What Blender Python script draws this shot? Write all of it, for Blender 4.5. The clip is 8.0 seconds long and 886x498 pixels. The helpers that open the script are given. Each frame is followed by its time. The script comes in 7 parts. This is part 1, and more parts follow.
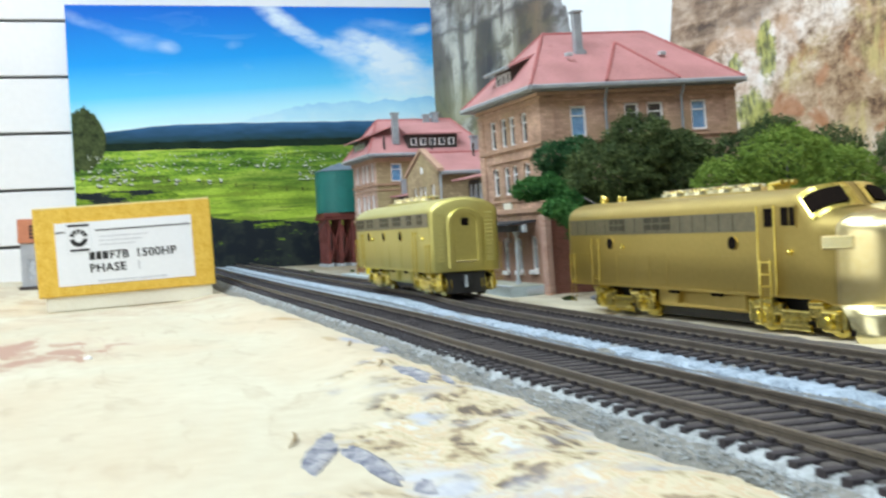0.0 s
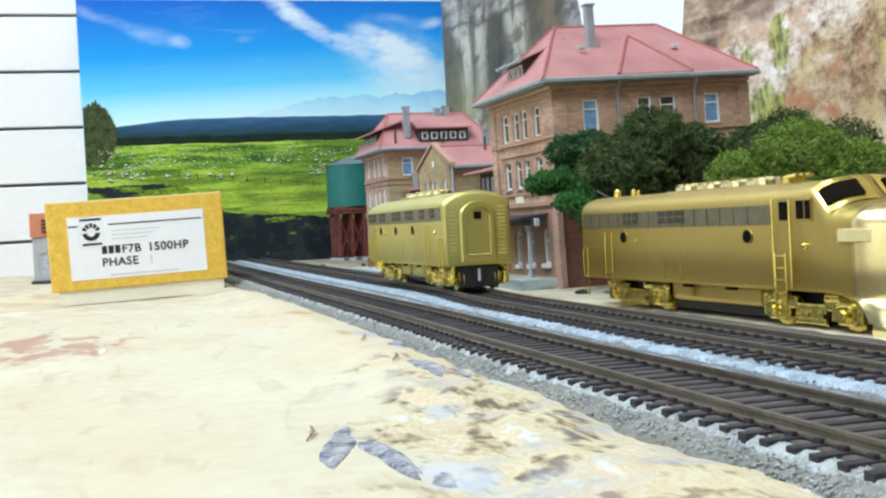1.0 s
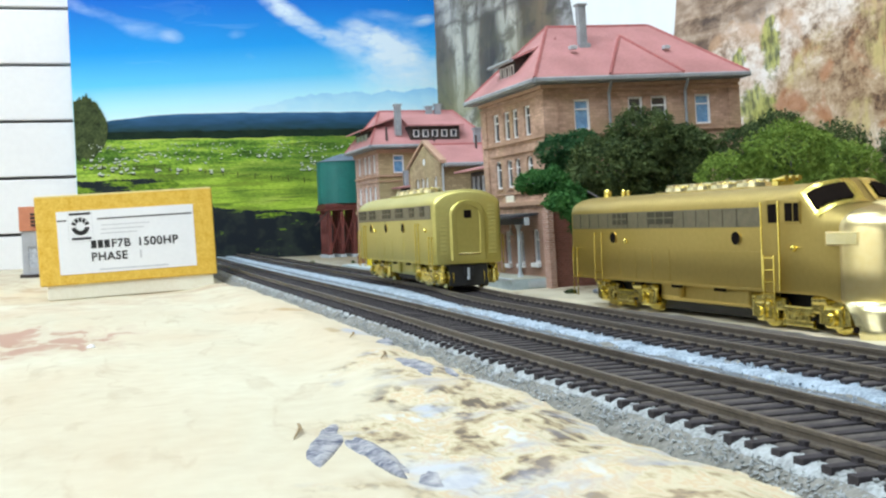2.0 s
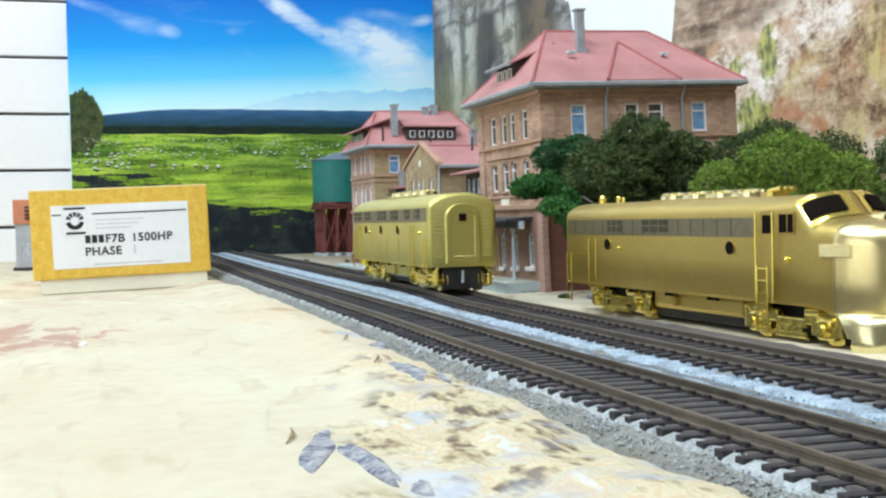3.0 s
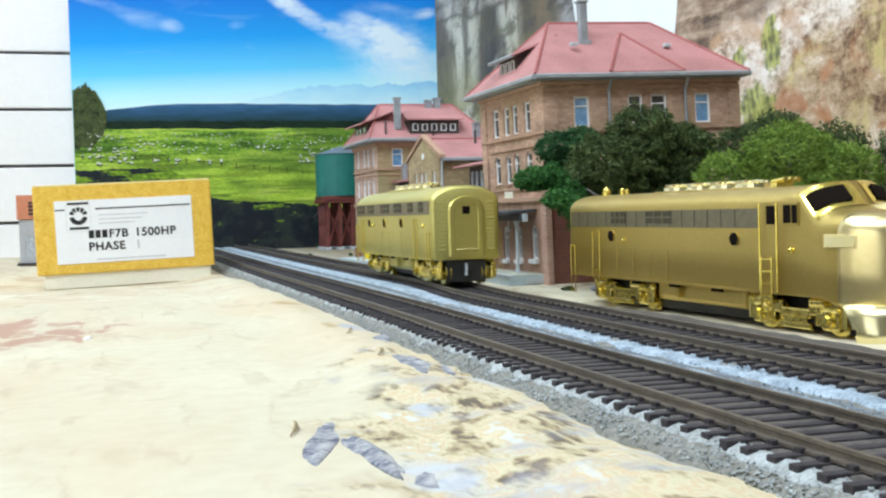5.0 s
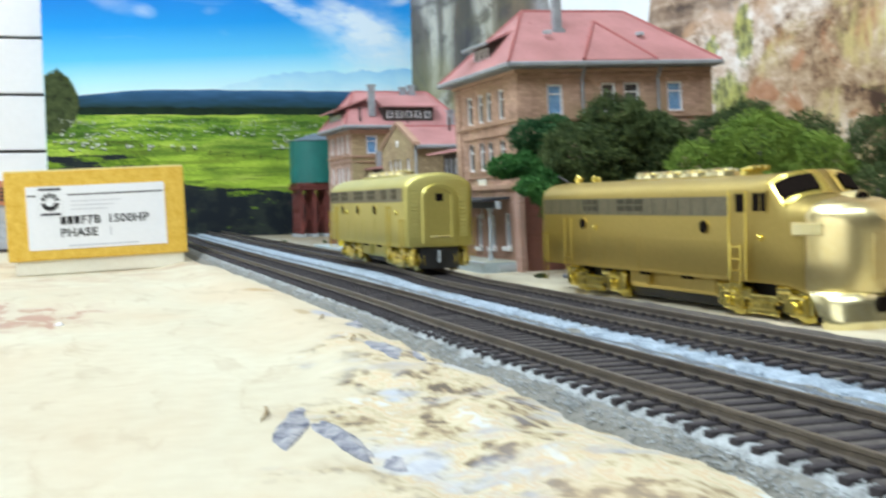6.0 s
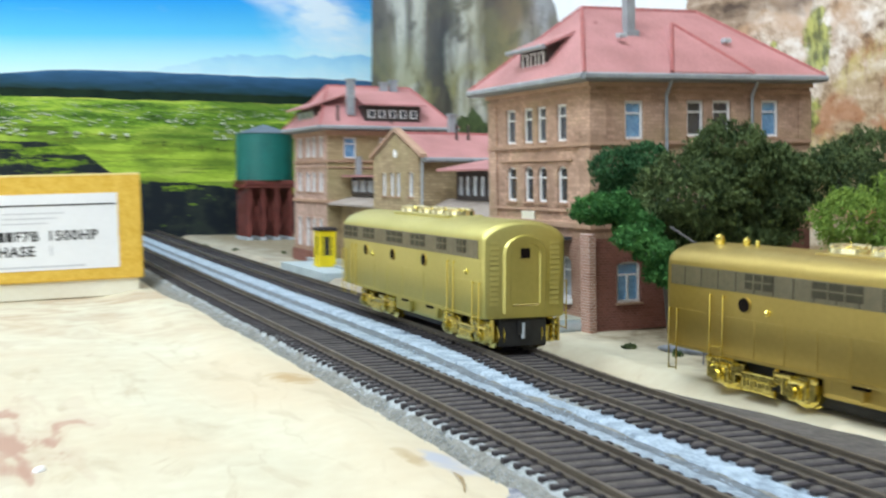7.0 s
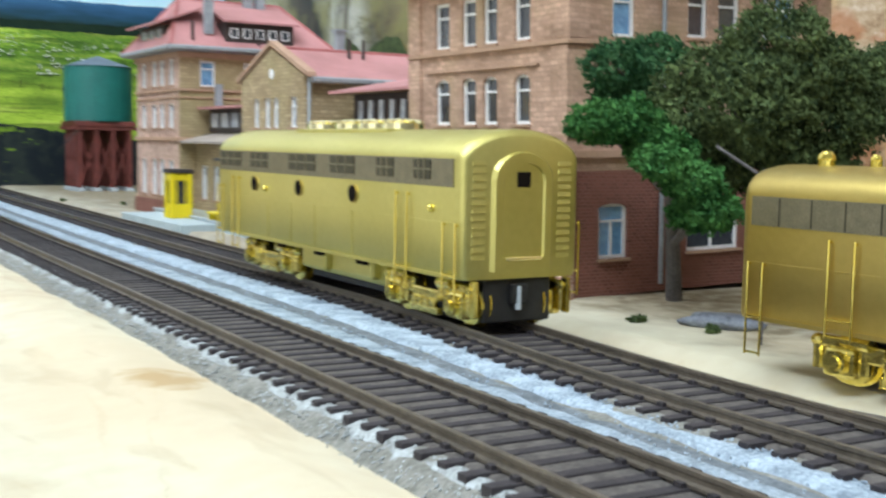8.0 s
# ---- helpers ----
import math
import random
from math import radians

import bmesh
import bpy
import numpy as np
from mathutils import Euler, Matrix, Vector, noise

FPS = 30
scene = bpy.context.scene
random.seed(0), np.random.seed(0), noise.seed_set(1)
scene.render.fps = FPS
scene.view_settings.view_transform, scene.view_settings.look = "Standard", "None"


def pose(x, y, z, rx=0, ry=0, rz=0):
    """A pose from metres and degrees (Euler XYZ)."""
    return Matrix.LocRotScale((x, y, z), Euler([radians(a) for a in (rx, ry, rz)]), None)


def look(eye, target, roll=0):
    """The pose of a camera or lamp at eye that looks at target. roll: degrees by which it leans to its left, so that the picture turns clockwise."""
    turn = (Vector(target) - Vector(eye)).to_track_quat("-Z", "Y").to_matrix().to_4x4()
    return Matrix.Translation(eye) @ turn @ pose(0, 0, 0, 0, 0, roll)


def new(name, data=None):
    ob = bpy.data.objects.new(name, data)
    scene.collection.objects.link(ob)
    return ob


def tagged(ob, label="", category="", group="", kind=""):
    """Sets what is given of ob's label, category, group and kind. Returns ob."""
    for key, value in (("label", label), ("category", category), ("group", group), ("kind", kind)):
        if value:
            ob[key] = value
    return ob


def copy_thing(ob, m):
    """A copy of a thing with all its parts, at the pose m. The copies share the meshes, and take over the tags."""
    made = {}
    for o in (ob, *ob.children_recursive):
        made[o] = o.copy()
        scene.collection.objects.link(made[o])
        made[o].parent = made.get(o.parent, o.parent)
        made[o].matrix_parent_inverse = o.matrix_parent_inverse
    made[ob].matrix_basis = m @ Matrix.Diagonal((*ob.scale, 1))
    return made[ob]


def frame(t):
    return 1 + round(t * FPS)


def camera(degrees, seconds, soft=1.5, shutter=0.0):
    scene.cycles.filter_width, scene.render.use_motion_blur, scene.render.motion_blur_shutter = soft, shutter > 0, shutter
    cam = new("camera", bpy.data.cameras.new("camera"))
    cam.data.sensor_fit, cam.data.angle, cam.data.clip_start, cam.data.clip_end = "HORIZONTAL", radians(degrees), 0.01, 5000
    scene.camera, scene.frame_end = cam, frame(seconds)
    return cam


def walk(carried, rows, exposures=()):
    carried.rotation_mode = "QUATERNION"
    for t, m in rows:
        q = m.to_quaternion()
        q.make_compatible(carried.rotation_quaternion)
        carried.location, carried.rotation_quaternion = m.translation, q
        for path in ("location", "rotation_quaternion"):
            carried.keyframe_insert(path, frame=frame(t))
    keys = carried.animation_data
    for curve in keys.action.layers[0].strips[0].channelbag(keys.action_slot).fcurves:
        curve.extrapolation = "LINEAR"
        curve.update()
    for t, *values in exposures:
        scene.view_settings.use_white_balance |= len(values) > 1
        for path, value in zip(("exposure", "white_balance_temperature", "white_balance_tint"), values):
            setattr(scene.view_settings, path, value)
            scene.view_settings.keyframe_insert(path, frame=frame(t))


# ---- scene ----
cam = camera(42.28, 8.0, 2.3, 0.5)
PATH = [
    (0, pose(0.0014, -0.0005, 0.0423, 89.02, 2.91, -16.88)),
    (0.2, pose(-0.0016, -0.0008, 0.0453, 89.09, 3.52, -16.12)),
    (0.5, pose(-0.0009, 0.0013, 0.0426, 89.12, 3.05, -15.93)),
    (1, pose(0.0001, 0.0003, 0.0422, 88.75, 2.96, -16.39)),
    (1.5, pose(0.0004, 0.0001, 0.0419, 88.63, 2.87, -16.62)),
    (3, pose(-0.0003, -0.0007, 0.0444, 88.56, 1.25, -17.15)),
    (3.5, pose(0.0001, 0.0002, 0.0438, 88.49, 1.64, -16.94)),
    (4, pose(0.0002, 0.0007, 0.0437, 88.62, 1.69, -16.68)),
    (4.5, pose(-0.0000, 0.0000, 0.0437, 88.46, 1.78, -16.80)),
    (5.8, pose(0.0001, -0.0002, 0.0446, 87.94, 1.08, -17.36)),
    (6, pose(0.0005, -0.0020, 0.0438, 87.59, 1.37, -18.21)),
    (6.2, pose(-0.0060, -0.0067, 0.0472, 86.60, 0.69, -20.41)),
    (6.3, pose(-0.0121, 0.0009, 0.0529, 86.44, -0.31, -20.72)),
    (6.5, pose(-0.0170, 0.0356, 0.0646, 87.59, -1.15, -20.38)),
    (6.7, pose(-0.0194, 0.0835, 0.0712, 87.68, -0.95, -20.10)),
    (7, pose(-0.0209, 0.1539, 0.0738, 86.52, -0.18, -22.89)),
    (7.2, pose(-0.0164, 0.1893, 0.0622, 86.46, 0.77, -25.38)),
    (7.5, pose(-0.0041, 0.2443, 0.0578, 86.04, 0.19, -26.85)),
    (7.7, pose(0.0029, 0.2764, 0.0555, 85.67, -0.63, -27.97)),
    (8, pose(0.0133, 0.3086, 0.0540, 84.81, -1.03, -30.93)),
]
walk(cam, PATH, [(0, 0.07), (6.2, 0.07), (8, 0.2)])

# ---- light ----
world = bpy.data.worlds.new("room_air")
scene.world = world
world.use_nodes = True
world.node_tree.nodes["Background"].inputs["Color"].default_value = (0.9, 0.95, 1.0, 1)
world.node_tree.nodes["Background"].inputs["Strength"].default_value = 0.3


def ceiling_lamp_light(name, eye, target, sx, sy, power, color):
    d = bpy.data.lights.new(name, "AREA")
    d.shape, d.size, d.size_y, d.energy, d.color = "RECTANGLE", sx, sy, power, color
    ob = new(name, d)
    ob.matrix_world = look(eye, target)
    return ob


TUBE = (0.87, 1.0, 1.13)
ceiling_lamp_light("tube_light", (-0.90, 0.10, 1.52), (0.10, 0.75, 0.05), 1.25, 0.24, 21.5, TUBE)
ceiling_lamp_light("tube_light", (0.00, -0.60, 1.50), (0.20, 0.85, 0.06), 1.25, 0.24, 12, TUBE)
# daylight from a window in the west wall
ceiling_lamp_light("window_light", (-2.58, -0.90, 0.45), (0.2, 0.10, 0.2), 2.75, 1.45, 17, (0.95, 1.0, 1.04))
ceiling_lamp_light("tube_light", (-0.25, 1.0, 1.55), (0.15, 1.25, 0.05), 1.25, 0.24, 11, TUBE)


# ---- materials ----
def mat(name, c1, c2=None, rough=0.6, metal=0.0, scale=60.0, fine=600.0, bump=0.0, mix=0.5, spec=0.5, coat=0.0):
    """Two-scale noise between two colours, with relief."""
    m = bpy.data.materials.new(name)
    m.use_nodes = True
    nt = m.node_tree
    b = nt.nodes["Principled BSDF"]
    b.inputs["Roughness"].default_value, b.inputs["Metallic"].default_value = rough, metal
    b.inputs["Specular IOR Level"].default_value = spec
    b.inputs["Coat Weight"].default_value = coat
    c2 = c2 or tuple(v * 0.85 for v in c1)
    tc = nt.nodes.new("ShaderNodeTexCoord")
    n1 = nt.nodes.new("ShaderNodeTexNoise")
    n2 = nt.nodes.new("ShaderNodeTexNoise")
    n1.inputs["Scale"].default_value, n2.inputs["Scale"].default_value = scale, fine
    n1.inputs["Detail"].default_value, n2.inputs["Detail"].default_value = 5, 3
    for n in (n1, n2):
        nt.links.new(tc.outputs["Object"], n.inputs["Vector"])
    add = nt.nodes.new("ShaderNodeMix")
    add.data_type = "FLOAT"
    add.inputs["Factor"].default_value = mix
    nt.links.new(n1.outputs["Fac"], add.inputs["A"])
    nt.links.new(n2.outputs["Fac"], add.inputs["B"])
    ramp = nt.nodes.new("ShaderNodeValToRGB")
    ramp.color_ramp.elements[0].position, ramp.color_ramp.elements[1].position = 0.36, 0.64
    ramp.color_ramp.elements[0].color, ramp.color_ramp.elements[1].color = (*c2, 1), (*c1, 1)
    nt.links.new(add.outputs["Result"], ramp.inputs["Fac"])
    nt.links.new(ramp.outputs["Color"], b.inputs["Base Color"])
    if bump:
        bp = nt.nodes.new("ShaderNodeBump")
        bp.inputs["Strength"].default_value, bp.inputs["Distance"].default_value = 1.0, bump
        nt.links.new(add.outputs["Result"], bp.inputs["Height"])
        nt.links.new(bp.outputs["Normal"], b.inputs["Normal"])
    return m


def brick_mat(name, c1, c2, mortar, bw=0.0050, bh=0.0021, stain=(0.25, 0.2, 0.1), joint=0.00022):
    """Fine coursed stone for model walls: courses by height, joints from both plan directions."""
    m = mat(name, c1, c2, rough=0.85, scale=55, fine=900, bump=0.0, mix=0.35)
    nt = m.node_tree
    b = nt.nodes["Principled BSDF"]
    base = b.inputs["Base Color"].links[0].from_socket
    tc = nt.nodes.new("ShaderNodeTexCoord")
    sep = nt.nodes.new("ShaderNodeSeparateXYZ")
    nt.links.new(tc.outputs["Object"], sep.inputs[0])
    s = nt.nodes.new("ShaderNodeMath")
    nt.links.new(sep.outputs["X"], s.inputs[0])
    nt.links.new(sep.outputs["Y"], s.inputs[1])
    comb = nt.nodes.new("ShaderNodeCombineXYZ")
    nt.links.new(s.outputs[0], comb.inputs["X"])
    nt.links.new(sep.outputs["Z"], comb.inputs["Y"])
    br = nt.nodes.new("ShaderNodeTexBrick")
    br.inputs["Scale"].default_value = 1.0
    br.inputs["Brick Width"].default_value, br.inputs["Row Height"].default_value = bw, bh
    br.inputs["Mortar Size"].default_value, br.inputs["Mortar Smooth"].default_value = joint, 0.3
    br.inputs["Color1"].default_value, br.inputs["Color2"].default_value = (1, 1, 1, 1), (0.68, 0.66, 0.63, 1)
    br.inputs["Mortar"].default_value = (1, 1, 1, 1)
    nt.links.new(comb.outputs[0], br.inputs["Vector"])
    mul = nt.nodes.new("ShaderNodeMix")
    mul.data_type, mul.blend_type = "RGBA", "MULTIPLY"
    mul.inputs["Factor"].default_value = 1.0
    nt.links.new(base, mul.inputs["A"])
    nt.links.new(br.outputs["Color"], mul.inputs["B"])
    lay = nt.nodes.new("ShaderNodeMix")
    lay.data_type = "RGBA"
    nt.links.new(br.outputs["Fac"], lay.inputs["Factor"])
    nt.links.new(mul.outputs["Result"], lay.inputs["A"])
    lay.inputs["B"].default_value = (*mortar, 1)
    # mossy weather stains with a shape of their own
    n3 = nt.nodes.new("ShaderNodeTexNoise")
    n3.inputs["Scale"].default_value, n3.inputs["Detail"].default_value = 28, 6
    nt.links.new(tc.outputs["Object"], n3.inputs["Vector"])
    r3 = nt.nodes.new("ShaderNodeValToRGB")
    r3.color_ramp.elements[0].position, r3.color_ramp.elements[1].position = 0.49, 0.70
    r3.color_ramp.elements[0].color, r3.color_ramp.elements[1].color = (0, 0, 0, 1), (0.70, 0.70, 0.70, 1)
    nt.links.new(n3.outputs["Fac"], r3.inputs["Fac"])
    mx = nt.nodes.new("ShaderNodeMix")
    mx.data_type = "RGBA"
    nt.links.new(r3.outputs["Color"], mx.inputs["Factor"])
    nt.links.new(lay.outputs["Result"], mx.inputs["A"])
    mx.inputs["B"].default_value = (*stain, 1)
    nt.links.new(mx.outputs["Result"], b.inputs["Base Color"])
    bp = nt.nodes.new("ShaderNodeBump")
    bp.inputs["Distance"].default_value = 0.0002
    nt.links.new(br.outputs["Fac"], bp.inputs["Height"])
    bp.invert = True
    nt.links.new(bp.outputs["Normal"], b.inputs["Normal"])
    return m


M = {}
M["sand"] = mat("cream_plaster_sand", (0.648, 0.612, 0.466), (0.56, 0.502, 0.360), 0.9, scale=9, fine=140, bump=0.0006, mix=0.4)


def weathered_ground():
    """Plaster sand; a painted rock bank beside the track and a rusty stain on the flat."""
    m = M["sand"]
    nt = m.node_tree
    b = nt.nodes["Principled BSDF"]
    base = b.inputs["Base Color"].links[0].from_socket
    tc = nt.nodes.new("ShaderNodeTexCoord")
    sep = nt.nodes.new("ShaderNodeSeparateXYZ")
    nt.links.new(tc.outputs["Object"], sep.inputs[0])

    flat_way = nt.nodes.new("ShaderNodeMapping")
    flat_way.inputs["Scale"].default_value = (1.0, 0.34, 1.0)
    nt.links.new(tc.outputs["Object"], flat_way.inputs["Vector"])

    def n(scale, dist=0.0, detail=6.0, flat=False):
        t = nt.nodes.new("ShaderNodeTexNoise")
        t.inputs["Scale"].default_value, t.inputs["Distortion"].default_value, t.inputs["Detail"].default_value = scale, dist, detail
        nt.links.new((flat_way if flat else tc).outputs["Vector" if flat else "Object"], t.inputs["Vector"])
        return t.outputs["Fac"]

    def op(o, a, c):
        t = nt.nodes.new("ShaderNodeMath")
        t.operation = o
        for i, v in enumerate((a, c)):
            if isinstance(v, (int, float)):
                t.inputs[i].default_value = v
            else:
                nt.links.new(v, t.inputs[i])
        return t.outputs[0]

    def ramp(f, stops):
        r = nt.nodes.new("ShaderNodeValToRGB")
        while len(r.color_ramp.elements) < len(stops):
            r.color_ramp.elements.new(0.5)
        for e, (p, c) in zip(r.color_ramp.elements, stops):
            e.position, e.color = p, (*c, 1)
        nt.links.new(f, r.inputs["Fac"])
        return r.outputs["Color"]

    def over(f, a, c):
        t = nt.nodes.new("ShaderNodeMix")
        t.data_type = "RGBA"
        nt.links.new(f, t.inputs["Factor"])
        nt.links.new(a, t.inputs["A"])
        if isinstance(c, tuple):
            t.inputs["B"].default_value = (*c, 1)
        else:
            nt.links.new(c, t.inputs["B"])
        return t.outputs["Result"]

    x, y = sep.outputs["X"], sep.outputs["Y"]
    # rock bank: a slanting strip with a ragged edge
    edge = op("SUBTRACT", op("SUBTRACT", x, 0.020), op("MULTIPLY", op("SUBTRACT", y, 0.15), 0.267))
    edge = op("ADD", op("MULTIPLY", edge, 26.0), op("MULTIPLY", op("SUBTRACT", n(38, 0.5), 0.5), 2.4))
    near = op("MULTIPLY", ramp(edge, [(0.02, (0, 0, 0)), (0.50, (1, 1, 1))]), ramp(y, [(0.40, (1, 1, 1)), (0.50, (0, 0, 0))]))
    near = op("MULTIPLY", near, ramp(op("SUBTRACT", x, 0.0), [(0.094, (1, 1, 1)), (0.104, (0, 0, 0))]))
    long_way = nt.nodes.new("ShaderNodeMapping")
    long_way.inputs["Scale"].default_value = (1.0, 0.42, 0.6)
    long_way.inputs["Rotation"].default_value = (0, 0, 0.55)
    nt.links.new(tc.outputs["Object"], long_way.inputs["Vector"])

    def chips(scale, detail):
        t = nt.nodes.new("ShaderNodeTexNoise")
        t.inputs["Scale"].default_value, t.inputs["Detail"].default_value = scale, detail
        nt.links.new(long_way.outputs["Vector"], t.inputs["Vector"])
        return t.outputs["Fac"]

    mixed = op("ADD", op("MULTIPLY", chips(135, 7), 0.60), op("MULTIPLY", chips(420, 4), 0.40))
    rock = ramp(mixed, [(0.395, (0.14, 0.11, 0.08)), (0.435, (0.34, 0.26, 0.15)), (0.475, (0.52, 0.45, 0.28)), (0.52, (0.62, 0.56, 0.39)), (0.555, (0.58, 0.44, 0.27)), (0.585, (0.60, 0.53, 0.36)), (0.63, (0.60, 0.62, 0.58))])
    blue = op("MULTIPLY", ramp(n(30, 0.8, 6), [(0.50, (0, 0, 0)), (0.60, (0.85, 0.85, 0.85))]), ramp(n(120, 0.5, 4), [(0.40, (0, 0, 0)), (0.60, (1, 1, 1))]))
    rock = over(blue, rock, (0.34, 0.37, 0.44))
    col = over(near, base, rock)
    # thin darker seams over the whole flat
    seam = ramp(n(24, 1.0, 8, True), [(0.485, (0, 0, 0)), (0.50, (0.42, 0.42, 0.42)), (0.515, (0, 0, 0))])
    seam = op("MULTIPLY", seam, ramp(n(60, 0.4, 6, True), [(0.46, (0, 0, 0)), (0.58, (1, 1, 1))]))
    col = over(seam, col, (0.42, 0.33, 0.20))
    blot = ramp(n(17, 0.6, 9, True), [(0.42, (0, 0, 0)), (0.66, (0.55, 0.55, 0.55))])
    col = over(blot, col, (0.60, 0.47, 0.31))
    scuff = ramp(n(75, 0.6, 8, True), [(0.585, (0, 0, 0)), (0.68, (0.42, 0.42, 0.42))])
    col = over(scuff, col, (0.44, 0.35, 0.22))
    # rusty stain
    dx, dy = op("DIVIDE", op("ADD", x, 0.034), 0.046), op("DIVIDE", op("SUBTRACT", y, 0.50), 0.080)
    rad = op("ADD", op("ADD", op("MULTIPLY", dx, dx), op("MULTIPLY", dy, dy)), op("MULTIPLY", op("SUBTRACT", n(70, 0.6, 8, True), 0.5), 5.0))
    col = over(ramp(rad, [(0.05, (0.78, 0.78, 0.78)), (0.30, (0.55, 0.55, 0.55)), (0.45, (0.16, 0.16, 0.16)), (1.0, (0.10, 0.10, 0.10)), (1.12, (0.42, 0.42, 0.42)), (1.25, (0, 0, 0))]), col, (0.40, 0.205, 0.145))
    # ochre smear beside the ballast, a blue grey one nearer
    for cx, cy, rx, ry, tint in ((0.088, 0.545, 0.010, 0.014, (0.42, 0.27, 0.11)), (0.0905, 0.413, 0.006, 0.016, (0.36, 0.40, 0.50)), (0.083, 0.421, 0.003, 0.012, (0.40, 0.29, 0.15)), (0.0540, 0.1800, 0.0065, 0.024, (0.50, 0.55, 0.62)), (0.0663, 0.2391, 0.0030, 0.009, (0.40, 0.47, 0.58)), (0.0900, 0.2590, 0.0060, 0.014, (0.46, 0.50, 0.54))):
        dx, dy = op("DIVIDE", op("SUBTRACT", x, cx), rx), op("DIVIDE", op("SUBTRACT", y, cy), ry)
        rad = op("ADD", op("ADD", op("MULTIPLY", dx, dx), op("MULTIPLY", dy, dy)), op("MULTIPLY", op("SUBTRACT", n(110, 0.6), 0.5), 3.0))
        col = over(ramp(rad, [(0.1, (0.75, 0.75, 0.75)), (0.55, (0.40, 0.40, 0.40)), (1.0, (0, 0, 0))]), col, tint)
    # brown smudges by the far edge
    sm = op("MULTIPLY", ramp(n(30, 1.0), [(0.47, (0, 0, 0)), (0.64, (0.75, 0.75, 0.75))]), ramp(y, [(0.60, (0, 0, 0)), (0.80, (1, 1, 1))]))
    col = over(sm, col, (0.46, 0.34, 0.22))
    # trodden grey brown yard behind the far track
    yard = op("MULTIPLY", ramp(x, [(0.186, (0, 0, 0)), (0.196, (1, 1, 1))]), ramp(y, [(0.66, (0, 0, 0)), (0.86, (1, 1, 1))]))
    col = over(op("MULTIPLY", yard, ramp(n(40, 0.6), [(0.30, (0.45, 0.45, 0.45)), (0.60, (0.85, 0.85, 0.85))])), col, (0.30, 0.27, 0.22))
    # loose brown soil along the foot of the station and round the trees
    soil = op("MULTIPLY", ramp(op("ADD", x, op("MULTIPLY", op("SUBTRACT", n(45, 0.6), 0.5), 0.10)), [(0.248, (0, 0, 0)), (0.285, (1, 1, 1))]), ramp(n(150, 0.4, 8), [(0.34, (0.35, 0.35, 0.35)), (0.58, (0.9, 0.9, 0.9))]))
    col = over(soil, col, (0.22, 0.17, 0.10))
    nt.links.new(col, b.inputs["Base Color"])


weathered_ground()
M["stone_blue"] = mat("blue_grey_stone", (0.46, 0.455, 0.46), (0.065, 0.08, 0.13), 0.85, scale=130, fine=520, bump=0.0006, mix=0.45)
M["scrap_brown"] = mat("brown_scrap", (0.40, 0.30, 0.17), (0.26, 0.19, 0.10), 0.9, scale=160, fine=620)
M["crib"] = mat("dusty_brown_crib_gravel", (0.135, 0.119, 0.106), (0.056, 0.049, 0.045), 0.95, scale=300, fine=900)
M["ballast_bed"] = mat("grey_ballast_bed", (0.285, 0.28, 0.25), (0.135, 0.135, 0.115), 0.95, scale=300, fine=900, bump=0.0008)
M["ballast_blue"] = mat("blue_grey_ballast", (0.20, 0.23, 0.255), (0.085, 0.10, 0.112), 0.95, scale=260, fine=1000, bump=0.0006)
M["ballast_white"] = mat("pale_ballast", (0.465, 0.56, 0.65), (0.165, 0.21, 0.25), 0.9, scale=160, fine=1100, bump=0.0004)
M["ballast_grey"] = mat("grey_ballast", (0.48, 0.52, 0.53), (0.20, 0.21, 0.20), 0.9, scale=160, fine=1100, bump=0.0004)
M["tie"] = mat("dark_brown_tie", (0.045, 0.038, 0.041), (0.022, 0.018, 0.021), 0.8, scale=200, fine=1500, bump=0.0002)
M["rail"] = mat("weathered_rail", (0.19, 0.16, 0.125), (0.11, 0.094, 0.074), 0.5, metal=0.5, scale=90, fine=900)
M["brass"] = mat("satin_brass", (0.585, 0.455, 0.150), (0.51, 0.39, 0.122), 0.44, metal=1.0, scale=25, fine=500, mix=0.4)
M["brass_olive"] = mat("olive_satin_brass", (0.63, 0.575, 0.21), (0.56, 0.51, 0.17), 0.46, metal=1.0, scale=25, fine=500, mix=0.4)
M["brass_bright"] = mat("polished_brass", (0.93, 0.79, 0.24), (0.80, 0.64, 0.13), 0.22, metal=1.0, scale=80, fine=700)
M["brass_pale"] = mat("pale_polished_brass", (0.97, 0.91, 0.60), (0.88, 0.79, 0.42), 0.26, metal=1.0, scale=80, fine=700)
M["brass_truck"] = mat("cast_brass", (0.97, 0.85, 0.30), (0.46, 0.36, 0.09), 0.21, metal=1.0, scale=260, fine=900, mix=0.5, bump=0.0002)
# body brass lightened: the nose's bright reflections are put into the colour
M["brass_nose"] = mat("brass_with_painted_glare", (0.95, 0.83, 0.47), (0.88, 0.73, 0.34), 0.29, metal=1.0, scale=25, fine=500, mix=0.4)
M["brass_screen"] = mat("brass_filter_screen", (0.30, 0.27, 0.19), (0.22, 0.20, 0.14), 0.5, metal=1.0, scale=400, fine=1800, bump=0.0002)
M["brass_dark"] = mat("dark_fine_mesh", (0.10, 0.09, 0.055), (0.06, 0.055, 0.035), 0.6, metal=0.6, scale=500, fine=2000, bump=0.0002)
M["black"] = mat("matt_black_metal", (0.02, 0.02, 0.02), (0.012, 0.012, 0.012), 0.55, scale=200)
M["hole"] = mat("dark_opening", (0.012, 0.008, 0.006), (0.008, 0.006, 0.005), 0.9, spec=0.05)
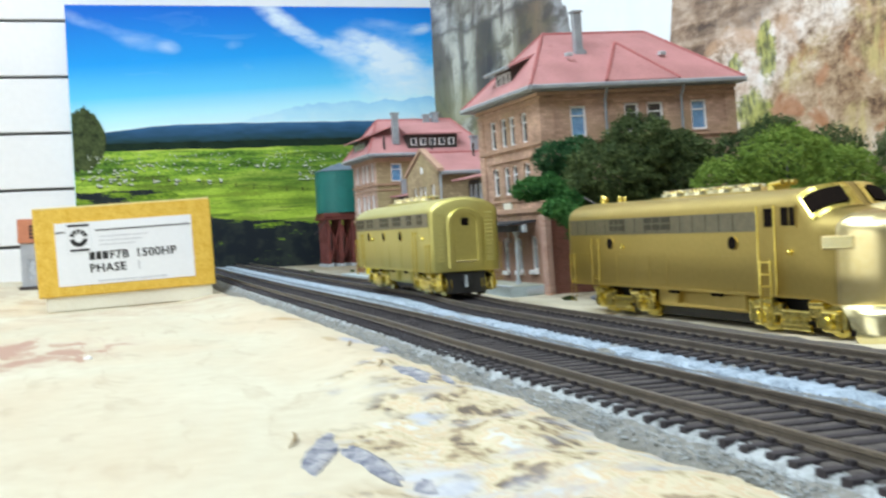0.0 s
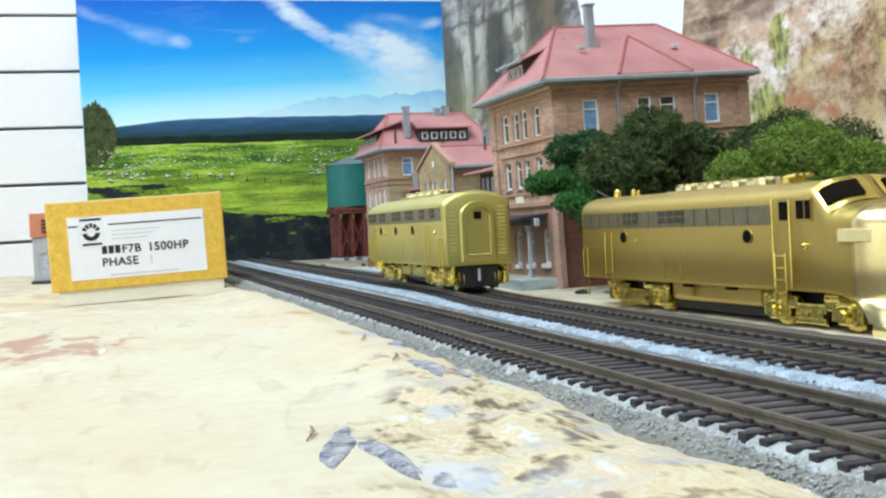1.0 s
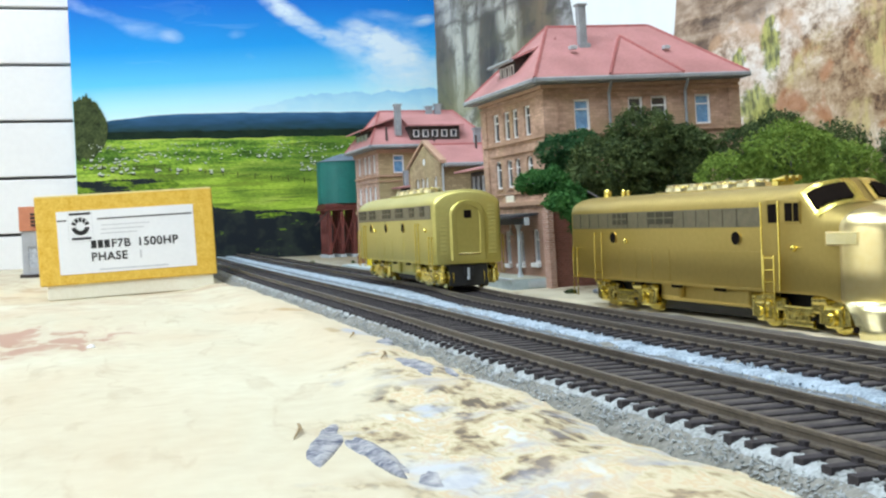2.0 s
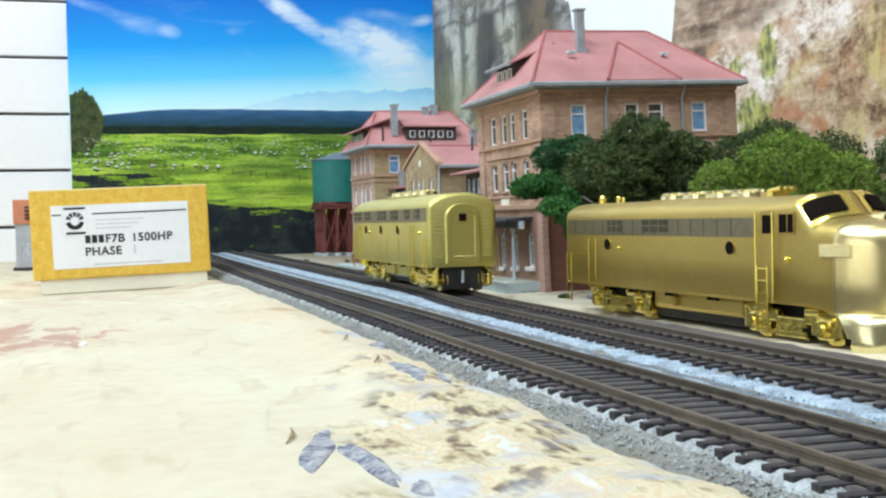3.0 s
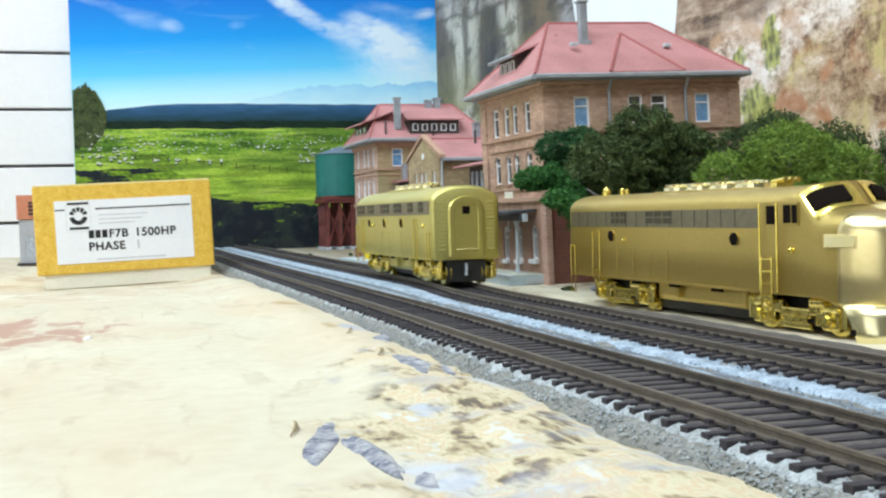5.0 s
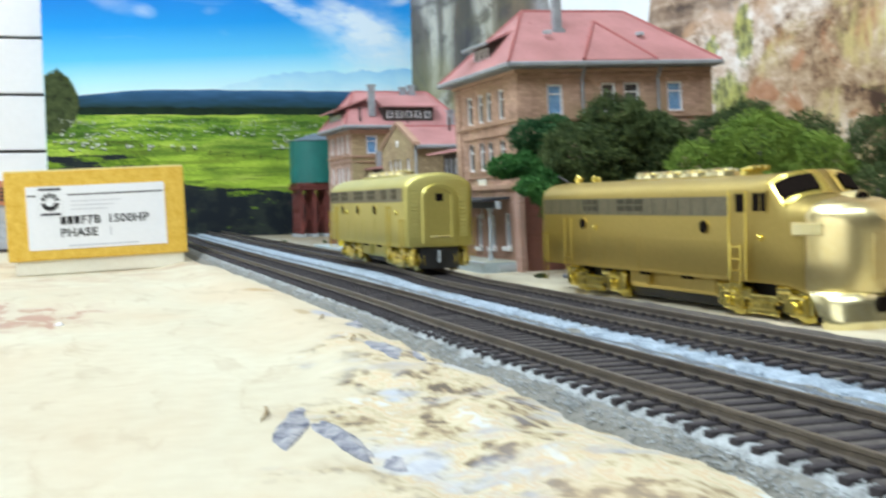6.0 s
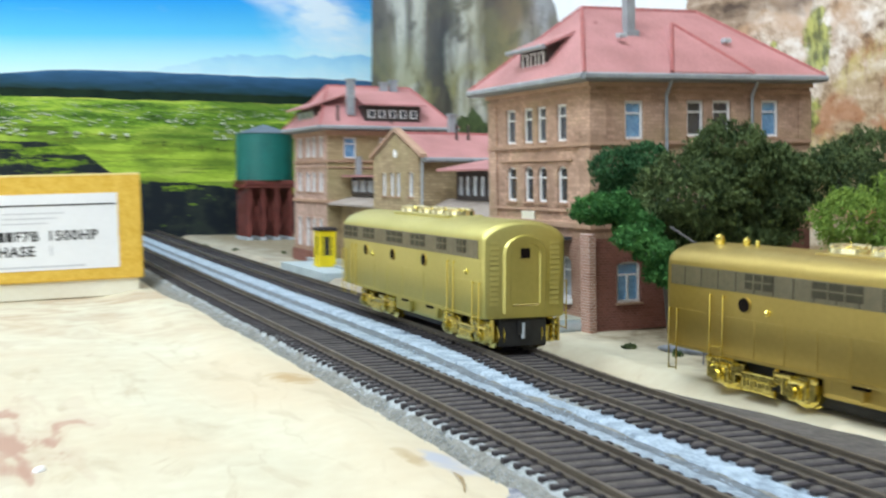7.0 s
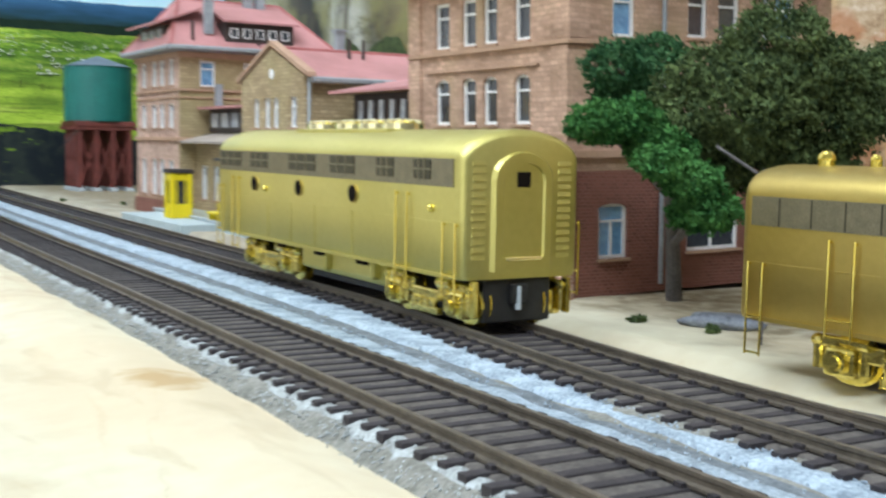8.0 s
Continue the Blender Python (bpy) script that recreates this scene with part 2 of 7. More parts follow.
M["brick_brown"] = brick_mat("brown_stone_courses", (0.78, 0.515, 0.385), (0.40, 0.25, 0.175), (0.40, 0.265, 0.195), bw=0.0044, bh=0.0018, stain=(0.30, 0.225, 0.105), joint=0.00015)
M["brick_pink"] = brick_mat("pinkish_stone_courses", (0.82, 0.58, 0.48), (0.58, 0.38, 0.30), (0.42, 0.29, 0.23), bw=0.0044, bh=0.0018, stain=(0.36, 0.25, 0.17), joint=0.00016)
M["brick_tan"] = brick_mat("ochre_stone_courses", (0.62, 0.48, 0.29), (0.42, 0.31, 0.17), (0.27, 0.20, 0.12), stain=(0.34, 0.28, 0.13))
M["brick_red"] = brick_mat("dark_red_brick", (0.34, 0.125, 0.09), (0.20, 0.075, 0.055), (0.30, 0.145, 0.115), bw=0.0026, bh=0.0013, stain=(0.2, 0.08, 0.05), joint=0.0002)
M["brick_rust"] = brick_mat("rust_brown_brick", (0.43, 0.225, 0.155), (0.28, 0.14, 0.095), (0.52, 0.36, 0.29), bw=0.0028, bh=0.0014, stain=(0.22, 0.12, 0.07), joint=0.0002)
M["brick_pier"] = brick_mat("pinkish_pier_brick", (0.58, 0.33, 0.25), (0.44, 0.22, 0.16), (0.66, 0.52, 0.45), bw=0.0028, bh=0.0014, stain=(0.30, 0.17, 0.12), joint=0.0002)
M["trim_stone"] = mat("sandstone_trim", (0.50, 0.32, 0.22), (0.38, 0.24, 0.16), 0.8, scale=120, fine=900, bump=0.0002)
M["roof_red"] = mat("rose_red_tiles", (0.51, 0.235, 0.23), (0.36, 0.16, 0.155), 0.68, scale=35, fine=700, mix=0.35, bump=0.0001)
M["roof_ridge"] = mat("red_ridge_tile", (0.46, 0.15, 0.14), (0.34, 0.11, 0.105), 0.6, scale=200, fine=900)
M["roof_grey"] = mat("grey_lean_to_roof", (0.42, 0.36, 0.31), (0.30, 0.25, 0.21), 0.75, scale=80, fine=700)
M["zinc"] = mat("grey_zinc_paint", (0.33, 0.36, 0.38), (0.22, 0.24, 0.26), 0.5, scale=150, fine=900)
M["post_grey"] = mat("pale_grey_paint", (0.50, 0.55, 0.58), (0.40, 0.45, 0.48), 0.5, scale=150, fine=900)
M["timber_dark"] = mat("dark_brown_timber", (0.055, 0.04, 0.035), (0.03, 0.024, 0.022), 0.7, scale=150, fine=900)
M["canopy_dark"] = mat("dark_slate_canopy", (0.05, 0.055, 0.065), (0.03, 0.034, 0.04), 0.55, scale=120, fine=700)
M["white_frame"] = mat("white_window_paint", (0.88, 0.88, 0.88), (0.80, 0.80, 0.80), 0.5, scale=150)
M["pane"] = mat("dark_window_glass", (0.05, 0.06, 0.075), (0.03, 0.035, 0.045), 0.08, scale=60, spec=0.8)
M["pane_blue"] = mat("blue_curtained_glass", (0.20, 0.42, 0.66), (0.10, 0.24, 0.45), 0.10, scale=180, spec=0.8)
M["pane_pale"] = mat("pale_curtained_glass", (0.55, 0.58, 0.62), (0.30, 0.33, 0.38), 0.12, scale=250, spec=0.8)
M["platform"] = mat("pale_blue_grey_concrete", (0.50, 0.58, 0.60), (0.36, 0.44, 0.47), 0.8, scale=60, fine=600, bump=0.0001)
M["paving"] = mat("greenish_tan_paving", (0.44, 0.45, 0.36), (0.31, 0.32, 0.25), 0.85, scale=70, fine=600, bump=0.0001)
M["sign_red"] = mat("red_sign_paint", (0.45, 0.04, 0.05), (0.35, 0.03, 0.04), 0.5)
M["green_tank"] = mat("dark_teal_green_paint", (0.012, 0.17, 0.145), (0.008, 0.12, 0.105), 0.45, scale=60, fine=500)
M["tank_roof"] = mat("grey_blue_tank_roof", (0.16, 0.20, 0.24), (0.11, 0.14, 0.17), 0.6, scale=90)
M["tower_red"] = mat("oxide_red_trestle", (0.20, 0.045, 0.034), (0.10, 0.024, 0.02), 0.6, scale=120)
M["yellow"] = mat("yellow_booth_paint", (0.85, 0.68, 0.02), (0.75, 0.58, 0.01), 0.4, scale=120)
M["leaf_dark"] = mat("dark_olive_foliage", (0.140, 0.190, 0.070), (0.022, 0.042, 0.021), 0.9, scale=110, fine=500, spec=0.08)
M["leaf_bright"] = mat("bright_green_foliage", (0.092, 0.245, 0.066), (0.015, 0.070, 0.021), 0.9, scale=110, fine=500, spec=0.08)
M["leaf_mid"] = mat("mid_green_foliage", (0.075, 0.175, 0.070), (0.014, 0.055, 0.024), 0.9, scale=110, fine=500, spec=0.08)
M["leaf_light"] = mat("yellow_green_foliage", (0.25, 0.355, 0.070), (0.105, 0.19, 0.035), 0.9, scale=110, fine=500, spec=0.08)
M["bark"] = mat("grey_brown_bark", (0.16, 0.15, 0.15), (0.09, 0.085, 0.085), 0.9, scale=150, fine=900, bump=0.0004)
M["carton"] = mat("yellow_flecked_carton", (0.84, 0.57, 0.10), (0.68, 0.39, 0.03), 0.55, scale=160, fine=520, bump=0.0003, mix=0.5)
M["carton_edge"] = mat("worn_pale_yellow_edge", (0.88, 0.76, 0.36), (0.80, 0.62, 0.22), 0.6, scale=120, fine=600)
M["tray"] = mat("cream_card", (0.84, 0.81, 0.68), (0.77, 0.73, 0.58), 0.7, scale=40, fine=400)
M["paper"] = mat("white_label_paper", (0.86, 0.87, 0.88), (0.82, 0.83, 0.84), 0.5, scale=30, fine=300)
M["ink"] = mat("black_print", (0.015, 0.015, 0.017), None, 0.5)
M["ink_grey"] = mat("faint_grey_print", (0.66, 0.67, 0.69), None, 0.5)
M["siding"] = mat("white_painted_siding", (0.86, 0.85, 0.84), (0.82, 0.81, 0.80), 0.5, scale=8, fine=120)
M["gap"] = mat("shadow_gap_grey", (0.22, 0.21, 0.20), None, 0.8)
M["wall"] = mat("off_white_room_paint", (0.80, 0.79, 0.76), (0.77, 0.76, 0.73), 0.8, scale=3, fine=60)
M["wall_taupe"] = mat("taupe_room_paint", (0.36, 0.34, 0.31), (0.33, 0.31, 0.28), 0.8, scale=3, fine=60)
M["floor"] = mat("grey_brown_carpet", (0.25, 0.22, 0.19), (0.18, 0.16, 0.14), 0.95, scale=10, fine=300)
M["orange_hut"] = mat("orange_brick_paint", (0.62, 0.24, 0.13), (0.52, 0.19, 0.10), 0.7, scale=90, fine=600)
M["grey_hut"] = mat("grey_hut_paint", (0.44, 0.45, 0.47), (0.36, 0.37, 0.39), 0.7, scale=90, fine=600)
M["silver"] = mat("crumpled_grey_sheet", (0.34, 0.38, 0.45), (0.12, 0.13, 0.16), 0.5, scale=120, fine=700)


# ---- mesh helpers ----
def part(name, bm, material, parent=None, label="", smooth=False):
    me = bpy.data.meshes.new(name)
    bmesh.ops.recalc_face_normals(bm, faces=bm.faces[:])
    bm.to_mesh(me)
    bm.free()
    if smooth:
        for p in me.polygons:
            p.use_smooth = True
    me.materials.append(M[material])
    ob = new(name, me)
    if parent:
        ob.parent = parent
    if label:
        tagged(ob, label)
    return ob


def thing(name, at, label, category, group="", kind="", turn=0.0):
    ob = new(name)
    ob.empty_display_size = 0.01
    ob.location = at
    ob.rotation_euler = (0, 0, radians(turn))
    return tagged(ob, label, category, group, kind)


def box(bm, x0, x1, y0, y1, z0, z1, m=None, bevel=0.0):
    r = bmesh.ops.create_cube(bm, size=1.0)
    vs = r["verts"]
    for v in vs:
        v.co = Vector(((x0 + x1) / 2 + v.co.x * (x1 - x0), (y0 + y1) / 2 + v.co.y * (y1 - y0), (z0 + z1) / 2 + v.co.z * (z1 - z0)))
    if bevel:
        es = list({e for v in vs for e in v.link_edges})
        r2 = bmesh.ops.bevel(bm, geom=es, offset=bevel, segments=2, profile=0.5, affect="EDGES")
        vs = list({v for f in r2["faces"] for v in f.verts} | {v for v in vs if v.is_valid})
    if m is not None:
        bmesh.ops.transform(bm, matrix=m, verts=vs)
    return bm


def bx(*a, **k):
    return box(bmesh.new(), *a, **k)


def rod(bm, a, b, r, n=8, r2=None):
    """A rod from a to b."""
    a, b = Vector(a), Vector(b)
    m = Matrix.Translation((a + b) / 2) @ (b - a).to_track_quat("Z", "Y").to_matrix().to_4x4()
    bmesh.ops.create_cone(bm, cap_ends=True, segments=n, radius1=r, radius2=r if r2 is None else r2, depth=(b - a).length, matrix=m)
    return bm


def rd(*a, **k):
    return rod(bmesh.new(), *a, **k)


def polys(verts, faces):
    bm = bmesh.new()
    vs = [bm.verts.new(v) for v in verts]
    for f in faces:
        bm.faces.new([vs[i] for i in f])
    return bm


def shift(bm, m):
    bmesh.ops.transform(bm, matrix=m, verts=bm.verts[:])
    return bm


def structure(name, bm, material, label, smooth=False):
    return tagged(part(name, bm, material, None, label, smooth), label, name.split("_")[0], kind="structure")


# ---- the room that holds the layout ----
structure("floor", bx(-2.6, 2.6, -2.6, 2.6, -1.0, -0.95), "floor", "grey brown carpet floor of the room")
structure("ceiling", bx(-2.6, 2.6, -2.6, 2.6, 1.6, 1.66), "wall", "off-white plain room ceiling")
# unseen wall, its colour kept dark so the brass end reflects less
structure("wall_south", bx(-2.6, 2.6, -2.66, -2.6, -1.0, 1.6), "wall_taupe", "taupe room wall out of view, darkened to dim the brass reflections")
structure("wall_east", bx(2.6, 2.66, -2.6, 2.6, -1.0, 1.6), "wall", "off-white painted room wall")
bm = bx(-2.66, -2.6, -2.6, 2.6, -1.0, -0.30)
box(bm, -2.66, -2.6, -2.6, 2.6, 1.20, 1.6)
box(bm, -2.66, -2.6, -2.6, -2.32, -0.30, 1.20)
box(bm, -2.66, -2.6, 0.52, 2.6, -0.30, 1.20)
structure("wall_west", bm, "wall", "off-white painted room wall with one window")
win = structure("window_1", bx(-2.655, -2.63, -2.32, 0.52, -0.30, -0.24), "siding", "white framed room window")
for a in ((-2.32, -2.26, -0.24, 1.14), (0.46, 0.52, -0.24, 1.14), (-2.32, 0.52, 1.14, 1.20), (-0.93, -0.87, -0.24, 1.14)):
    part("window_frame", bx(-2.655, -2.63, *a), "siding", win)
wn = structure("wall_north", bx(-2.6, 2.6, 1.71, 1.77, -1.0, 1.6), "gap", "wall behind white horizontal siding boards")
pitch = 0.0785
for i in range(-3, 19):
    z0 = 0.0475 + i * pitch
    bm = bx(-2.55, 2.55, 1.692, 1.7085, z0 + 0.0022, z0 + pitch - 0.0022, bevel=0.0012)
    part("plank", bm, "siding", wn)


# ---- ground ----
def ease(k):
    k = min(max(k, 0), 1)
    return k * k * (3 - 2 * k)


def track1(y):
    """Plan position of the near track's middle."""
    return 0.1123 + 0.00295 * y + 0.00842 * y * y + 0.0021 * ease((y - 0.30) / 0.15) - 0.0012 * ease((y - 0.60) / 0.25)


def track2(y):
    return track1(y) + 0.0507 + 0.0095 * ease((y - 0.46) / 0.16)


RAIL_TOP = 0.0085


def ground_z(x, y):
    flat = math.exp(-((x - 0.02) / 0.12) ** 4 - ((y - 0.98) / 0.16) ** 4)
    z = (1 - 0.85 * flat) * (0.0008 * noise.noise((x * 9, y * 9, 0)) + 0.0005 * noise.noise((x * 40, y * 40, 3)))
    z -= min(max(0.0056 - 0.027 * (x - 0.027), 0.0), 0.011) * flat
    d = track1(y) - x
    z += 0.0035 * math.exp(-((d - 0.034) / 0.016) ** 2)
    if -0.105 < d < 0.018:
        z -= 0.004
    k = min(max((x - 0.018 - 0.267 * (y - 0.15)) / 0.03, 0), 1) if d > 0.012 and y < 0.5 else 0
    if k:
        z += k * (0.0013 * noise.noise((x * 42, y * 42, 8)) + 0.0009 * noise.noise((x * 130, y * 60, 2)) + 0.0005 * noise.noise((x * 260, y * 140, 5)))
    return z


bm = bmesh.new()
xs = [-1.3, -0.9, -0.6] + [-0.4 + i * 0.006 for i in range(68)] + [0.008 + i * 0.002 for i in range(56)] + [0.120 + i * 0.006 for i in range(82)] + [0.75, 1.0, 1.3]
ys = [-1.2, -0.8, -0.4, -0.2] + [-0.1 + i * 0.006 for i in range(30)] + [0.080 + i * 0.002 for i in range(210)] + [0.500 + i * 0.006 for i in range(200)]
grid = [[bm.verts.new((x, y, ground_z(x, y))) for x in xs] for y in ys]
for j in range(len(ys) - 1):
    for i in range(len(xs) - 1):
        bm.faces.new((grid[j][i], grid[j][i + 1], grid[j + 1][i + 1], grid[j + 1][i]))
structure("ground", bm, "sand", "cream sand-coloured plaster ground of the layout", True)
structure("baseboard", bx(-1.3, 1.3, -1.2, 1.69, -0.06, -0.02), "timber_dark", "dark timber board under the layout")


# ballast bed, one swept section
def sweep(bm, section, y0, y1, n, centre, jitter=0.0):
    rows = []
    for j in range(n + 1):
        y = y0 + (y1 - y0) * j / n
        rows.append([bm.verts.new((centre(y, k) , y, z + jitter * noise.noise((k * 3.1, y * 90, 1)))) for k, z in section])
    for j in range(n):
        for i in range(len(section) - 1):
            bm.faces.new((rows[j][i], rows[j][i + 1], rows[j + 1][i + 1], rows[j + 1][i]))
    return bm


def bed_x(y, k):
    # k from -1 to 0 about the near track, 1 to 2 about the far one
    if k < 0.5:
        return track1(y) + (k + 0.5) * 0.05
    wide = min(max((0.49 - y) / 0.10, 0), 1) if k > 1.85 else 0
    return track2(y) + (k - 1.5) * 0.05 + 0.021 * wide


sec = [(-1.03, -0.009), (-0.99, 0.0), (-0.86, 0.0042), (-0.80, 0.0052), (-0.5, 0.0050), (-0.2, 0.0052), (-0.12, 0.0046), (0.0, 0.0036), (1.0, 0.0040), (1.12, 0.0046), (1.2, 0.0052), (1.5, 0.0050), (1.82, 0.0050), (1.9, 0.0036), (1.99, -0.0012)]
structure("ballast", sweep(bmesh.new(), sec, -0.3, 1.66, 480, bed_x, 0.0009), "ballast_bed", "grey ballast bed under two model tracks", True)



def strip_x(y, k):
    a, b = track1(y) + 0.0127, track2(y) - 0.0127
    return a + (b - a) * (k + 0.030 * noise.noise((y * 60, round(k) * 9.0, 2)) + 0.022 * noise.noise((y * 210, round(k) * 5.0, 6)))


for k0, k1 in ((0.0, 0.46), (0.58, 1.0)):
    row = [(k0, 0.0046 if k0 < 0.3 else 0.0028), (k0 * 0.8 + k1 * 0.2, 0.0053), (k0 * 0.2 + k1 * 0.8, 0.0052), (k1, 0.0028 if k1 < 0.7 else 0.0046)]
    structure("ballast_strip", sweep(bmesh.new(), row, -0.3, 1.655, 600, strip_x, 0.0006), "ballast_white", "pale bluish white fine gravel strip between the tracks", True)
structure("ballast_channel", sweep(bmesh.new(), [(0.40, 0.0040), (0.46, 0.0045), (0.57, 0.0045), (0.63, 0.0040)], -0.3, 1.655, 600, lambda y, k: track1(y) + 0.0127 + (track2(y) - track1(y) - 0.0254) * k, 0.0005), "ballast_blue", "blue grey gravel in the dip between the tracks", True)
row = [(-0.4, 0.0053), (0.1, 0.0057), (0.6, 0.0051), (1.0, 0.0030)]
structure("ballast_strip", sweep(bmesh.new(), row, -0.3, 1.655, 600, lambda y, k: track1(y) - 0.0142 - k * (0.0042 + 0.0022 * noise.noise((y * 130, 1.0, 1))), 0.0005), "ballast_grey", "pale grey fine gravel along the sleeper ends", True)

for f in (track1, track2):
    row = [(-0.0138, 0.0050), (-0.0126, 0.0058), (0.0, 0.0059), (0.0126, 0.0058), (0.0138, 0.0050)]
    structure("crib_fill", sweep(bmesh.new(), row, -0.3, 1.655, 500, lambda y, k: f(y) + k, 0.0003), "crib", "dark brown gravel filling between sleepers", True)
# far shoulder; its wide near end paints the shadow beside the cab unit
row = [(0.0, 0.0054), (0.35, 0.0052), (0.6, 0.0048), (0.9, 0.0040), (1.0, 0.0024)]
structure("crib_fill", sweep(bmesh.new(), row, -0.3, 0.56, 160, lambda y, k: track2(y) + 0.0140 + k * (0.0085 + 0.019 * min(max((0.49 - y) / 0.10, 0), 1)), 0.0005), "crib", "dark brown gravel on the far shoulder, widened as painted shade by the cab unit", True)

rng = np.random.RandomState(4)


def stones(name, material, label, n, pick, size):
    """Loose ballast: small eight-sided lumps in one mesh."""
    corner = np.array([(1, 0, 0), (-1, 0, 0), (0, 1, 0), (0, -1, 0), (0, 0, 1), (0, 0, -1)], float)
    tri = [(0, 2, 4), (2, 1, 4), (1, 3, 4), (3, 0, 4), (2, 0, 5), (1, 2, 5), (3, 1, 5), (0, 3, 5)]
    verts, faces = [], []
    for i in range(n):
        x, y, z = pick()
        s = size * rng.uniform(0.6, 1.4)
        a = rng.uniform(0, 6.28)
        c = corner * rng.uniform(0.6, 1.3, (6, 1)) * s
        c = np.stack([c[:, 0] * math.cos(a) - c[:, 1] * math.sin(a), c[:, 0] * math.sin(a) + c[:, 1] * math.cos(a), c[:, 2] * 0.8 + c[:, 0] * 0.3], 1)
        k = len(verts)
        verts += [tuple(v) for v in c + np.array((x, y, z))]
        faces += [(a0 + k, b0 + k, c0 + k) for a0, b0, c0 in tri]
    me = bpy.data.meshes.new(name)
    me.from_pydata(verts, [], faces)
    me.materials.append(M[material])
    return tagged(new(name, me), label, "gravel", kind="stuff")


def pick_white():
    y = 0.06 + 1.5 * rng.uniform(0, 1) ** 1.7
    a, b = track1(y) + 0.0150, track2(y) - 0.0150
    k = rng.normal(0.17, 0.13) if rng.uniform() < 0.58 else rng.normal(0.87, 0.11)
    x = a + (b - a) * min(max(k, 0.0), 1.0)
    return x, y, 0.0053 - 0.0008 * math.sin((x - a) / (b - a) * 3.14) + rng.uniform(-0.0002, 0.0003)


def pick_shoulder():
    y = 0.06 + 1.5 * rng.uniform(0, 1) ** 1.7
    d = rng.beta(1.2, 2.2) * 0.0085
    return track1(y) - 0.0142 - d, y, 0.0056 - d * 0.42 + rng.uniform(-0.0003, 0.0004)


def pick_crib():
    y = 0.06 + 1.5 * rng.uniform(0, 1) ** 1.7
    f = track1 if rng.uniform() < 0.5 else track2
    return f(y) + rng.uniform(-0.0160, 0.0160), y, 0.0051


stones("ballast_gravel", "ballast_white", "pale bluish white gravel between the two tracks", 26000, pick_white, 0.00036)
stones("ballast_gravel", "ballast_grey", "pale grey gravel on the track shoulder", 12000, pick_shoulder, 0.00036)
stones("ballast_gravel", "crib", "dark brown gravel between the sleepers", 9000, pick_crib, 0.0004)


# ---- tracks ----
def heading(f, y):
    return math.degrees(math.atan2(f(y + 0.01) - f(y - 0.01), 0.02))


def rail_mesh(f, off):
    prof = [(-0.0013, 0.0062), (0.0013, 0.0062), (0.0013, 0.0067), (0.0003, 0.0069), (0.0003, 0.0077), (0.00055, 0.0079), (0.00055, RAIL_TOP), (-0.00055, RAIL_TOP), (-0.00055, 0.0079), (-0.0003, 0.0077), (-0.0003, 0.0069), (-0.0013, 0.0067), (-0.0013, 0.0062)]
    bm = bmesh.new()
    rows = []
    for j in range(121):
        y = -0.2 + 1.85 * j / 120
        h = radians(heading(f, y))
        rows.append([bm.verts.new((f(y) + (off + k) * math.cos(h), y - (off + k) * math.sin(h), z)) for k, z in prof])
    for j in range(120):
        for i in range(len(prof) - 1):
            bm.faces.new((rows[j][i], rows[j][i + 1], rows[j + 1][i + 1], rows[j + 1][i]))
    return bm


tb = bx(-0.0167, 0.0167, -0.00125, 0.00125, 0.0030, 0.0062, bevel=0.00015)
for s in (-1, 1):
    for o in (-0.0019, 0.0019):
        box(tb, s * 0.0097 + o - 0.0005, s * 0.0097 + o + 0.0005, -0.0008, 0.0008, 0.0062, 0.0070)
tie_mesh = None
for f, label in ((track1, "brown-sleepered model railway track with weathered rails, empty"), (track2, "brown-sleepered model railway track carrying a brass unit")):
    tr = thing("railway_track", (0, 0, 0), label, "track", "model tracks")
    for s in (-1, 1):
        part("rail", rail_mesh(f, s * 0.0097), "rail", tr)
    y = -0.16
    while y < 1.645:
        if tie_mesh is None:
            ob = part("tie", tb, "tie", tr)
            tie_mesh = ob.data
        else:
            ob = new("tie", tie_mesh)
            ob.parent = tr
        ob.location = (f(y) + rng.uniform(-0.0003, 0.0003), y, 0)
        ob.rotation_euler = (0, 0, radians(-heading(f, y) + rng.uniform(-1.2, 1.2)))
        y += 0.0066


# ---- printed backdrops ----
def link(nt, a, b):
    nt.links.new(a, b)


def calc(nt, op, a, b=None, c=None):
    n = nt.nodes.new("ShaderNodeMath")
    n.operation = op
    for i, v in enumerate((a, b, c)):
        if v is None:
            continue
        if isinstance(v, (int, float)):
            n.inputs[i].default_value = v
        else:
            nt.links.new(v, n.inputs[i])
    return n.outputs[0]


def ramp_of(nt, fac, stops):
    r = nt.nodes.new("ShaderNodeValToRGB")
    while len(r.color_ramp.elements) < len(stops):
        r.color_ramp.elements.new(0.5)
    for e, (p, c) in zip(r.color_ramp.elements, stops):
        e.position, e.color = p, (*c, 1)
    nt.links.new(fac, r.inputs["Fac"])
    return r.outputs["Color"]


def blend(nt, fac, a, b, mode="MIX"):
    n = nt.nodes.new("ShaderNodeMix")
    n.data_type, n.blend_type = "RGBA", mode
    for s, v in (("Factor", fac), ("A", a), ("B", b)):
        if isinstance(v, (int, float)):
            n.inputs[s].default_value = v
        elif isinstance(v, tuple):
            n.inputs[s].default_value = (*v, 1)
        else:
            nt.links.new(v, n.inputs[s])
    return n.outputs["Result"]


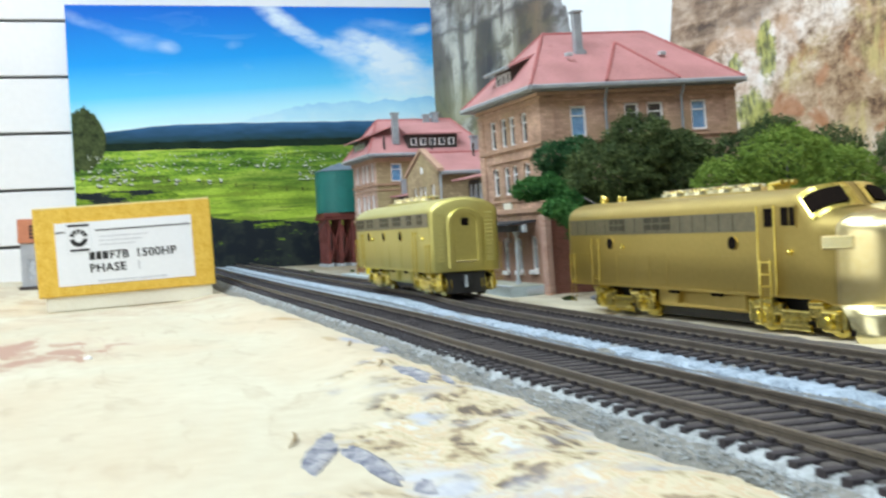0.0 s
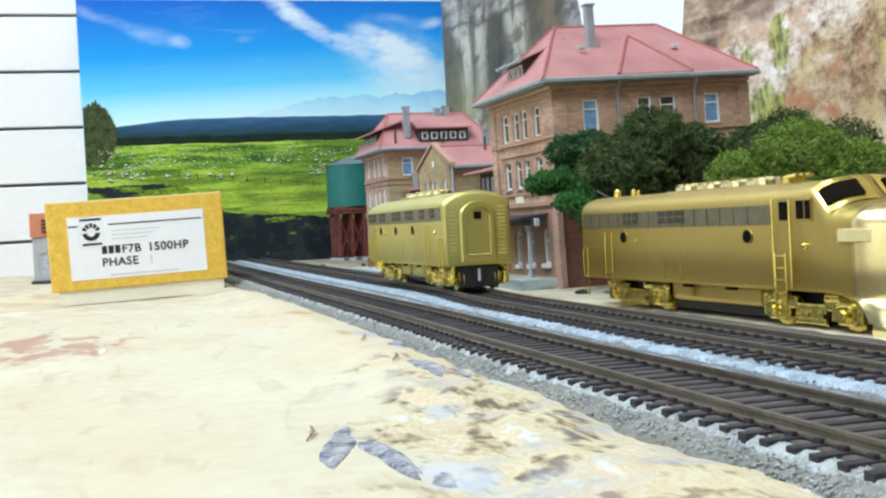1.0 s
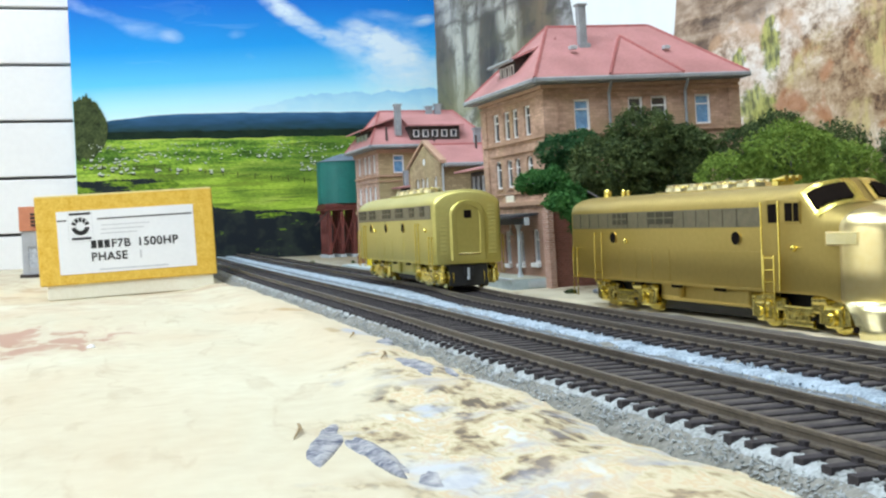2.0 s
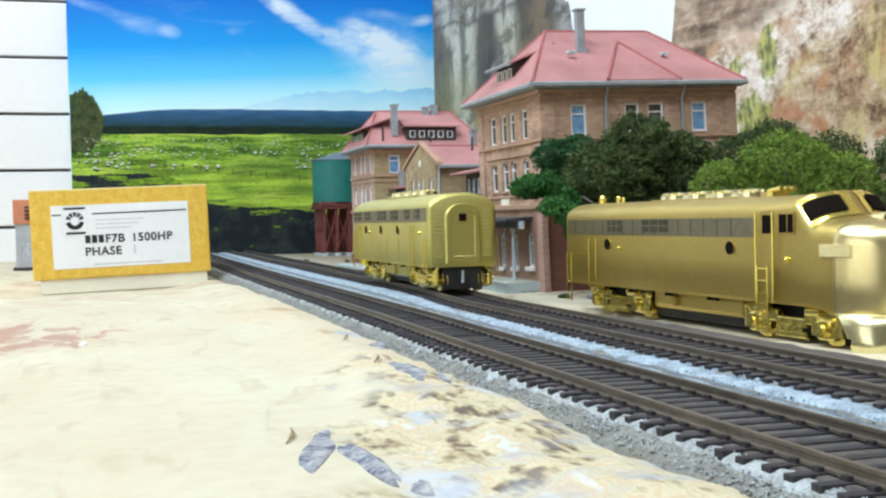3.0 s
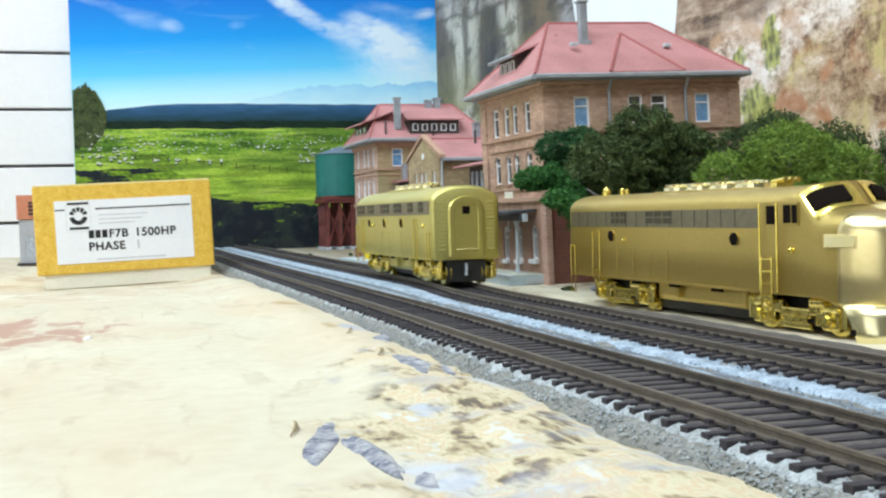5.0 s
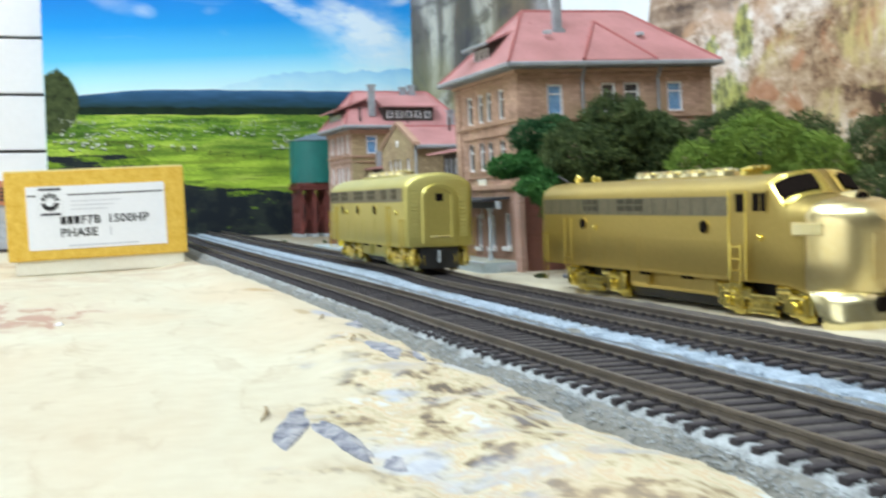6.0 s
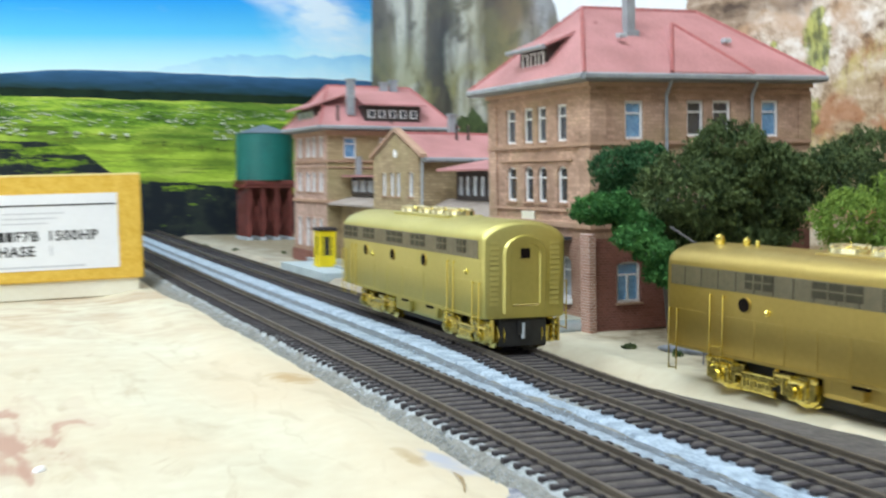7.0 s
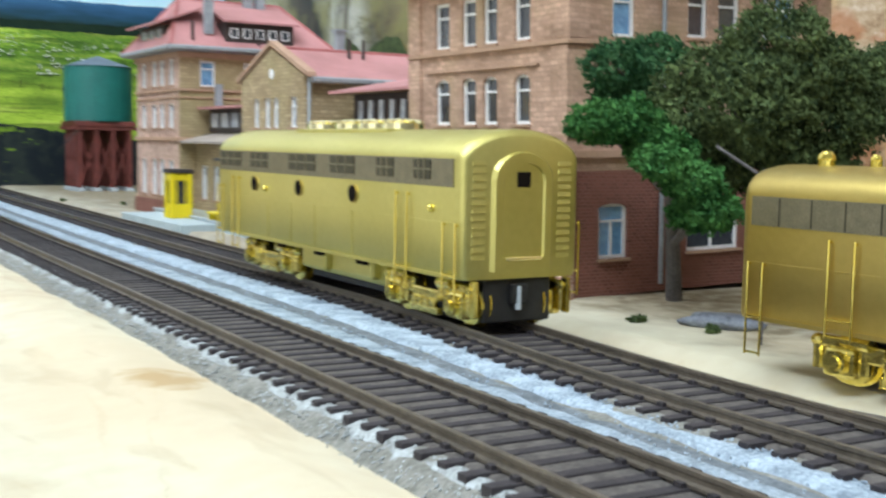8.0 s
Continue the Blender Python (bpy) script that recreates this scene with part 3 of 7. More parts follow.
def noise_of(nt, scale, stretch=(1, 1, 1), detail=5, distortion=0.0, turn=0.0, rough=0.5):
    tc = nt.nodes.new("ShaderNodeTexCoord")
    mp = nt.nodes.new("ShaderNodeMapping")
    mp.inputs["Scale"].default_value = stretch
    mp.inputs["Rotation"].default_value = (0, turn, 0)
    nt.links.new(tc.outputs["Object"], mp.inputs["Vector"])
    n = nt.nodes.new("ShaderNodeTexNoise")
    n.inputs["Scale"].default_value, n.inputs["Detail"].default_value, n.inputs["Distortion"].default_value = scale, detail, distortion
    n.inputs["Roughness"].default_value = rough
    nt.links.new(mp.outputs["Vector"], n.inputs["Vector"])
    return n.outputs["Fac"]


def print_mat(name, paint, rough=0.45):
    m = bpy.data.materials.new(name)
    m.use_nodes = True
    nt = m.node_tree
    b = nt.nodes["Principled BSDF"]
    b.inputs["Roughness"].default_value = rough
    b.inputs["Specular IOR Level"].default_value = 0.25
    tc = nt.nodes.new("ShaderNodeTexCoord")
    sep = nt.nodes.new("ShaderNodeSeparateXYZ")
    nt.links.new(tc.outputs["Object"], sep.inputs[0])
    nt.links.new(paint(nt, sep.outputs["X"], sep.outputs["Y"], sep.outputs["Z"]), b.inputs["Base Color"])
    M[name] = m


CLOUDS = [(0.280, 0.355, 0.075, 0.020, -34, 0.85), (0.330, 0.325, 0.070, 0.022, -28, 0.55), (0.402, 0.323, 0.065, 0.022, -18, 0.60), (0.425, 0.304, 0.090, 0.030, -14, 0.45),
          (0.455, 0.272, 0.150, 0.080, -26, 0.55), (0.487, 0.345, 0.026, 0.012, 14, 0.45), (0.440, 0.350, 0.080, 0.014, -8, 0.14),
          (0.080, 0.327, 0.060, 0.022, -12, 0.15), (0.116, 0.319, 0.024, 0.014, -10, 0.27), (0.010, 0.352, 0.080, 0.016, -20, 0.16), (0.205, 0.322, 0.024, 0.012, 8, 0.12)]


def sky_paint(nt, x, y, z):
    h = calc(nt, "DIVIDE", calc(nt, "SUBTRACT", z, 0.19), 0.19)
    h = calc(nt, "ADD", h, calc(nt, "MULTIPLY", calc(nt, "SUBTRACT", x, 0.2), -0.28))
    sky = ramp_of(nt, h, [(0.05, (0.78, 0.95, 0.99)), (0.20, (0.48, 0.86, 0.98)), (0.36, (0.13, 0.60, 0.95)), (0.6, (0.014, 0.34, 0.84)), (1.0, (0.003, 0.14, 0.62))])
    # soft clouds: one broad slanting bank, a hazy tail and a few wisps
    total = None
    for cx, cz, rx, rz, turn, w in CLOUDS:
        c, n = math.cos(radians(turn)), math.sin(radians(turn))
        dx, dz = calc(nt, "SUBTRACT", x, cx), calc(nt, "SUBTRACT", z, cz)
        u = calc(nt, "ADD", calc(nt, "MULTIPLY", dx, c / rx), calc(nt, "MULTIPLY", dz, n / rx))
        v = calc(nt, "ADD", calc(nt, "MULTIPLY", dx, -n / rz), calc(nt, "MULTIPLY", dz, c / rz))
        g = calc(nt, "MAXIMUM", calc(nt, "SUBTRACT", 1.0, calc(nt, "ADD", calc(nt, "MULTIPLY", u, u), calc(nt, "MULTIPLY", v, v))), 0.0)
        g = calc(nt, "MULTIPLY", calc(nt, "MULTIPLY", g, g), w)
        total = g if total is None else calc(nt, "ADD", total, g)
    wisp = calc(nt, "ADD", calc(nt, "MULTIPLY", noise_of(nt, 13, (1, 1, 2.0), 7, 0.6, 0.40), 0.72), calc(nt, "MULTIPLY", noise_of(nt, 50, (1, 1, 2.4), 8, 0.6, 0.36), 0.28))
    body = calc(nt, "MULTIPLY", total, calc(nt, "MAXIMUM", calc(nt, "MULTIPLY", calc(nt, "SUBTRACT", wisp, 0.33), 4.8), 0.0))
    veil = ramp_of(nt, noise_of(nt, 11, (1, 1, 3.5), 7, 0.8, 0.15), [(0.62, (0, 0, 0)), (0.90, (0.22, 0.22, 0.22))])
    sky = blend(nt, veil, sky, (0.60, 0.82, 0.95))
    return blend(nt, ramp_of(nt, body, [(0.04, (0, 0, 0)), (0.40, (0.45, 0.45, 0.45)), (0.95, (0.88, 0.88, 0.88))]), sky, (0.80, 0.90, 0.96))


def field_paint(nt, x, y, z):
    n = calc(nt, "ADD", calc(nt, "MULTIPLY", noise_of(nt, 13, (1, 1, 8), 9, 0.4), 0.62), calc(nt, "MULTIPLY", noise_of(nt, 170, (1, 1, 3.5), 5), 0.38))
    g = ramp_of(nt, n, [(0.36, (0.02, 0.05, 0.008)), (0.43, (0.07, 0.17, 0.014)), (0.485, (0.19, 0.37, 0.035)), (0.55, (0.38, 0.56, 0.06)), (0.64, (0.60, 0.72, 0.15))])
    g = blend(nt, ramp_of(nt, z, [(0.105, (0.42, 0.42, 0.42)), (0.146, (0, 0, 0))]), g, (0.50, 0.66, 0.07))
    roll = ramp_of(nt, noise_of(nt, 7, (1, 1, 4.5), 5, 0.5, 0.10), [(0.40, (0.55, 0.55, 0.55)), (0.54, (0, 0, 0))])
    g = blend(nt, roll, g, (0.045, 0.115, 0.018))
    # hedges and hollows in the distance
    h = ramp_of(nt, noise_of(nt, 9, (1, 1, 16), 7, 0.3), [(0.56, (0, 0, 0)), (0.64, (0.62, 0.62, 0.62))])
    return blend(nt, h, g, (0.04, 0.09, 0.015))


def shade_paint(nt, x, y, z):
    n = calc(nt, "ADD", calc(nt, "MULTIPLY", noise_of(nt, 16, (1, 1, 6), 9, 0.5), 0.75), calc(nt, "MULTIPLY", noise_of(nt, 120, (1, 1, 2), 4), 0.25))
    n = calc(nt, "ADD", n, calc(nt, "MULTIPLY", calc(nt, "SUBTRACT", z, 0.062), 1.2))
    low = ramp_of(nt, noise_of(nt, 60, (1, 1, 1), 6), [(0.45, (0.010, 0.015, 0.021)), (0.62, (0.024, 0.034, 0.030))])
    lit = ramp_of(nt, noise_of(nt, 180, (1, 1, 2), 4), [(0.40, (0.09, 0.18, 0.012)), (0.60, (0.24, 0.38, 0.03))])
    return blend(nt, ramp_of(nt, n, [(0.555, (0, 0, 0)), (0.61, (1, 1, 1))]), low, lit)


def cracks_of(nt, scale, stretch, wobble, width):
    """Dark fissures between rounded rock lobes."""
    tc = nt.nodes.new("ShaderNodeTexCoord")
    mp = nt.nodes.new("ShaderNodeMapping")
    mp.inputs["Scale"].default_value = stretch
    nt.links.new(tc.outputs["Object"], mp.inputs["Vector"])
    wv = nt.nodes.new("ShaderNodeTexNoise")
    wv.inputs["Scale"].default_value, wv.inputs["Detail"].default_value = scale * 1.4, 6
    nt.links.new(mp.outputs["Vector"], wv.inputs["Vector"])
    off = nt.nodes.new("ShaderNodeVectorMath")
    off.operation = "SCALE"
    off.inputs["Scale"].default_value = wobble
    nt.links.new(wv.outputs["Color"], off.inputs[0])
    add = nt.nodes.new("ShaderNodeVectorMath")
    nt.links.new(mp.outputs["Vector"], add.inputs[0])
    nt.links.new(off.outputs["Vector"], add.inputs[1])
    vo = nt.nodes.new("ShaderNodeTexVoronoi")
    vo.feature = "DISTANCE_TO_EDGE"
    vo.inputs["Scale"].default_value = scale
    nt.links.new(add.outputs["Vector"], vo.inputs["Vector"])
    part_ = ramp_of(nt, vo.outputs["Distance"], [(0.0, (0.9, 0.9, 0.9)), (width, (0, 0, 0))])
    return calc(nt, "MULTIPLY", part_, ramp_of(nt, noise_of(nt, scale * 0.8, (1, 1, 1), 4), [(0.42, (0, 0, 0)), (0.56, (1, 1, 1))]))


def mountain_paint(nt, x, y, z):
    n = calc(nt, "ADD", z, calc(nt, "MULTIPLY", calc(nt, "SUBTRACT", noise_of(nt, 45, (1, 1, 1.5), 7, 0.4), 0.5), 0.022))
    return ramp_of(nt, calc(nt, "MULTIPLY", n, 2.0), [(0.41, (0.66, 0.88, 0.97)), (0.45, (0.44, 0.77, 0.94)), (0.50, (0.25, 0.58, 0.87))])


def hill_paint(nt, x, y, z):
    n = calc(nt, "ADD", z, calc(nt, "MULTIPLY", calc(nt, "SUBTRACT", noise_of(nt, 30, (1, 1, 5), 8, 0.4), 0.5), 0.020))
    return ramp_of(nt, calc(nt, "MULTIPLY", calc(nt, "SUBTRACT", n, 0.18), 25.0), [(0.10, (0.012, 0.042, 0.045)), (0.35, (0.018, 0.070, 0.125)), (0.58, (0.030, 0.105, 0.215)), (0.78, (0.055, 0.155, 0.30))])


def pillar_paint(nt, x, y, z):
    # upright lobes of pale stone with brown clefts between them
    wob = calc(nt, "MULTIPLY", calc(nt, "SUBTRACT", noise_of(nt, 13, (1, 0.5, 0.8), 8, 0.8, 0.0, 0.6), 0.5), 0.12)
    lean = calc(nt, "MULTIPLY", calc(nt, "SUBTRACT", z, 0.24), -0.15)
    u = calc(nt, "DIVIDE", calc(nt, "SUBTRACT", calc(nt, "ADD", calc(nt, "ADD", y, wob), lean), 1.04), 0.53)
    col = ramp_of(nt, u, [(0.02, (0.20, 0.20, 0.20)), (0.13, (0.33, 0.335, 0.34)), (0.20, (0.19, 0.135, 0.08)), (0.33, (0.07, 0.05, 0.03)), (0.40, (0.50, 0.49, 0.42)), (0.47, (0.42, 0.42, 0.36)), (0.52, (0.04, 0.032, 0.026)), (0.61, (0.10, 0.077, 0.052)), (0.66, (0.44, 0.44, 0.36)), (0.83, (0.55, 0.55, 0.48)), (0.88, (0.16, 0.135, 0.105)), (0.98, (0.10, 0.082, 0.06))])
    # a slanting grey ledge across the upper part
    ledge = calc(nt, "ADD", calc(nt, "SUBTRACT", z, 0.300), calc(nt, "ADD", calc(nt, "MULTIPLY", calc(nt, "SUBTRACT", y, 1.40), -0.06), calc(nt, "MULTIPLY", wob, 0.35)))
    grey = ramp_of(nt, noise_of(nt, 34, (1, 0.4, 1.2), 9, 0.5, 0.0, 0.65), [(0.38, (0.09, 0.085, 0.075)), (0.50, (0.30, 0.295, 0.275)), (0.62, (0.48, 0.475, 0.44))])
    col = blend(nt, ramp_of(nt, calc(nt, "ADD", ledge, 0.5), [(0.498, (0, 0, 0)), (0.506, (0.85, 0.85, 0.85))]), col, grey)
    col = blend(nt, ramp_of(nt, calc(nt, "ABSOLUTE", ledge), [(0.0, (0.75, 0.75, 0.75)), (0.005, (0, 0, 0))]), col, (0.05, 0.042, 0.032))
    # fine upright grain, broken hollows, moss near the foot
    grain = ramp_of(nt, noise_of(nt, 95, (1, 0.40, 0.14), 7, 0.4, 0.0, 0.62), [(0.38, (0.85, 0.85, 0.85)), (0.52, (0, 0, 0))])
    col = blend(nt, grain, col, (0.10, 0.085, 0.06))
    pit = ramp_of(nt, noise_of(nt, 40, (1, 0.38, 0.8), 9, 0.3, 0.0, 0.7), [(0.39, (0.80, 0.80, 0.80)), (0.48, (0, 0, 0))])
    col = blend(nt, pit, col, (0.055, 0.045, 0.032))
    moss = calc(nt, "MULTIPLY", ramp_of(nt, noise_of(nt, 22, (1, 0.4, 0.8), 8, 0.6), [(0.47, (0, 0, 0)), (0.60, (0.75, 0.75, 0.75))]), ramp_of(nt, z, [(0.16, (1, 1, 1)), (0.27, (0.15, 0.15, 0.15))]))
    return blend(nt, moss, col, (0.27, 0.25, 0.09))


def cliff_paint(nt, x, y, z):
    wide = noise_of(nt, 22, (1, 0.65, 1.0), 9, 0.5, 0.0, 0.62)
    fine = noise_of(nt, 85, (1, 0.65, 1.0), 9, 0.3, 0.0, 0.72)
    speck = noise_of(nt, 230, (1, 0.65, 1.0), 6, 0.1, 0.0, 0.7)
    t = calc(nt, "ADD", calc(nt, "MULTIPLY", wide, 0.42), calc(nt, "ADD", calc(nt, "MULTIPLY", fine, 0.38), calc(nt, "MULTIPLY", speck, 0.20)))
    rag = calc(nt, "SUBTRACT", calc(nt, "ADD", calc(nt, "MULTIPLY", wide, 0.7), calc(nt, "MULTIPLY", fine, 0.3)), 0.5)
    # bare cream face
    rock = ramp_of(nt, t, [(0.42, (0.17, 0.11, 0.075)), (0.455, (0.40, 0.29, 0.21)), (0.49, (0.64, 0.53, 0.42)), (0.53, (0.82, 0.74, 0.65)), (0.59, (0.92, 0.88, 0.83))])
    rock = blend(nt, calc(nt, "MULTIPLY", cracks_of(nt, 20, (1, 0.6, 1.0), 0.34, 0.05), 0.6), rock, (0.28, 0.19, 0.13))
    rust = ramp_of(nt, noise_of(nt, 34, (1, 0.6, 1.2), 8, 0.6), [(0.52, (0, 0, 0)), (0.63, (0.75, 0.75, 0.75))])
    rock = blend(nt, rust, rock, (0.55, 0.345, 0.20))
    # layered brown flank towards the sky
    flank = calc(nt, "ADD", calc(nt, "SUBTRACT", z, 0.190), calc(nt, "MULTIPLY", calc(nt, "MAXIMUM", calc(nt, "SUBTRACT", y, 0.775), 0.0), 0.55))
    flank = calc(nt, "SUBTRACT", flank, calc(nt, "MULTIPLY", calc(nt, "MAXIMUM", calc(nt, "SUBTRACT", 0.72, y), 0.0), 0.30))
    flank = calc(nt, "ADD", calc(nt, "ADD", flank, calc(nt, "MULTIPLY", rag, 0.085)), 0.5)
    bands = calc(nt, "ADD", calc(nt, "MULTIPLY", noise_of(nt, 42, (1, 0.35, 2.4), 8, 0.5, 0.0, 0.62), 0.6), calc(nt, "MULTIPLY", fine, 0.4))
    brown = ramp_of(nt, bands, [(0.40, (0.075, 0.048, 0.032)), (0.47, (0.20, 0.135, 0.088)), (0.53, (0.33, 0.235, 0.16)), (0.60, (0.50, 0.39, 0.29))])
    rock = blend(nt, ramp_of(nt, flank, [(0.495, (0, 0, 0)), (0.505, (0.92, 0.92, 0.92))]), rock, brown)
    # tan scree with straw and rust below a slanting line
    scree = calc(nt, "ADD", calc(nt, "SUBTRACT", z, 0.156), calc(nt, "MULTIPLY", calc(nt, "SUBTRACT", y, 0.66), 0.16))
    scree = calc(nt, "ADD", scree, calc(nt, "MULTIPLY", calc(nt, "MAXIMUM", calc(nt, "SUBTRACT", y, 0.70), 0.0), 0.45))
    scree = calc(nt, "ADD", calc(nt, "ADD", scree, calc(nt, "MULTIPLY", rag, 0.11)), 0.5)
    tan_ = ramp_of(nt, t, [(0.42, (0.07, 0.04, 0.025)), (0.46, (0.25, 0.15, 0.08)), (0.50, (0.44, 0.30, 0.17)), (0.545, (0.56, 0.42, 0.26)), (0.60, (0.80, 0.70, 0.56))])
    tan_ = blend(nt, ramp_of(nt, noise_of(nt, 46, (1, 0.6, 0.9), 8, 0.5), [(0.54, (0, 0, 0)), (0.63, (0.8, 0.8, 0.8))]), tan_, blend(nt, speck, (0.28, 0.09, 0.035), (0.66, 0.30, 0.12)))
    straw = calc(nt, "MULTIPLY", ramp_of(nt, noise_of(nt, 26, (1, 0.6, 1.0), 6, 0.5), [(0.50, (0, 0, 0)), (0.60, (0.8, 0.8, 0.8))]), ramp_of(nt, noise_of(nt, 260, (1, 0.8, 0.22), 4), [(0.42, (0.2, 0.2, 0.2)), (0.58, (1, 1, 1))]))
    tan_ = blend(nt, straw, tan_, (0.66, 0.56, 0.22))
    rock = blend(nt, ramp_of(nt, scree, [(0.49, (0.92, 0.92, 0.92)), (0.51, (0, 0, 0))]), rock, tan_)
    # lime green tufts
    leaf = blend(nt, ramp_of(nt, noise_of(nt, 240, (1, 0.8, 0.45), 4), [(0.40, (0, 0, 0)), (0.60, (1, 1, 1))]), (0.10, 0.13, 0.03), (0.50, 0.52, 0.13))
    for cy, cz, ry, rz in ((0.7280, 0.1580, 0.013, 0.024), (0.7710, 0.1550, 0.010, 0.010), (0.7480, 0.1180, 0.028, 0.018)):
        dy, dz = calc(nt, "DIVIDE", calc(nt, "SUBTRACT", y, cy), ry), calc(nt, "DIVIDE", calc(nt, "SUBTRACT", z, cz), rz)
        d = calc(nt, "ADD", calc(nt, "ADD", calc(nt, "MULTIPLY", dy, dy), calc(nt, "MULTIPLY", dz, dz)), calc(nt, "MULTIPLY", calc(nt, "SUBTRACT", fine, 0.5), 4.0))
        rock = blend(nt, ramp_of(nt, d, [(0.5, (0.88, 0.88, 0.88)), (1.0, (0, 0, 0))]), rock, leaf)
    return rock


print_mat("print_sky", sky_paint)
print_mat("print_field", field_paint)
print_mat("print_shade", shade_paint)
print_mat("print_mountain", mountain_paint)
print_mat("print_hill", hill_paint)
print_mat("print_pillar", pillar_paint)
print_mat("print_cliff", cliff_paint)
M["print_trees"] = mat("dark_tree_line_print", (0.006, 0.016, 0.012), (0.016, 0.036, 0.020), 0.45, scale=40, fine=500, spec=0.15)
M["print_bush"] = mat("dark_bush_print", (0.10, 0.13, 0.045), (0.016, 0.028, 0.012), 0.45, scale=110, fine=600, spec=0.15)
M["print_pale_sky"] = mat("pale_haze_print", (0.80, 0.88, 0.92), (0.86, 0.91, 0.93), 0.45, scale=4, fine=30, spec=0.15)
M["print_fleck"] = mat("pale_fleck_print", (0.78, 0.82, 0.72), (0.52, 0.58, 0.46), 0.45, scale=90, fine=700, spec=0.15)
M["print_post"] = mat("brown_post_print", (0.05, 0.04, 0.02), None, 0.45, spec=0.15)


def strip(across, along0, along1, n, low, high, depth, axis):
    """A flat printed shape between two height functions, standing at one depth."""
    bm = bmesh.new()
    prev = None
    for i in range(n + 1):
        s = along0 + (along1 - along0) * i / n
        a, b = low(s), high(s)
        pts = [(s, depth, a), (s, depth, b)] if axis == "x" else [(depth, s, a), (depth, s, b)]
        now = [bm.verts.new(p) for p in pts]
        if prev:
            bm.faces.new((prev[0], now[0], now[1], prev[1]))
        prev = now
    return bm


def fbm(s, f, seed):
    return sum(noise.noise((s * f * 2 ** k, seed, k * 7.3)) / 2 ** k for k in range(5))


PY = 1.6600
pasture = structure("backdrop_pasture", bx(-0.0225, 0.62, PY, PY + 0.003, -0.004, 0.3775), "print_sky", "printed backdrop sheet of blue sky over green pasture")
L = lambda k: PY - 0.0004 * k
part("printed_mountains", strip(0, 0.17, 0.62, 420, lambda s: 0.19, lambda s: 0.203 + 0.031 * min(1, max(0, (s - 0.17) / 0.135)) + 0.038 * max(0, s - 0.305) + 0.0052 * min(1, max(0, (s - 0.19) / 0.1)) * (fbm(s, 26, 3.0) + 0.8 * abs(fbm(s, 60, 4.0))), L(1), "x"), "print_mountain", pasture)
part("printed_hill", strip(0, -0.0215, 0.62, 90, lambda s: 0.180, lambda s: 0.1925 + 0.0168 * min(1.0, max(0.0, (s + 0.005) / 0.12)) ** 0.55 - 0.004 * max(0, (s - 0.3)) + 0.0012 * fbm(s, 22, 5.0), L(2), "x"), "print_hill", pasture)
part("printed_tree_line", strip(0, -0.0215, 0.62, 160, lambda s: 0.165, lambda s: 0.1846 + 0.0016 * fbm(s, 60, 9.0), L(3), "x"), "print_trees", pasture)
part("printed_field", strip(0, -0.0215, 0.62, 160, lambda s: 0.03, lambda s: 0.1742 + 0.0018 * fbm(s, 30, 1.5), L(4), "x"), "print_field", pasture)
part("printed_shade", strip(0, -0.0215, 0.62, 200, lambda s: -0.003, lambda s: 0.1185 - 0.70 * max(0, min(s, 0.165) - 0.105) - 0.10 * max(0, s - 0.16) + 0.003 * fbm(s, 14, 4.4) + 0.0016 * fbm(s, 160, 2.4), L(5), "x"), "print_shade", pasture)
part("printed_bush", strip(0, -0.0215, 0.0225, 160, lambda s: 0.189 - 0.042 * max(0, 1 - max(0, s + 0.006) ** 2 / 0.00083) ** 0.6 + 0.006 * fbm(s, 140, 2.2), lambda s: 0.189 + 0.045 * max(0, 1 - (s + 0.0075) ** 2 / 0.00091) ** 0.62 + 0.0052 * fbm(s, 110, 8.0) + 0.0042 * fbm(s, 420, 3.0), L(6), "x"), "print_bush", pasture)
bm = bmesh.new()
for i in range(15):
    s = -0.012 + 0.0235 * i + 0.004 * noise.noise((i * 3.7, 0, 0))
    z = 0.1335 - 0.105 * max(0, s - 0.06)
    box(bm, s, s + 0.0011, L(7), L(6.5), z - 0.002, z + 0.0062)
for i in range(16):
    s = -0.012 + 0.022 * i
    z = [0.1365 - 0.105 * max(0, v - 0.06) for v in (s, s + 0.022)]
    vs = [bm.verts.new(v) for v in ((s, L(6.8), z[0]), (s + 0.022, L(6.8), z[1]), (s + 0.022, L(6.8), z[1] + 0.0004), (s, L(6.8), z[0] + 0.0004))]
    bm.faces.new(vs)
part("printed_fence", bm, "print_post", pasture)


def flecks(name, material, n, seed, drop, depth):
    """Plain pale specks scattered in drifts over the print, smaller towards the horizon."""
    r = np.random.RandomState(seed)
    bm = bmesh.new()
    made = 0
    while made < n:
        x, v = r.uniform(-0.012, 0.42), r.uniform(0, 1)
        if noise.noise((x * 17, v * 4.5, 4.0)) < r.uniform(-0.30, 0.30):
            continue
        z, w = 0.1685 - 0.043 * v ** 1.25, (0.0009 + 0.0018 * v) * r.uniform(0.5, 1.2)
        bm.faces.new([bm.verts.new((x + w * math.cos(k * 1.047) * r.uniform(0.8, 1.2), depth, z - drop * w + w * 0.52 * math.sin(k * 1.047) * r.uniform(0.7, 1.2))) for k in range(6)])
        made += 1
    return part(name, bm, material, pasture)


flecks("printed_fleck_shade", "print_trees", 330, 11, 0.75, L(6.2))
flecks("printed_flecks", "print_fleck", 330, 11, 0.0, L(6.4))

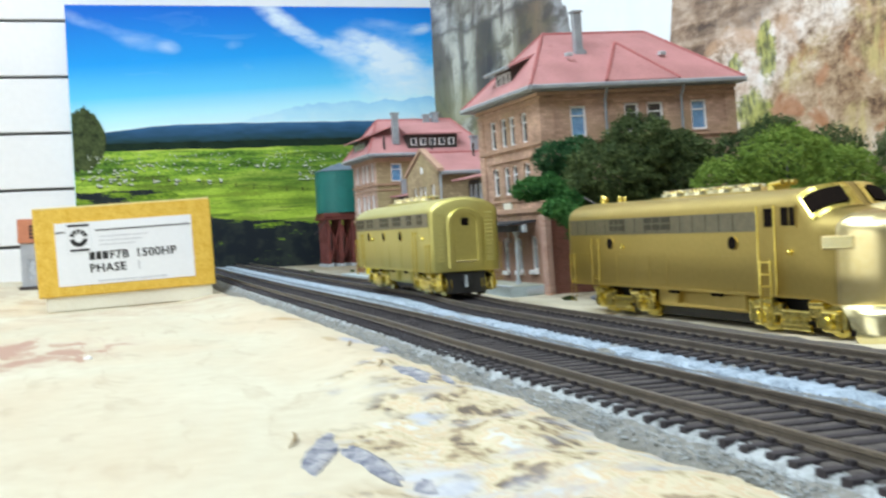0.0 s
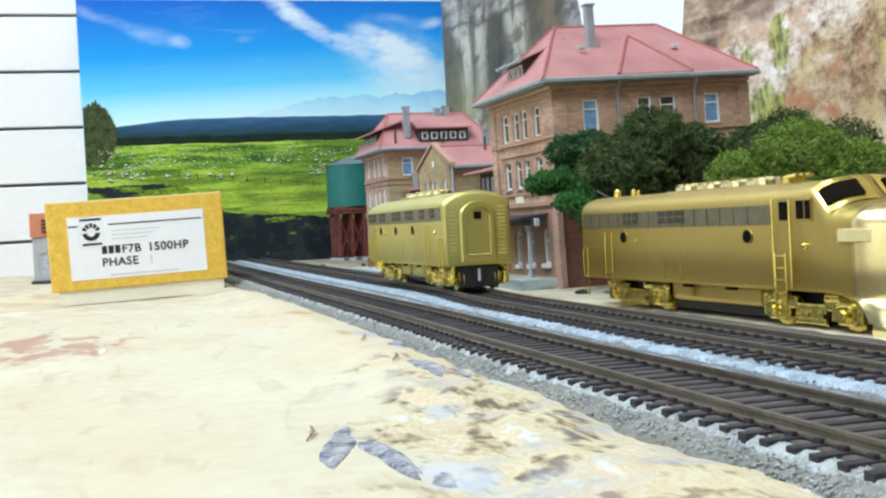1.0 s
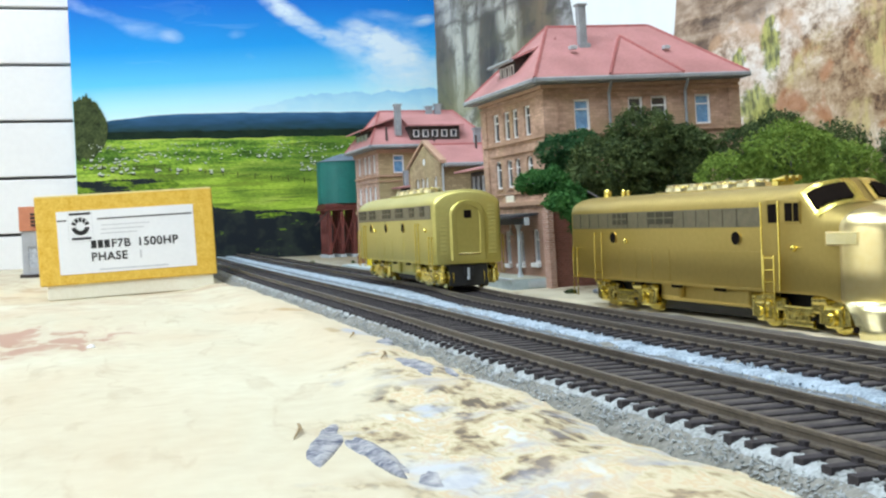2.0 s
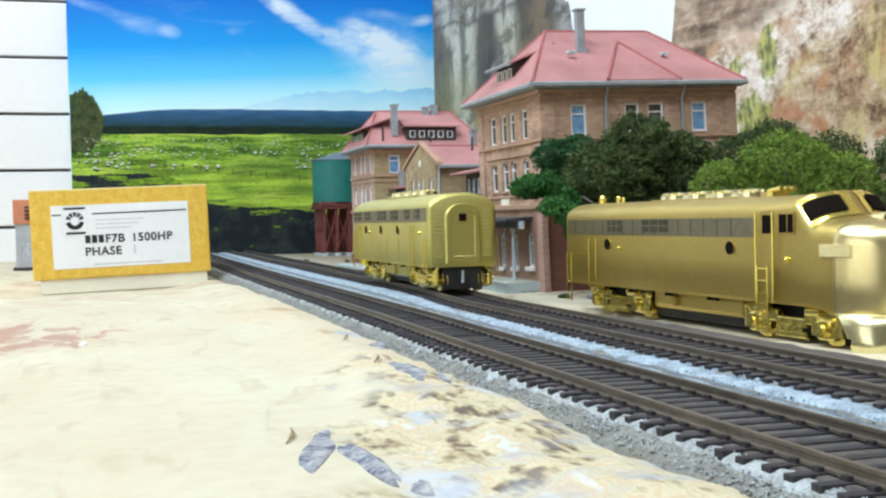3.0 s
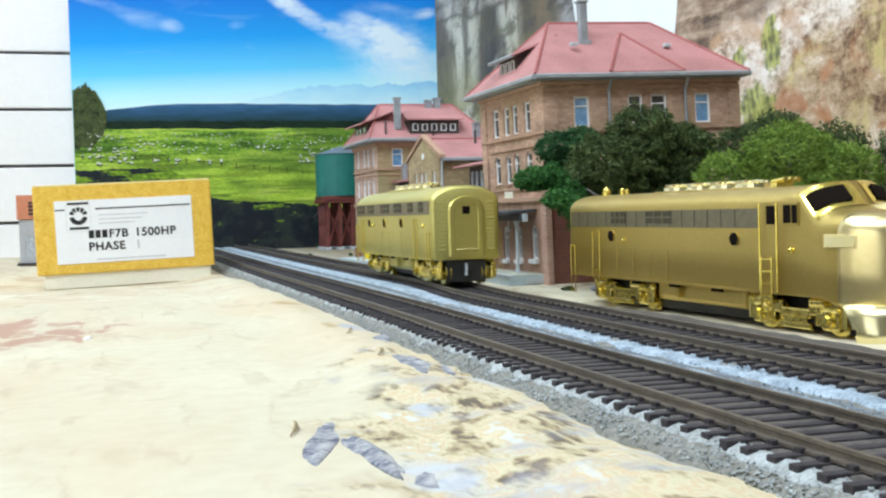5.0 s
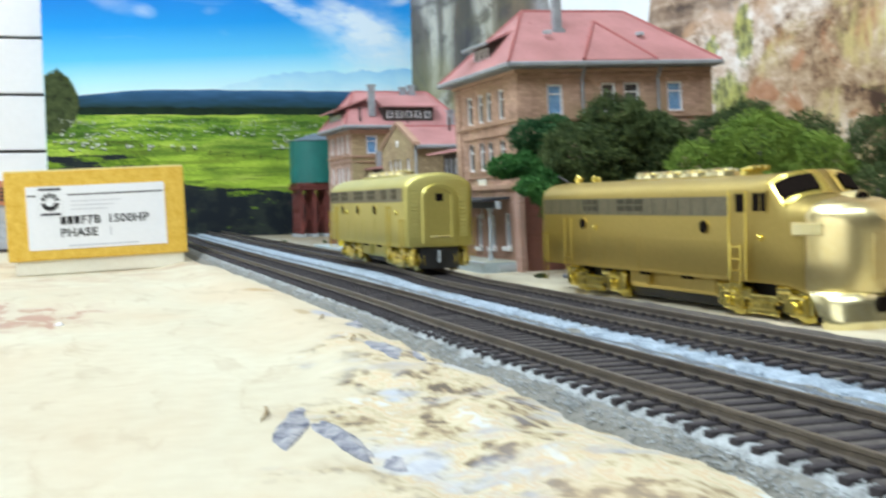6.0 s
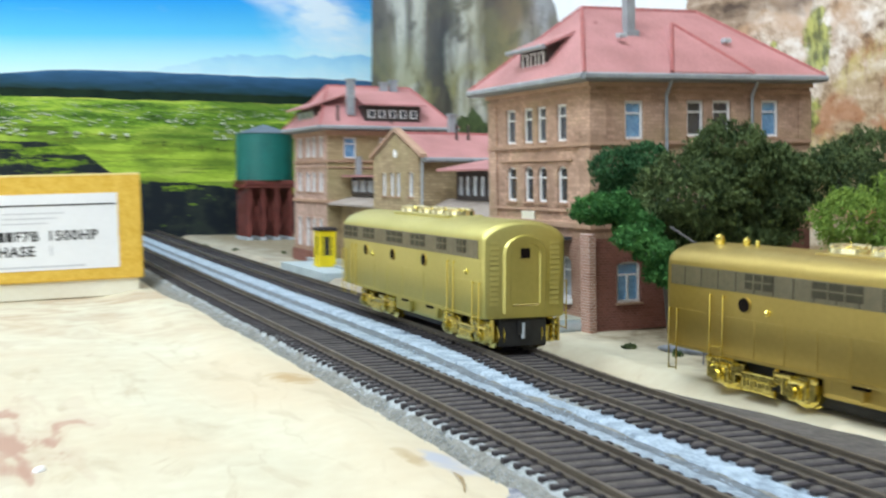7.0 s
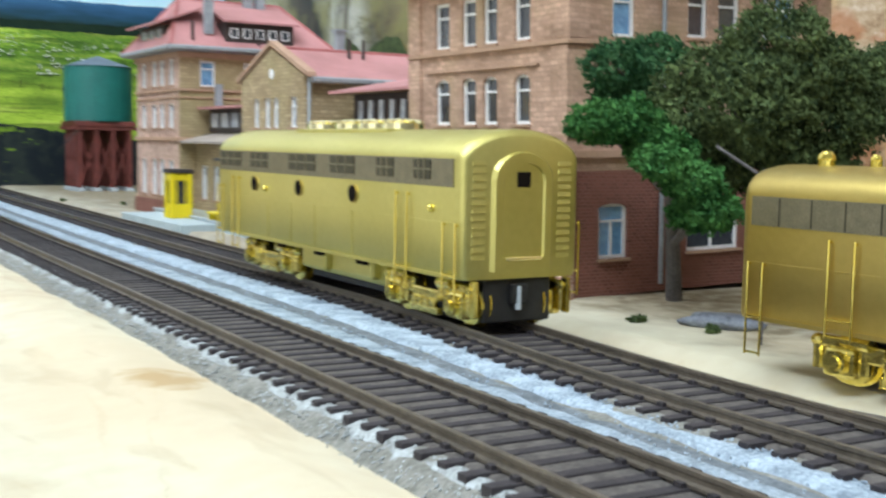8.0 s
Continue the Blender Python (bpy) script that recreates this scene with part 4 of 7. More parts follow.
RX = 0.4750
rocks = structure("backdrop_rocks", bx(RX, RX + 0.003, 0.1, 1.566, -0.004, 0.52), "print_pale_sky", "printed backdrop sheet of a rock pillar and cliff")
K = lambda k: RX - 0.0004 * k
part("printed_pillar", strip(0, 1.04, 1.5655, 200, lambda s: -0.003, lambda s: 0.515 if s > 1.10 + 0.02 * fbm(s, 20, 6) else 0.16 + 0.12 * max(0, (s - 1.04)) / 0.06 + 0.02 * fbm(s, 40, 2), K(1), "y"), "print_pillar", rocks)
part("printed_cliff", strip(0, 0.1005, 0.905, 260, lambda s: -0.003, lambda s: min(0.515, (0.515 if s < 0.80 else 0.515 - 4.6 * (s - 0.80)) + 0.018 * fbm(s, 40, 3)), K(2), "y"), "print_cliff", rocks)
part("printed_scrub", strip(0, 0.9, 1.5655, 520, lambda s: -0.003, lambda s: 0.135 + 0.05 * max(0, s - 1.25) + 0.022 * fbm(s, 14, 7), K(3), "y"), "print_bush", rocks)


# ---- the maker's carton ----
carton = thing("carton", (0.025, 0.935, -0.0040), "yellow flecked card box with white printed label, standing on the sand", "box")
carton.rotation_euler = (0, radians(-1.6), radians(-1.5))
part("tray", bx(-0.0625, 0.0645, 0.0022, 0.2150, -0.0013, 0.030, bevel=0.0008), "tray", carton, "cream card tray of the box")
lid = part("lid", bx(-0.0675, 0.0675, 0.0, 0.2180, 0.0100, 0.0795, bevel=0.0012), "carton", carton)
part("lid_edge", bx(-0.0668, 0.0668, -0.0002, 0.003, 0.0786, 0.0799, bevel=0.0003), "carton_edge", lid, "worn pale upper edge of the lid")
label_sheet = part("label", bx(-0.0520, 0.0520, -0.0005, 0.0005, 0.0180, 0.0672), "paper", carton, "white printed paper label")
FY = -0.0007


def ink(name, x0, x1, z0, z1, material="ink"):
    return part(name, bx(x0, x1, FY, 0.0, z0, z1), material, label_sheet)


ink("printed_rule", -0.0515, -0.0445, 0.0595, 0.0605)
ink("printed_rule", -0.0215, 0.0505, 0.0595, 0.0605)
ink("printed_bar", -0.0425, -0.0265, 0.0638, 0.0655)
ink("printed_bar", -0.0415, -0.0270, 0.0445, 0.0463)
for i in range(3):
    ink("faint_printed_bar", -0.0195, 0.018 - 0.005 * i, 0.0545 - i * 0.0032, 0.0553 - i * 0.0032, "ink_grey")
ink("faint_printed_bar", -0.0225, 0.0300, 0.0198, 0.0210, "ink_grey")
# round sunrise emblem drawn as plain wedges
bm = bmesh.new()
cx, cz = -0.0345, 0.0548


def wedge(bm, a0, a1, r0, r1):
    n = 8
    vs = []
    for r, rng_ in ((r0, range(n + 1)), (r1, range(n, -1, -1))):
        for i in rng_:
            a = radians(a0 + (a1 - a0) * i / n)
            vs.append(bm.verts.new((cx + r * math.cos(a), FY, cz + r * math.sin(a))))
    bm.faces.new(vs)


wedge(bm, 188, 352, 0.0034, 0.0068)
for a in (10, 42, 74, 106, 138):
    wedge(bm, a + 3, a + 27, 0.0036, 0.0070)
for a in ((-0.0436, -0.0434, 0.0430, 0.0668), (-0.0256, -0.0254, 0.0430, 0.0668), (-0.0434, -0.0256, 0.0430, 0.0432), (-0.0434, -0.0256, 0.0666, 0.0668)):
    ink("emblem_border", *a, "ink_grey")
part("emblem", bm, "ink", label_sheet, "black sunburst emblem of plain wedges")


def lettering(text, x, z, size, parent, material="ink", space=1.0):
    c = bpy.data.curves.new("lettering", "FONT")
    c.body, c.size, c.extrude, c.space_character = text, size, 0.00005, space
    c.offset = 0.00020
    ob = new("lettering", c)
    c.materials.append(M[material])
    ob.parent = parent
    ob.matrix_basis = Matrix.Translation((x, FY - 0.0001, z)) @ pose(0, 0, 0, 90, 0, 0)
    return ob


for i in range(3):
    ink("printed_block", -0.0276 + i * 0.0050, -0.0236 + i * 0.0050, 0.0372, 0.0434)
lettering("F7B", -0.0126, 0.0372, 0.0090, label_sheet, space=1.1)
lettering("1500HP", 0.0072, 0.0372, 0.0090, label_sheet, space=1.1)
lettering("PHASE", -0.0282, 0.0276, 0.0090, label_sheet, space=1.1)
lettering("I", 0.0082, 0.0276, 0.0090, label_sheet, "ink_grey")


# ---- station ----
SX, SY = 0.2600, 0.6320
station = thing("station_building", (SX, SY, 0), "brown stone model railway station with rose red hipped roofs", "station")
ROOT = Matrix.Translation((-SX, -SY, 0))
TILT = Matrix.Translation((SX, SY, 0)) @ Matrix.Rotation(radians(-1.5), 4, "Y") @ Matrix.Translation((-SX, -SY, 0))
FRAME_M = [Matrix.Identity(4)]


def sp(name, bm, material, parent=None, label="", smooth=False):
    return part(name, shift(bm, ROOT @ FRAME_M[0]), material, parent or station, label, smooth)


def wall_with(p, u, width, z0, z1, holes, depth=0.0022):
    """One outside wall face with real openings and their reveals. p: plan corner, u: plan direction; it faces to the right of u."""
    u = Vector(u).normalized()
    n = Vector((u.y, -u.x))
    us = sorted({0, width, *[h[0] for h in holes], *[h[1] for h in holes]})
    vs = sorted({z0, z1, *[h[2] for h in holes], *[h[3] for h in holes]})
    bm = bmesh.new()

    def at(a, b, d=0.0):
        return bm.verts.new((p[0] + u.x * a - n.x * d, p[1] + u.y * a - n.y * d, b))

    for i in range(len(us) - 1):
        for j in range(len(vs) - 1):
            a, b, c, d = us[i], us[i + 1], vs[j], vs[j + 1]
            if any(h[0] <= a and b <= h[1] and h[2] <= c and d <= h[3] for h in holes):
                continue
            bm.faces.new((at(a, c), at(b, c), at(b, d), at(a, d)))
    for a, b, c, d in holes:
        for q in (((a, c), (a, d)), ((b, c), (b, d)), ((a, c), (b, c)), ((a, d), (b, d))):
            bm.faces.new((at(*q[0]), at(*q[1]), at(*q[1], depth), at(*q[0], depth)))
    bmesh.ops.remove_doubles(bm, verts=bm.verts[:], dist=0.000005)
    return bm


def window_in(p, u, h, depth, pane="pane", sill=True, cross=True, tag=""):
    u = Vector(u).normalized()
    n = Vector((u.y, -u.x))
    a, b, c, d = h
    m = Matrix(((u.x, -n.x, 0, p[0]), (u.y, -n.y, 0, p[1]), (0, 0, 1, 0), (0, 0, 0, 1)))
    w = 0.0012
    zt = c + (d - c) * 0.66 if cross else d
    lights = [(a + w, (a + b) / 2 - 0.0004, c + w, zt), ((a + b) / 2 + 0.0004, b - w, c + w, zt)] if cross and b - a > 0.0115 else [(a + w, b - w, c + w, zt if cross else d - w)]
    if cross:
        lights.append((a + w, b - w, zt + 0.0008, d - w))
    bm = wall_with((0, 0), (1, 0), b - a, c, d, [(p0 - a, p1 - a, p2, p3) for p0, p1, p2, p3 in lights], 0.0010)
    bmesh.ops.remove_doubles(bm, verts=bm.verts[:], dist=0.00001)
    shift(bm, Matrix.Translation((a, depth - 0.0010, 0)))
    win = sp("window", shift(bm, m), "white_frame", label=tag)
    part("pane", shift(bx(a, b, depth - 0.0001, depth + 0.0006, c, d), ROOT @ FRAME_M[0] @ m), pane, win)
    if sill:
        part("sill", shift(bx(a - 0.0008, b + 0.0008, -0.0012, depth, c - 0.0010, c), ROOT @ FRAME_M[0] @ m), "trim_stone", win)
    return win


def arch_heads(p, u, h, rise, material):
    """Two brick spandrels that round off the top of an opening."""
    u = Vector(u).normalized()
    n = Vector((u.y, -u.x))
    a, b, c, d = h
    m = Matrix(((u.x, -n.x, 0, p[0]), (u.y, -n.y, 0, p[1]), (0, 0, 1, 0), (0, 0, 0, 1)))
    mid, half = (a + b) / 2, (b - a) / 2
    for e in (-1, 1):
        pts = [(mid + e * half * math.sin(k * math.pi / 10), d - rise * (1 - math.cos(k * math.pi / 10))) for k in range(6)] + [(mid + e * half, d)]
        v = [(x, 0.00005, z) for x, z in pts] + [(x, 0.0011, z) for x, z in pts]
        k = len(pts)
        sp("window_arch", shift(polys(v, [tuple(range(k)), tuple(range(2 * k - 1, k - 1, -1))] + [(i, (i + 1) % k, k + (i + 1) % k, k + i) for i in range(k)]), m), material)


def hip_roof(x0, x1, y0, y1, z0, zt, rx0, rx1, ry, name="roof", material="roof_red"):
    v = [(x0, y0, z0), (x1, y0, z0), (x1, y1, z0), (x0, y1, z0), (rx0, ry, zt), (rx1, ry, zt)]
    t = 0.0016
    v += [(x0, y0, z0 - t), (x1, y0, z0 - t), (x1, y1, z0 - t), (x0, y1, z0 - t)]
    f = [(0, 1, 5, 4), (1, 2, 5), (2, 3, 4, 5), (3, 0, 4), (6, 7, 1, 0), (7, 8, 2, 1), (8, 9, 3, 2), (9, 6, 0, 3), (9, 8, 7, 6)]
    ob = sp(name, polys(v, f), material)
    for a, b in ((0, 4), (1, 5), (2, 5), (3, 4), (4, 5)):
        ridge_line(v[a], v[b], ob)
    return ob


def ridge_line(a, b, parent):
    a, b = Vector(a), Vector(b)
    n = max(2, int((b - a).length / 0.0040))
    bm = bmesh.new()
    for i in range(n):
        p, q = a.lerp(b, i / n), a.lerp(b, (i + 1.08) / n)
        rod(bm, p, q, 0.00115, 6, 0.00085)
    part("ridge_tiles", shift(bm, ROOT @ FRAME_M[0]), "roof_ridge", parent)


def gutter(pts):
    bm = bmesh.new()
    for a, b in zip(pts, pts[1:]):
        rod(bm, a, b, 0.0017, 6)
    sp("gutter", bm, "zinc")


def ring(x0, x1, y0, y1, z0, z1, out, material="trim_stone", name="string_course"):
    """A projecting course round the two seen sides of a block."""
    sp(name, bx(x0 - out, x0 + 0.001, y0 - out, y1, z0, z1, bevel=0.0003), material)
    sp(name, bx(x0 + 0.001, x1, y0 - out, y0 + 0.001, z0, z1, bevel=0.0003), material)


# tower block
FRAME_M[0] = TILT
X0, X1, Y0, Y1, ZE = 0.2600, 0.3910, 0.6320, 0.7450, 0.1205
front_u = [(Y1 - 0.7240, Y1 - 0.7125), (Y1 - 0.7030, Y1 - 0.6925), (Y1 - 0.6875, Y1 - 0.6775), (Y1 - 0.6662, Y1 - 0.6558)]
fh = [(a, b, 0.0930, 0.1115) for a, b in front_u] + [(a, b, 0.0622, 0.0807) for a, b in front_u]
fg = [(Y1 - 0.7145, Y1 - 0.7040, 0.0130, 0.0345), (Y1 - 0.6900, Y1 - 0.6795, 0.0135, 0.0345), (Y1 - 0.6640, Y1 - 0.6530, 0.0145, 0.0355)]
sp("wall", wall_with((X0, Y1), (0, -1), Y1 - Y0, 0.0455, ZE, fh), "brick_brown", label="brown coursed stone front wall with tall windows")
sp("wall", wall_with((X0, Y1), (0, -1), Y1 - Y0, 0, 0.0455, fg), "brick_rust", label="rust brown brick ground floor wall under the canopy")
for h in fh:
    window_in((X0, Y1), (0, -1), h, 0.0022, "pane")
for h in fh[4:]:
    arch_heads((X0, Y1), (0, -1), h, 0.0032, "brick_brown")
for h in fg:
    win = window_in((X0, Y1), (0, -1), h, 0.0022, "pane_pale", sill=False)
    part("sill", shift(bx(X0 - 0.0022, X0 + 0.0020, Y1 - h[1] - 0.0008, Y1 - h[0] + 0.0008, h[2] - 0.0026, h[2], bevel=0.0003), ROOT @ FRAME_M[0]), "white_frame", win, "white box sill")
    arch_heads((X0, Y1), (0, -1), h, 0.0030, "brick_rust")
su = [(0.2790 - X0, 0.2894 - X0, 0.0930, 0.1115), (0.3147 - X0, 0.3246 - X0, 0.0940, 0.1118), (0.3300 - X0, 0.3410 - X0, 0.0940, 0.1118), (0.3600 - X0, 0.3708 - X0, 0.0935, 0.1120)]
sg = [(0.2735 - X0, 0.2870 - X0, 0.0135, 0.0335), (0.3160 - X0, 0.3430 - X0, 0.0140, 0.0335), (0.3560 - X0, 0.3690 - X0, 0.0140, 0.0335)]
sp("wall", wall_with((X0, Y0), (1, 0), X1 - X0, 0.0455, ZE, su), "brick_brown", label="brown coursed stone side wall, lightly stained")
sp("wall", wall_with((X0, Y0), (1, 0), X1 - X0, 0, 0.0455, sg), "brick_red", label="dark red brick ground floor side wall")
sp("wall", wall_with((X1, Y0), (0, 1), Y1 - Y0, 0, ZE, []), "brick_brown")
sp("wall", wall_with((X1, Y1), (-1, 0), X1 - X0, 0, ZE, []), "brick_brown")
for i, h in enumerate(su):
    window_in((X0, Y0), (1, 0), h, 0.0022, "pane_blue" if i in (0, 3) else "pane", tag="white framed window with blue curtains" if i in (0, 3) else "")
for i, h in enumerate(sg):
    window_in((X0, Y0), (1, 0), h, 0.0022, "pane_blue" if i == 0 else "pane")
    arch_heads((X0, Y0), (1, 0), h, 0.0022, "brick_red")
ring(X0, X1, Y0, Y1, 0.0900, 0.0918, 0.0016)
ring(X0, X1, Y0, Y1, 0.1150, 0.1166, 0.0014)
ring(X0, X1, Y0, Y1, 0.1182, 0.1205, 0.0026)
sp("string_course", bx(X0 - 0.0012, X0, 0.650, 0.729, 0.0832, 0.0842, bevel=0.0003), "trim_stone")
ring(X0, X1, Y0, Y1, 0.0575, 0.0588, 0.0012)
ring(X0, X1, Y0, Y1, 0.0500, 0.0530, 0.0022)
for y0, y1 in ((Y0, 0.6420), (0.7350, Y1)):
    sp("pilaster", bx(X0 - 0.0010, X0, y0, y1, 0.0532, 0.0895), "brick_brown")
    sp("pilaster", bx(X0 - 0.0010, X0, y0, y1, 0.0922, 0.1148), "brick_brown")
sp("pilaster", bx(X0 - 0.0010, X0 + 0.008, Y0 - 0.0010, Y0, 0.0922, 0.1148), "brick_brown")
sp("pilaster", bx(X1 - 0.008, X1, Y0 - 0.0010, Y0, 0.0922, 0.1148), "brick_brown")
sp("projecting_bay", bx(0.3000, 0.3475, Y0 - 0.0006, Y0 - 0.0001, 0.112, 0.1148), "brick_brown")
sp("plaque", bx(X0 - 0.0012, X0, 0.6905, 0.7045, 0.0528, 0.0572, bevel=0.0003), "tray", label="pale stone name plaque with unreadable marks")
sp("corner_pier", bx(X0 - 0.0035, X0 + 0.0005, Y0 - 0.0028, Y0 + 0.006, 0.0, 0.0478, bevel=0.0004), "brick_pier", label="pinkish brick corner pier with finial")
# eaves and roof
sp("eaves_board", bx(X0 - 0.007, X1 + 0.0022, Y0 - 0.007, Y1 + 0.009, 0.1206, 0.1222), "zinc")
rf = hip_roof(X0 - 0.008, X1 + 0.0030, Y0 - 0.008, Y1 + 0.010, 0.1243, 0.1638, 0.2880, 0.3600, 0.6880)
gutter([(X0 - 0.0085, Y1 + 0.010, 0.1226), (X0 - 0.0085, Y0 - 0.0085, 0.1226), (X1 + 0.0035, Y0 - 0.0085, 0.1226)])
# hip of the shallow bay
a, b, c = (0.3003, Y0 - 0.0086, 0.1250), (0.3491, Y0 - 0.0086, 0.1250), (0.3251, 0.6600, 0.1530)
bay = sp("bay_roof", polys([a, b, c, (0.3251, 0.668, 0.1505), (0.3003, Y0 - 0.0086, 0.1225), (0.3491, Y0 - 0.0086, 0.1225)], [(0, 1, 2), (1, 3, 2), (0, 2, 3), (4, 5, 1, 0)]), "roof_red")
ridge_line(a, c, bay)
ridge_line(b, c, bay)
for x in (0.3013, 0.3525):
    bm = rod(bmesh.new(), (x, Y0 - 0.0075, 0.1215), (x, Y0 - 0.0022, 0.1140), 0.0009)
    rod(bm, (x, Y0 - 0.0022, 0.1145), (x, Y0 - 0.0022, 0.003), 0.0009)
    sp("downpipe", bm, "zinc", label="grey zinc downpipe")
ch = sp("chimney", bx(0.2988, 0.3038, 0.6610, 0.6660, 0.142, 0.1725, bevel=0.0003), "zinc", label="tall grey square chimney")
part("chimney_cap", shift(bx(0.2978, 0.3048, 0.6600, 0.6670, 0.1725, 0.1739, bevel=0.0004), ROOT @ TILT), "zinc", ch)
part("chimney_base", shift(bx(0.2974, 0.3052, 0.6592, 0.6678, 0.142, 0.1490, bevel=0.0006), ROOT @ TILT), "zinc", ch)
sp("roof_vent", bx(0.2870, 0.2915, 0.6490, 0.6530, 0.1440, 0.1462, bevel=0.0003), "post_grey")
sp("roof_vent", bx(0.3512, 0.3552, 0.6500, 0.6540, 0.1430, 0.1452, bevel=0.0003), "post_grey")
# front dormer
dm = sp("dormer", polys([(0.2605, 0.676, 0.1290), (0.2605, 0.706, 0.1290), (0.2605, 0.706, 0.1415), (0.2605, 0.676, 0.1415), (0.2850, 0.676, 0.1500), (0.2850, 0.706, 0.1500), (0.2850, 0.676, 0.1290), (0.2850, 0.706, 0.1290)], [(0, 1, 2, 3), (0, 3, 4, 6), (1, 2, 5, 7)]), "timber_dark", label="dark timber dormer with small white windows")
part("dormer_roof", shift(polys([(0.2560, 0.671, 0.1408), (0.2560, 0.711, 0.1408), (0.2870, 0.711, 0.1530), (0.2870, 0.671, 0.1530), (0.2560, 0.671, 0.1422), (0.2560, 0.711, 0.1422), (0.2870, 0.711, 0.1544), (0.2870, 0.671, 0.1544)], [(0, 1, 2, 3), (4, 5, 6, 7), (0, 1, 5, 4), (1, 2, 6, 5), (2, 3, 7, 6), (3, 0, 4, 7)]), ROOT @ TILT), "roof_red", dm)
part("dormer_gutter", shift(rd((0.2555, 0.670, 0.1410), (0.2555, 0.712, 0.1410), 0.0013), ROOT @ TILT), "zinc", dm)
for y in (0.6785, 0.6875, 0.6965):
    bm = bmesh.new()
    for q in ((y, y + 0.0009), (y + 0.0052, y + 0.0061)):
        box(bm, 0.2597, 0.2604, q[0], q[1], 0.1310, 0.1395)
    for q in ((0.1310, 0.1318), (0.1387, 0.1395)):
        box(bm, 0.2597, 0.2604, y + 0.0009, y + 0.0052, q[0], q[1])
    part("dormer_window", shift(bm, ROOT @ TILT), "white_frame", dm)
FRAME_M[0] = Matrix.Identity(4)

# far block
X0, X1, Y0, Y1, ZE = 0.2660, 0.3720, 1.0850, 1.1870, 0.1150
fu = [(Y1 - 1.1765, Y1 - 1.1640), (Y1 - 1.1500, Y1 - 1.1375), (Y1 - 1.1320, Y1 - 1.1200), (Y1 - 1.1100, Y1 - 1.0985)]
fh = [(a, b, 0.0925, 0.1105) for a, b in fu] + [(a, b, 0.0625, 0.0795) for a, b in fu] + [(a, b, 0.0140, 0.0400) for a, b in fu]
sp("wall", wall_with((X0, Y1), (0, -1), Y1 - Y0, 0, ZE, fh), "brick_pink", label="pinkish stone front wall of the far block")
for h in fh:
    window_in((X0, Y1), (0, -1), h, 0.0022, "pane_pale")
sh = [(0.2808 - X0, 0.2918 - X0, 0.0915, 0.1092), (0.3130 - X0, 0.3230 - X0, 0.0915, 0.1092)]
sp("wall", wall_with((X0, Y0), (1, 0), X1 - X0, 0, ZE, sh), "brick_tan", label="ochre brown stone side wall")
window_in((X0, Y0), (1, 0), sh[0], 0.0022, "pane_blue", tag="white framed window with blue curtains")
window_in((X0, Y0), (1, 0), sh[1], 0.0022, "pane_pale")
sp("wall", wall_with((X1, Y0), (0, 1), Y1 - Y0, 0, ZE, []), "brick_pink")
sp("wall", wall_with((X1, Y1), (-1, 0), X1 - X0, 0, ZE, []), "brick_pink")
for z0, z1, o in ((0.0880, 0.0898, 0.0016), (0.0830, 0.0842, 0.001), (0.0535, 0.0560, 0.002), (0.0108, 0.0120, 0.001), (0.1110, 0.1150, 0.0022)):
    ring(X0, X1, Y0, Y1, z0, z1, o)
sp("plinth", bx(X0 - 0.002, X0, Y0 - 0.002, Y1, 0, 0.0105), "brick_red")
sp("eaves_board", bx(X0 - 0.008, X1 + 0.010, Y0 - 0.008, Y1 + 0.006, 0.1151, 0.1170), "zinc")
hip_roof(X0 - 0.009, X1 + 0.011, Y0 - 0.009, Y1 + 0.007, 0.1190, 0.1560, 0.2800, 0.3580, 1.1300)
gutter([(X0 - 0.0095, Y1 + 0.007, 0.1172), (X0 - 0.0095, Y0 - 0.0095, 0.1172), (X1 + 0.011, Y0 - 0.0095, 0.1172)])
for x, y, z0, z1 in ((0.2885, 1.090, 0.128, 0.1575), (0.3385, 1.120, 0.148, 0.1605), (0.3300, 1.122, 0.148, 0.1585)):
    c1 = sp("chimney", bx(x - 0.003, x + 0.003, y - 0.003, y + 0.003, z0, z1, bevel=0.0003), "zinc", label="grey square chimney")
    part("chimney_cap", shift(bx(x - 0.0038, x + 0.0038, y - 0.0038, y + 0.0038, z1, z1 + 0.0015), ROOT), "zinc", c1)
for x, y, z in ((0.2745, 1.082, 0.126), (0.322, 1.080, 0.117)):
    sp("vent_pipe", rd((x, y, z - 0.006), (x, y, z + 0.010), 0.0011), "timber_dark")
# wide dormer on the side and one at the front
dm = sp("dormer", bx(0.2985, 0.3490, 1.082, 1.112, 0.1200, 0.1370), "timber_dark", label="dark timber dormer with a row of small windows")
part("dormer_roof", shift(polys([(0.2950, 1.077, 0.1362), (0.3525, 1.077, 0.1362), (0.3525, 1.118, 0.1500), (0.2950, 1.118, 0.1500), (0.2950, 1.077, 0.1378), (0.3525, 1.077, 0.1378), (0.3525, 1.118, 0.1516), (0.2950, 1.118, 0.1516)], [(0, 1, 2, 3), (4, 5, 6, 7), (0, 1, 5, 4), (1, 2, 6, 5), (2, 3, 7, 6), (3, 0, 4, 7)]), ROOT), "roof_red", dm)
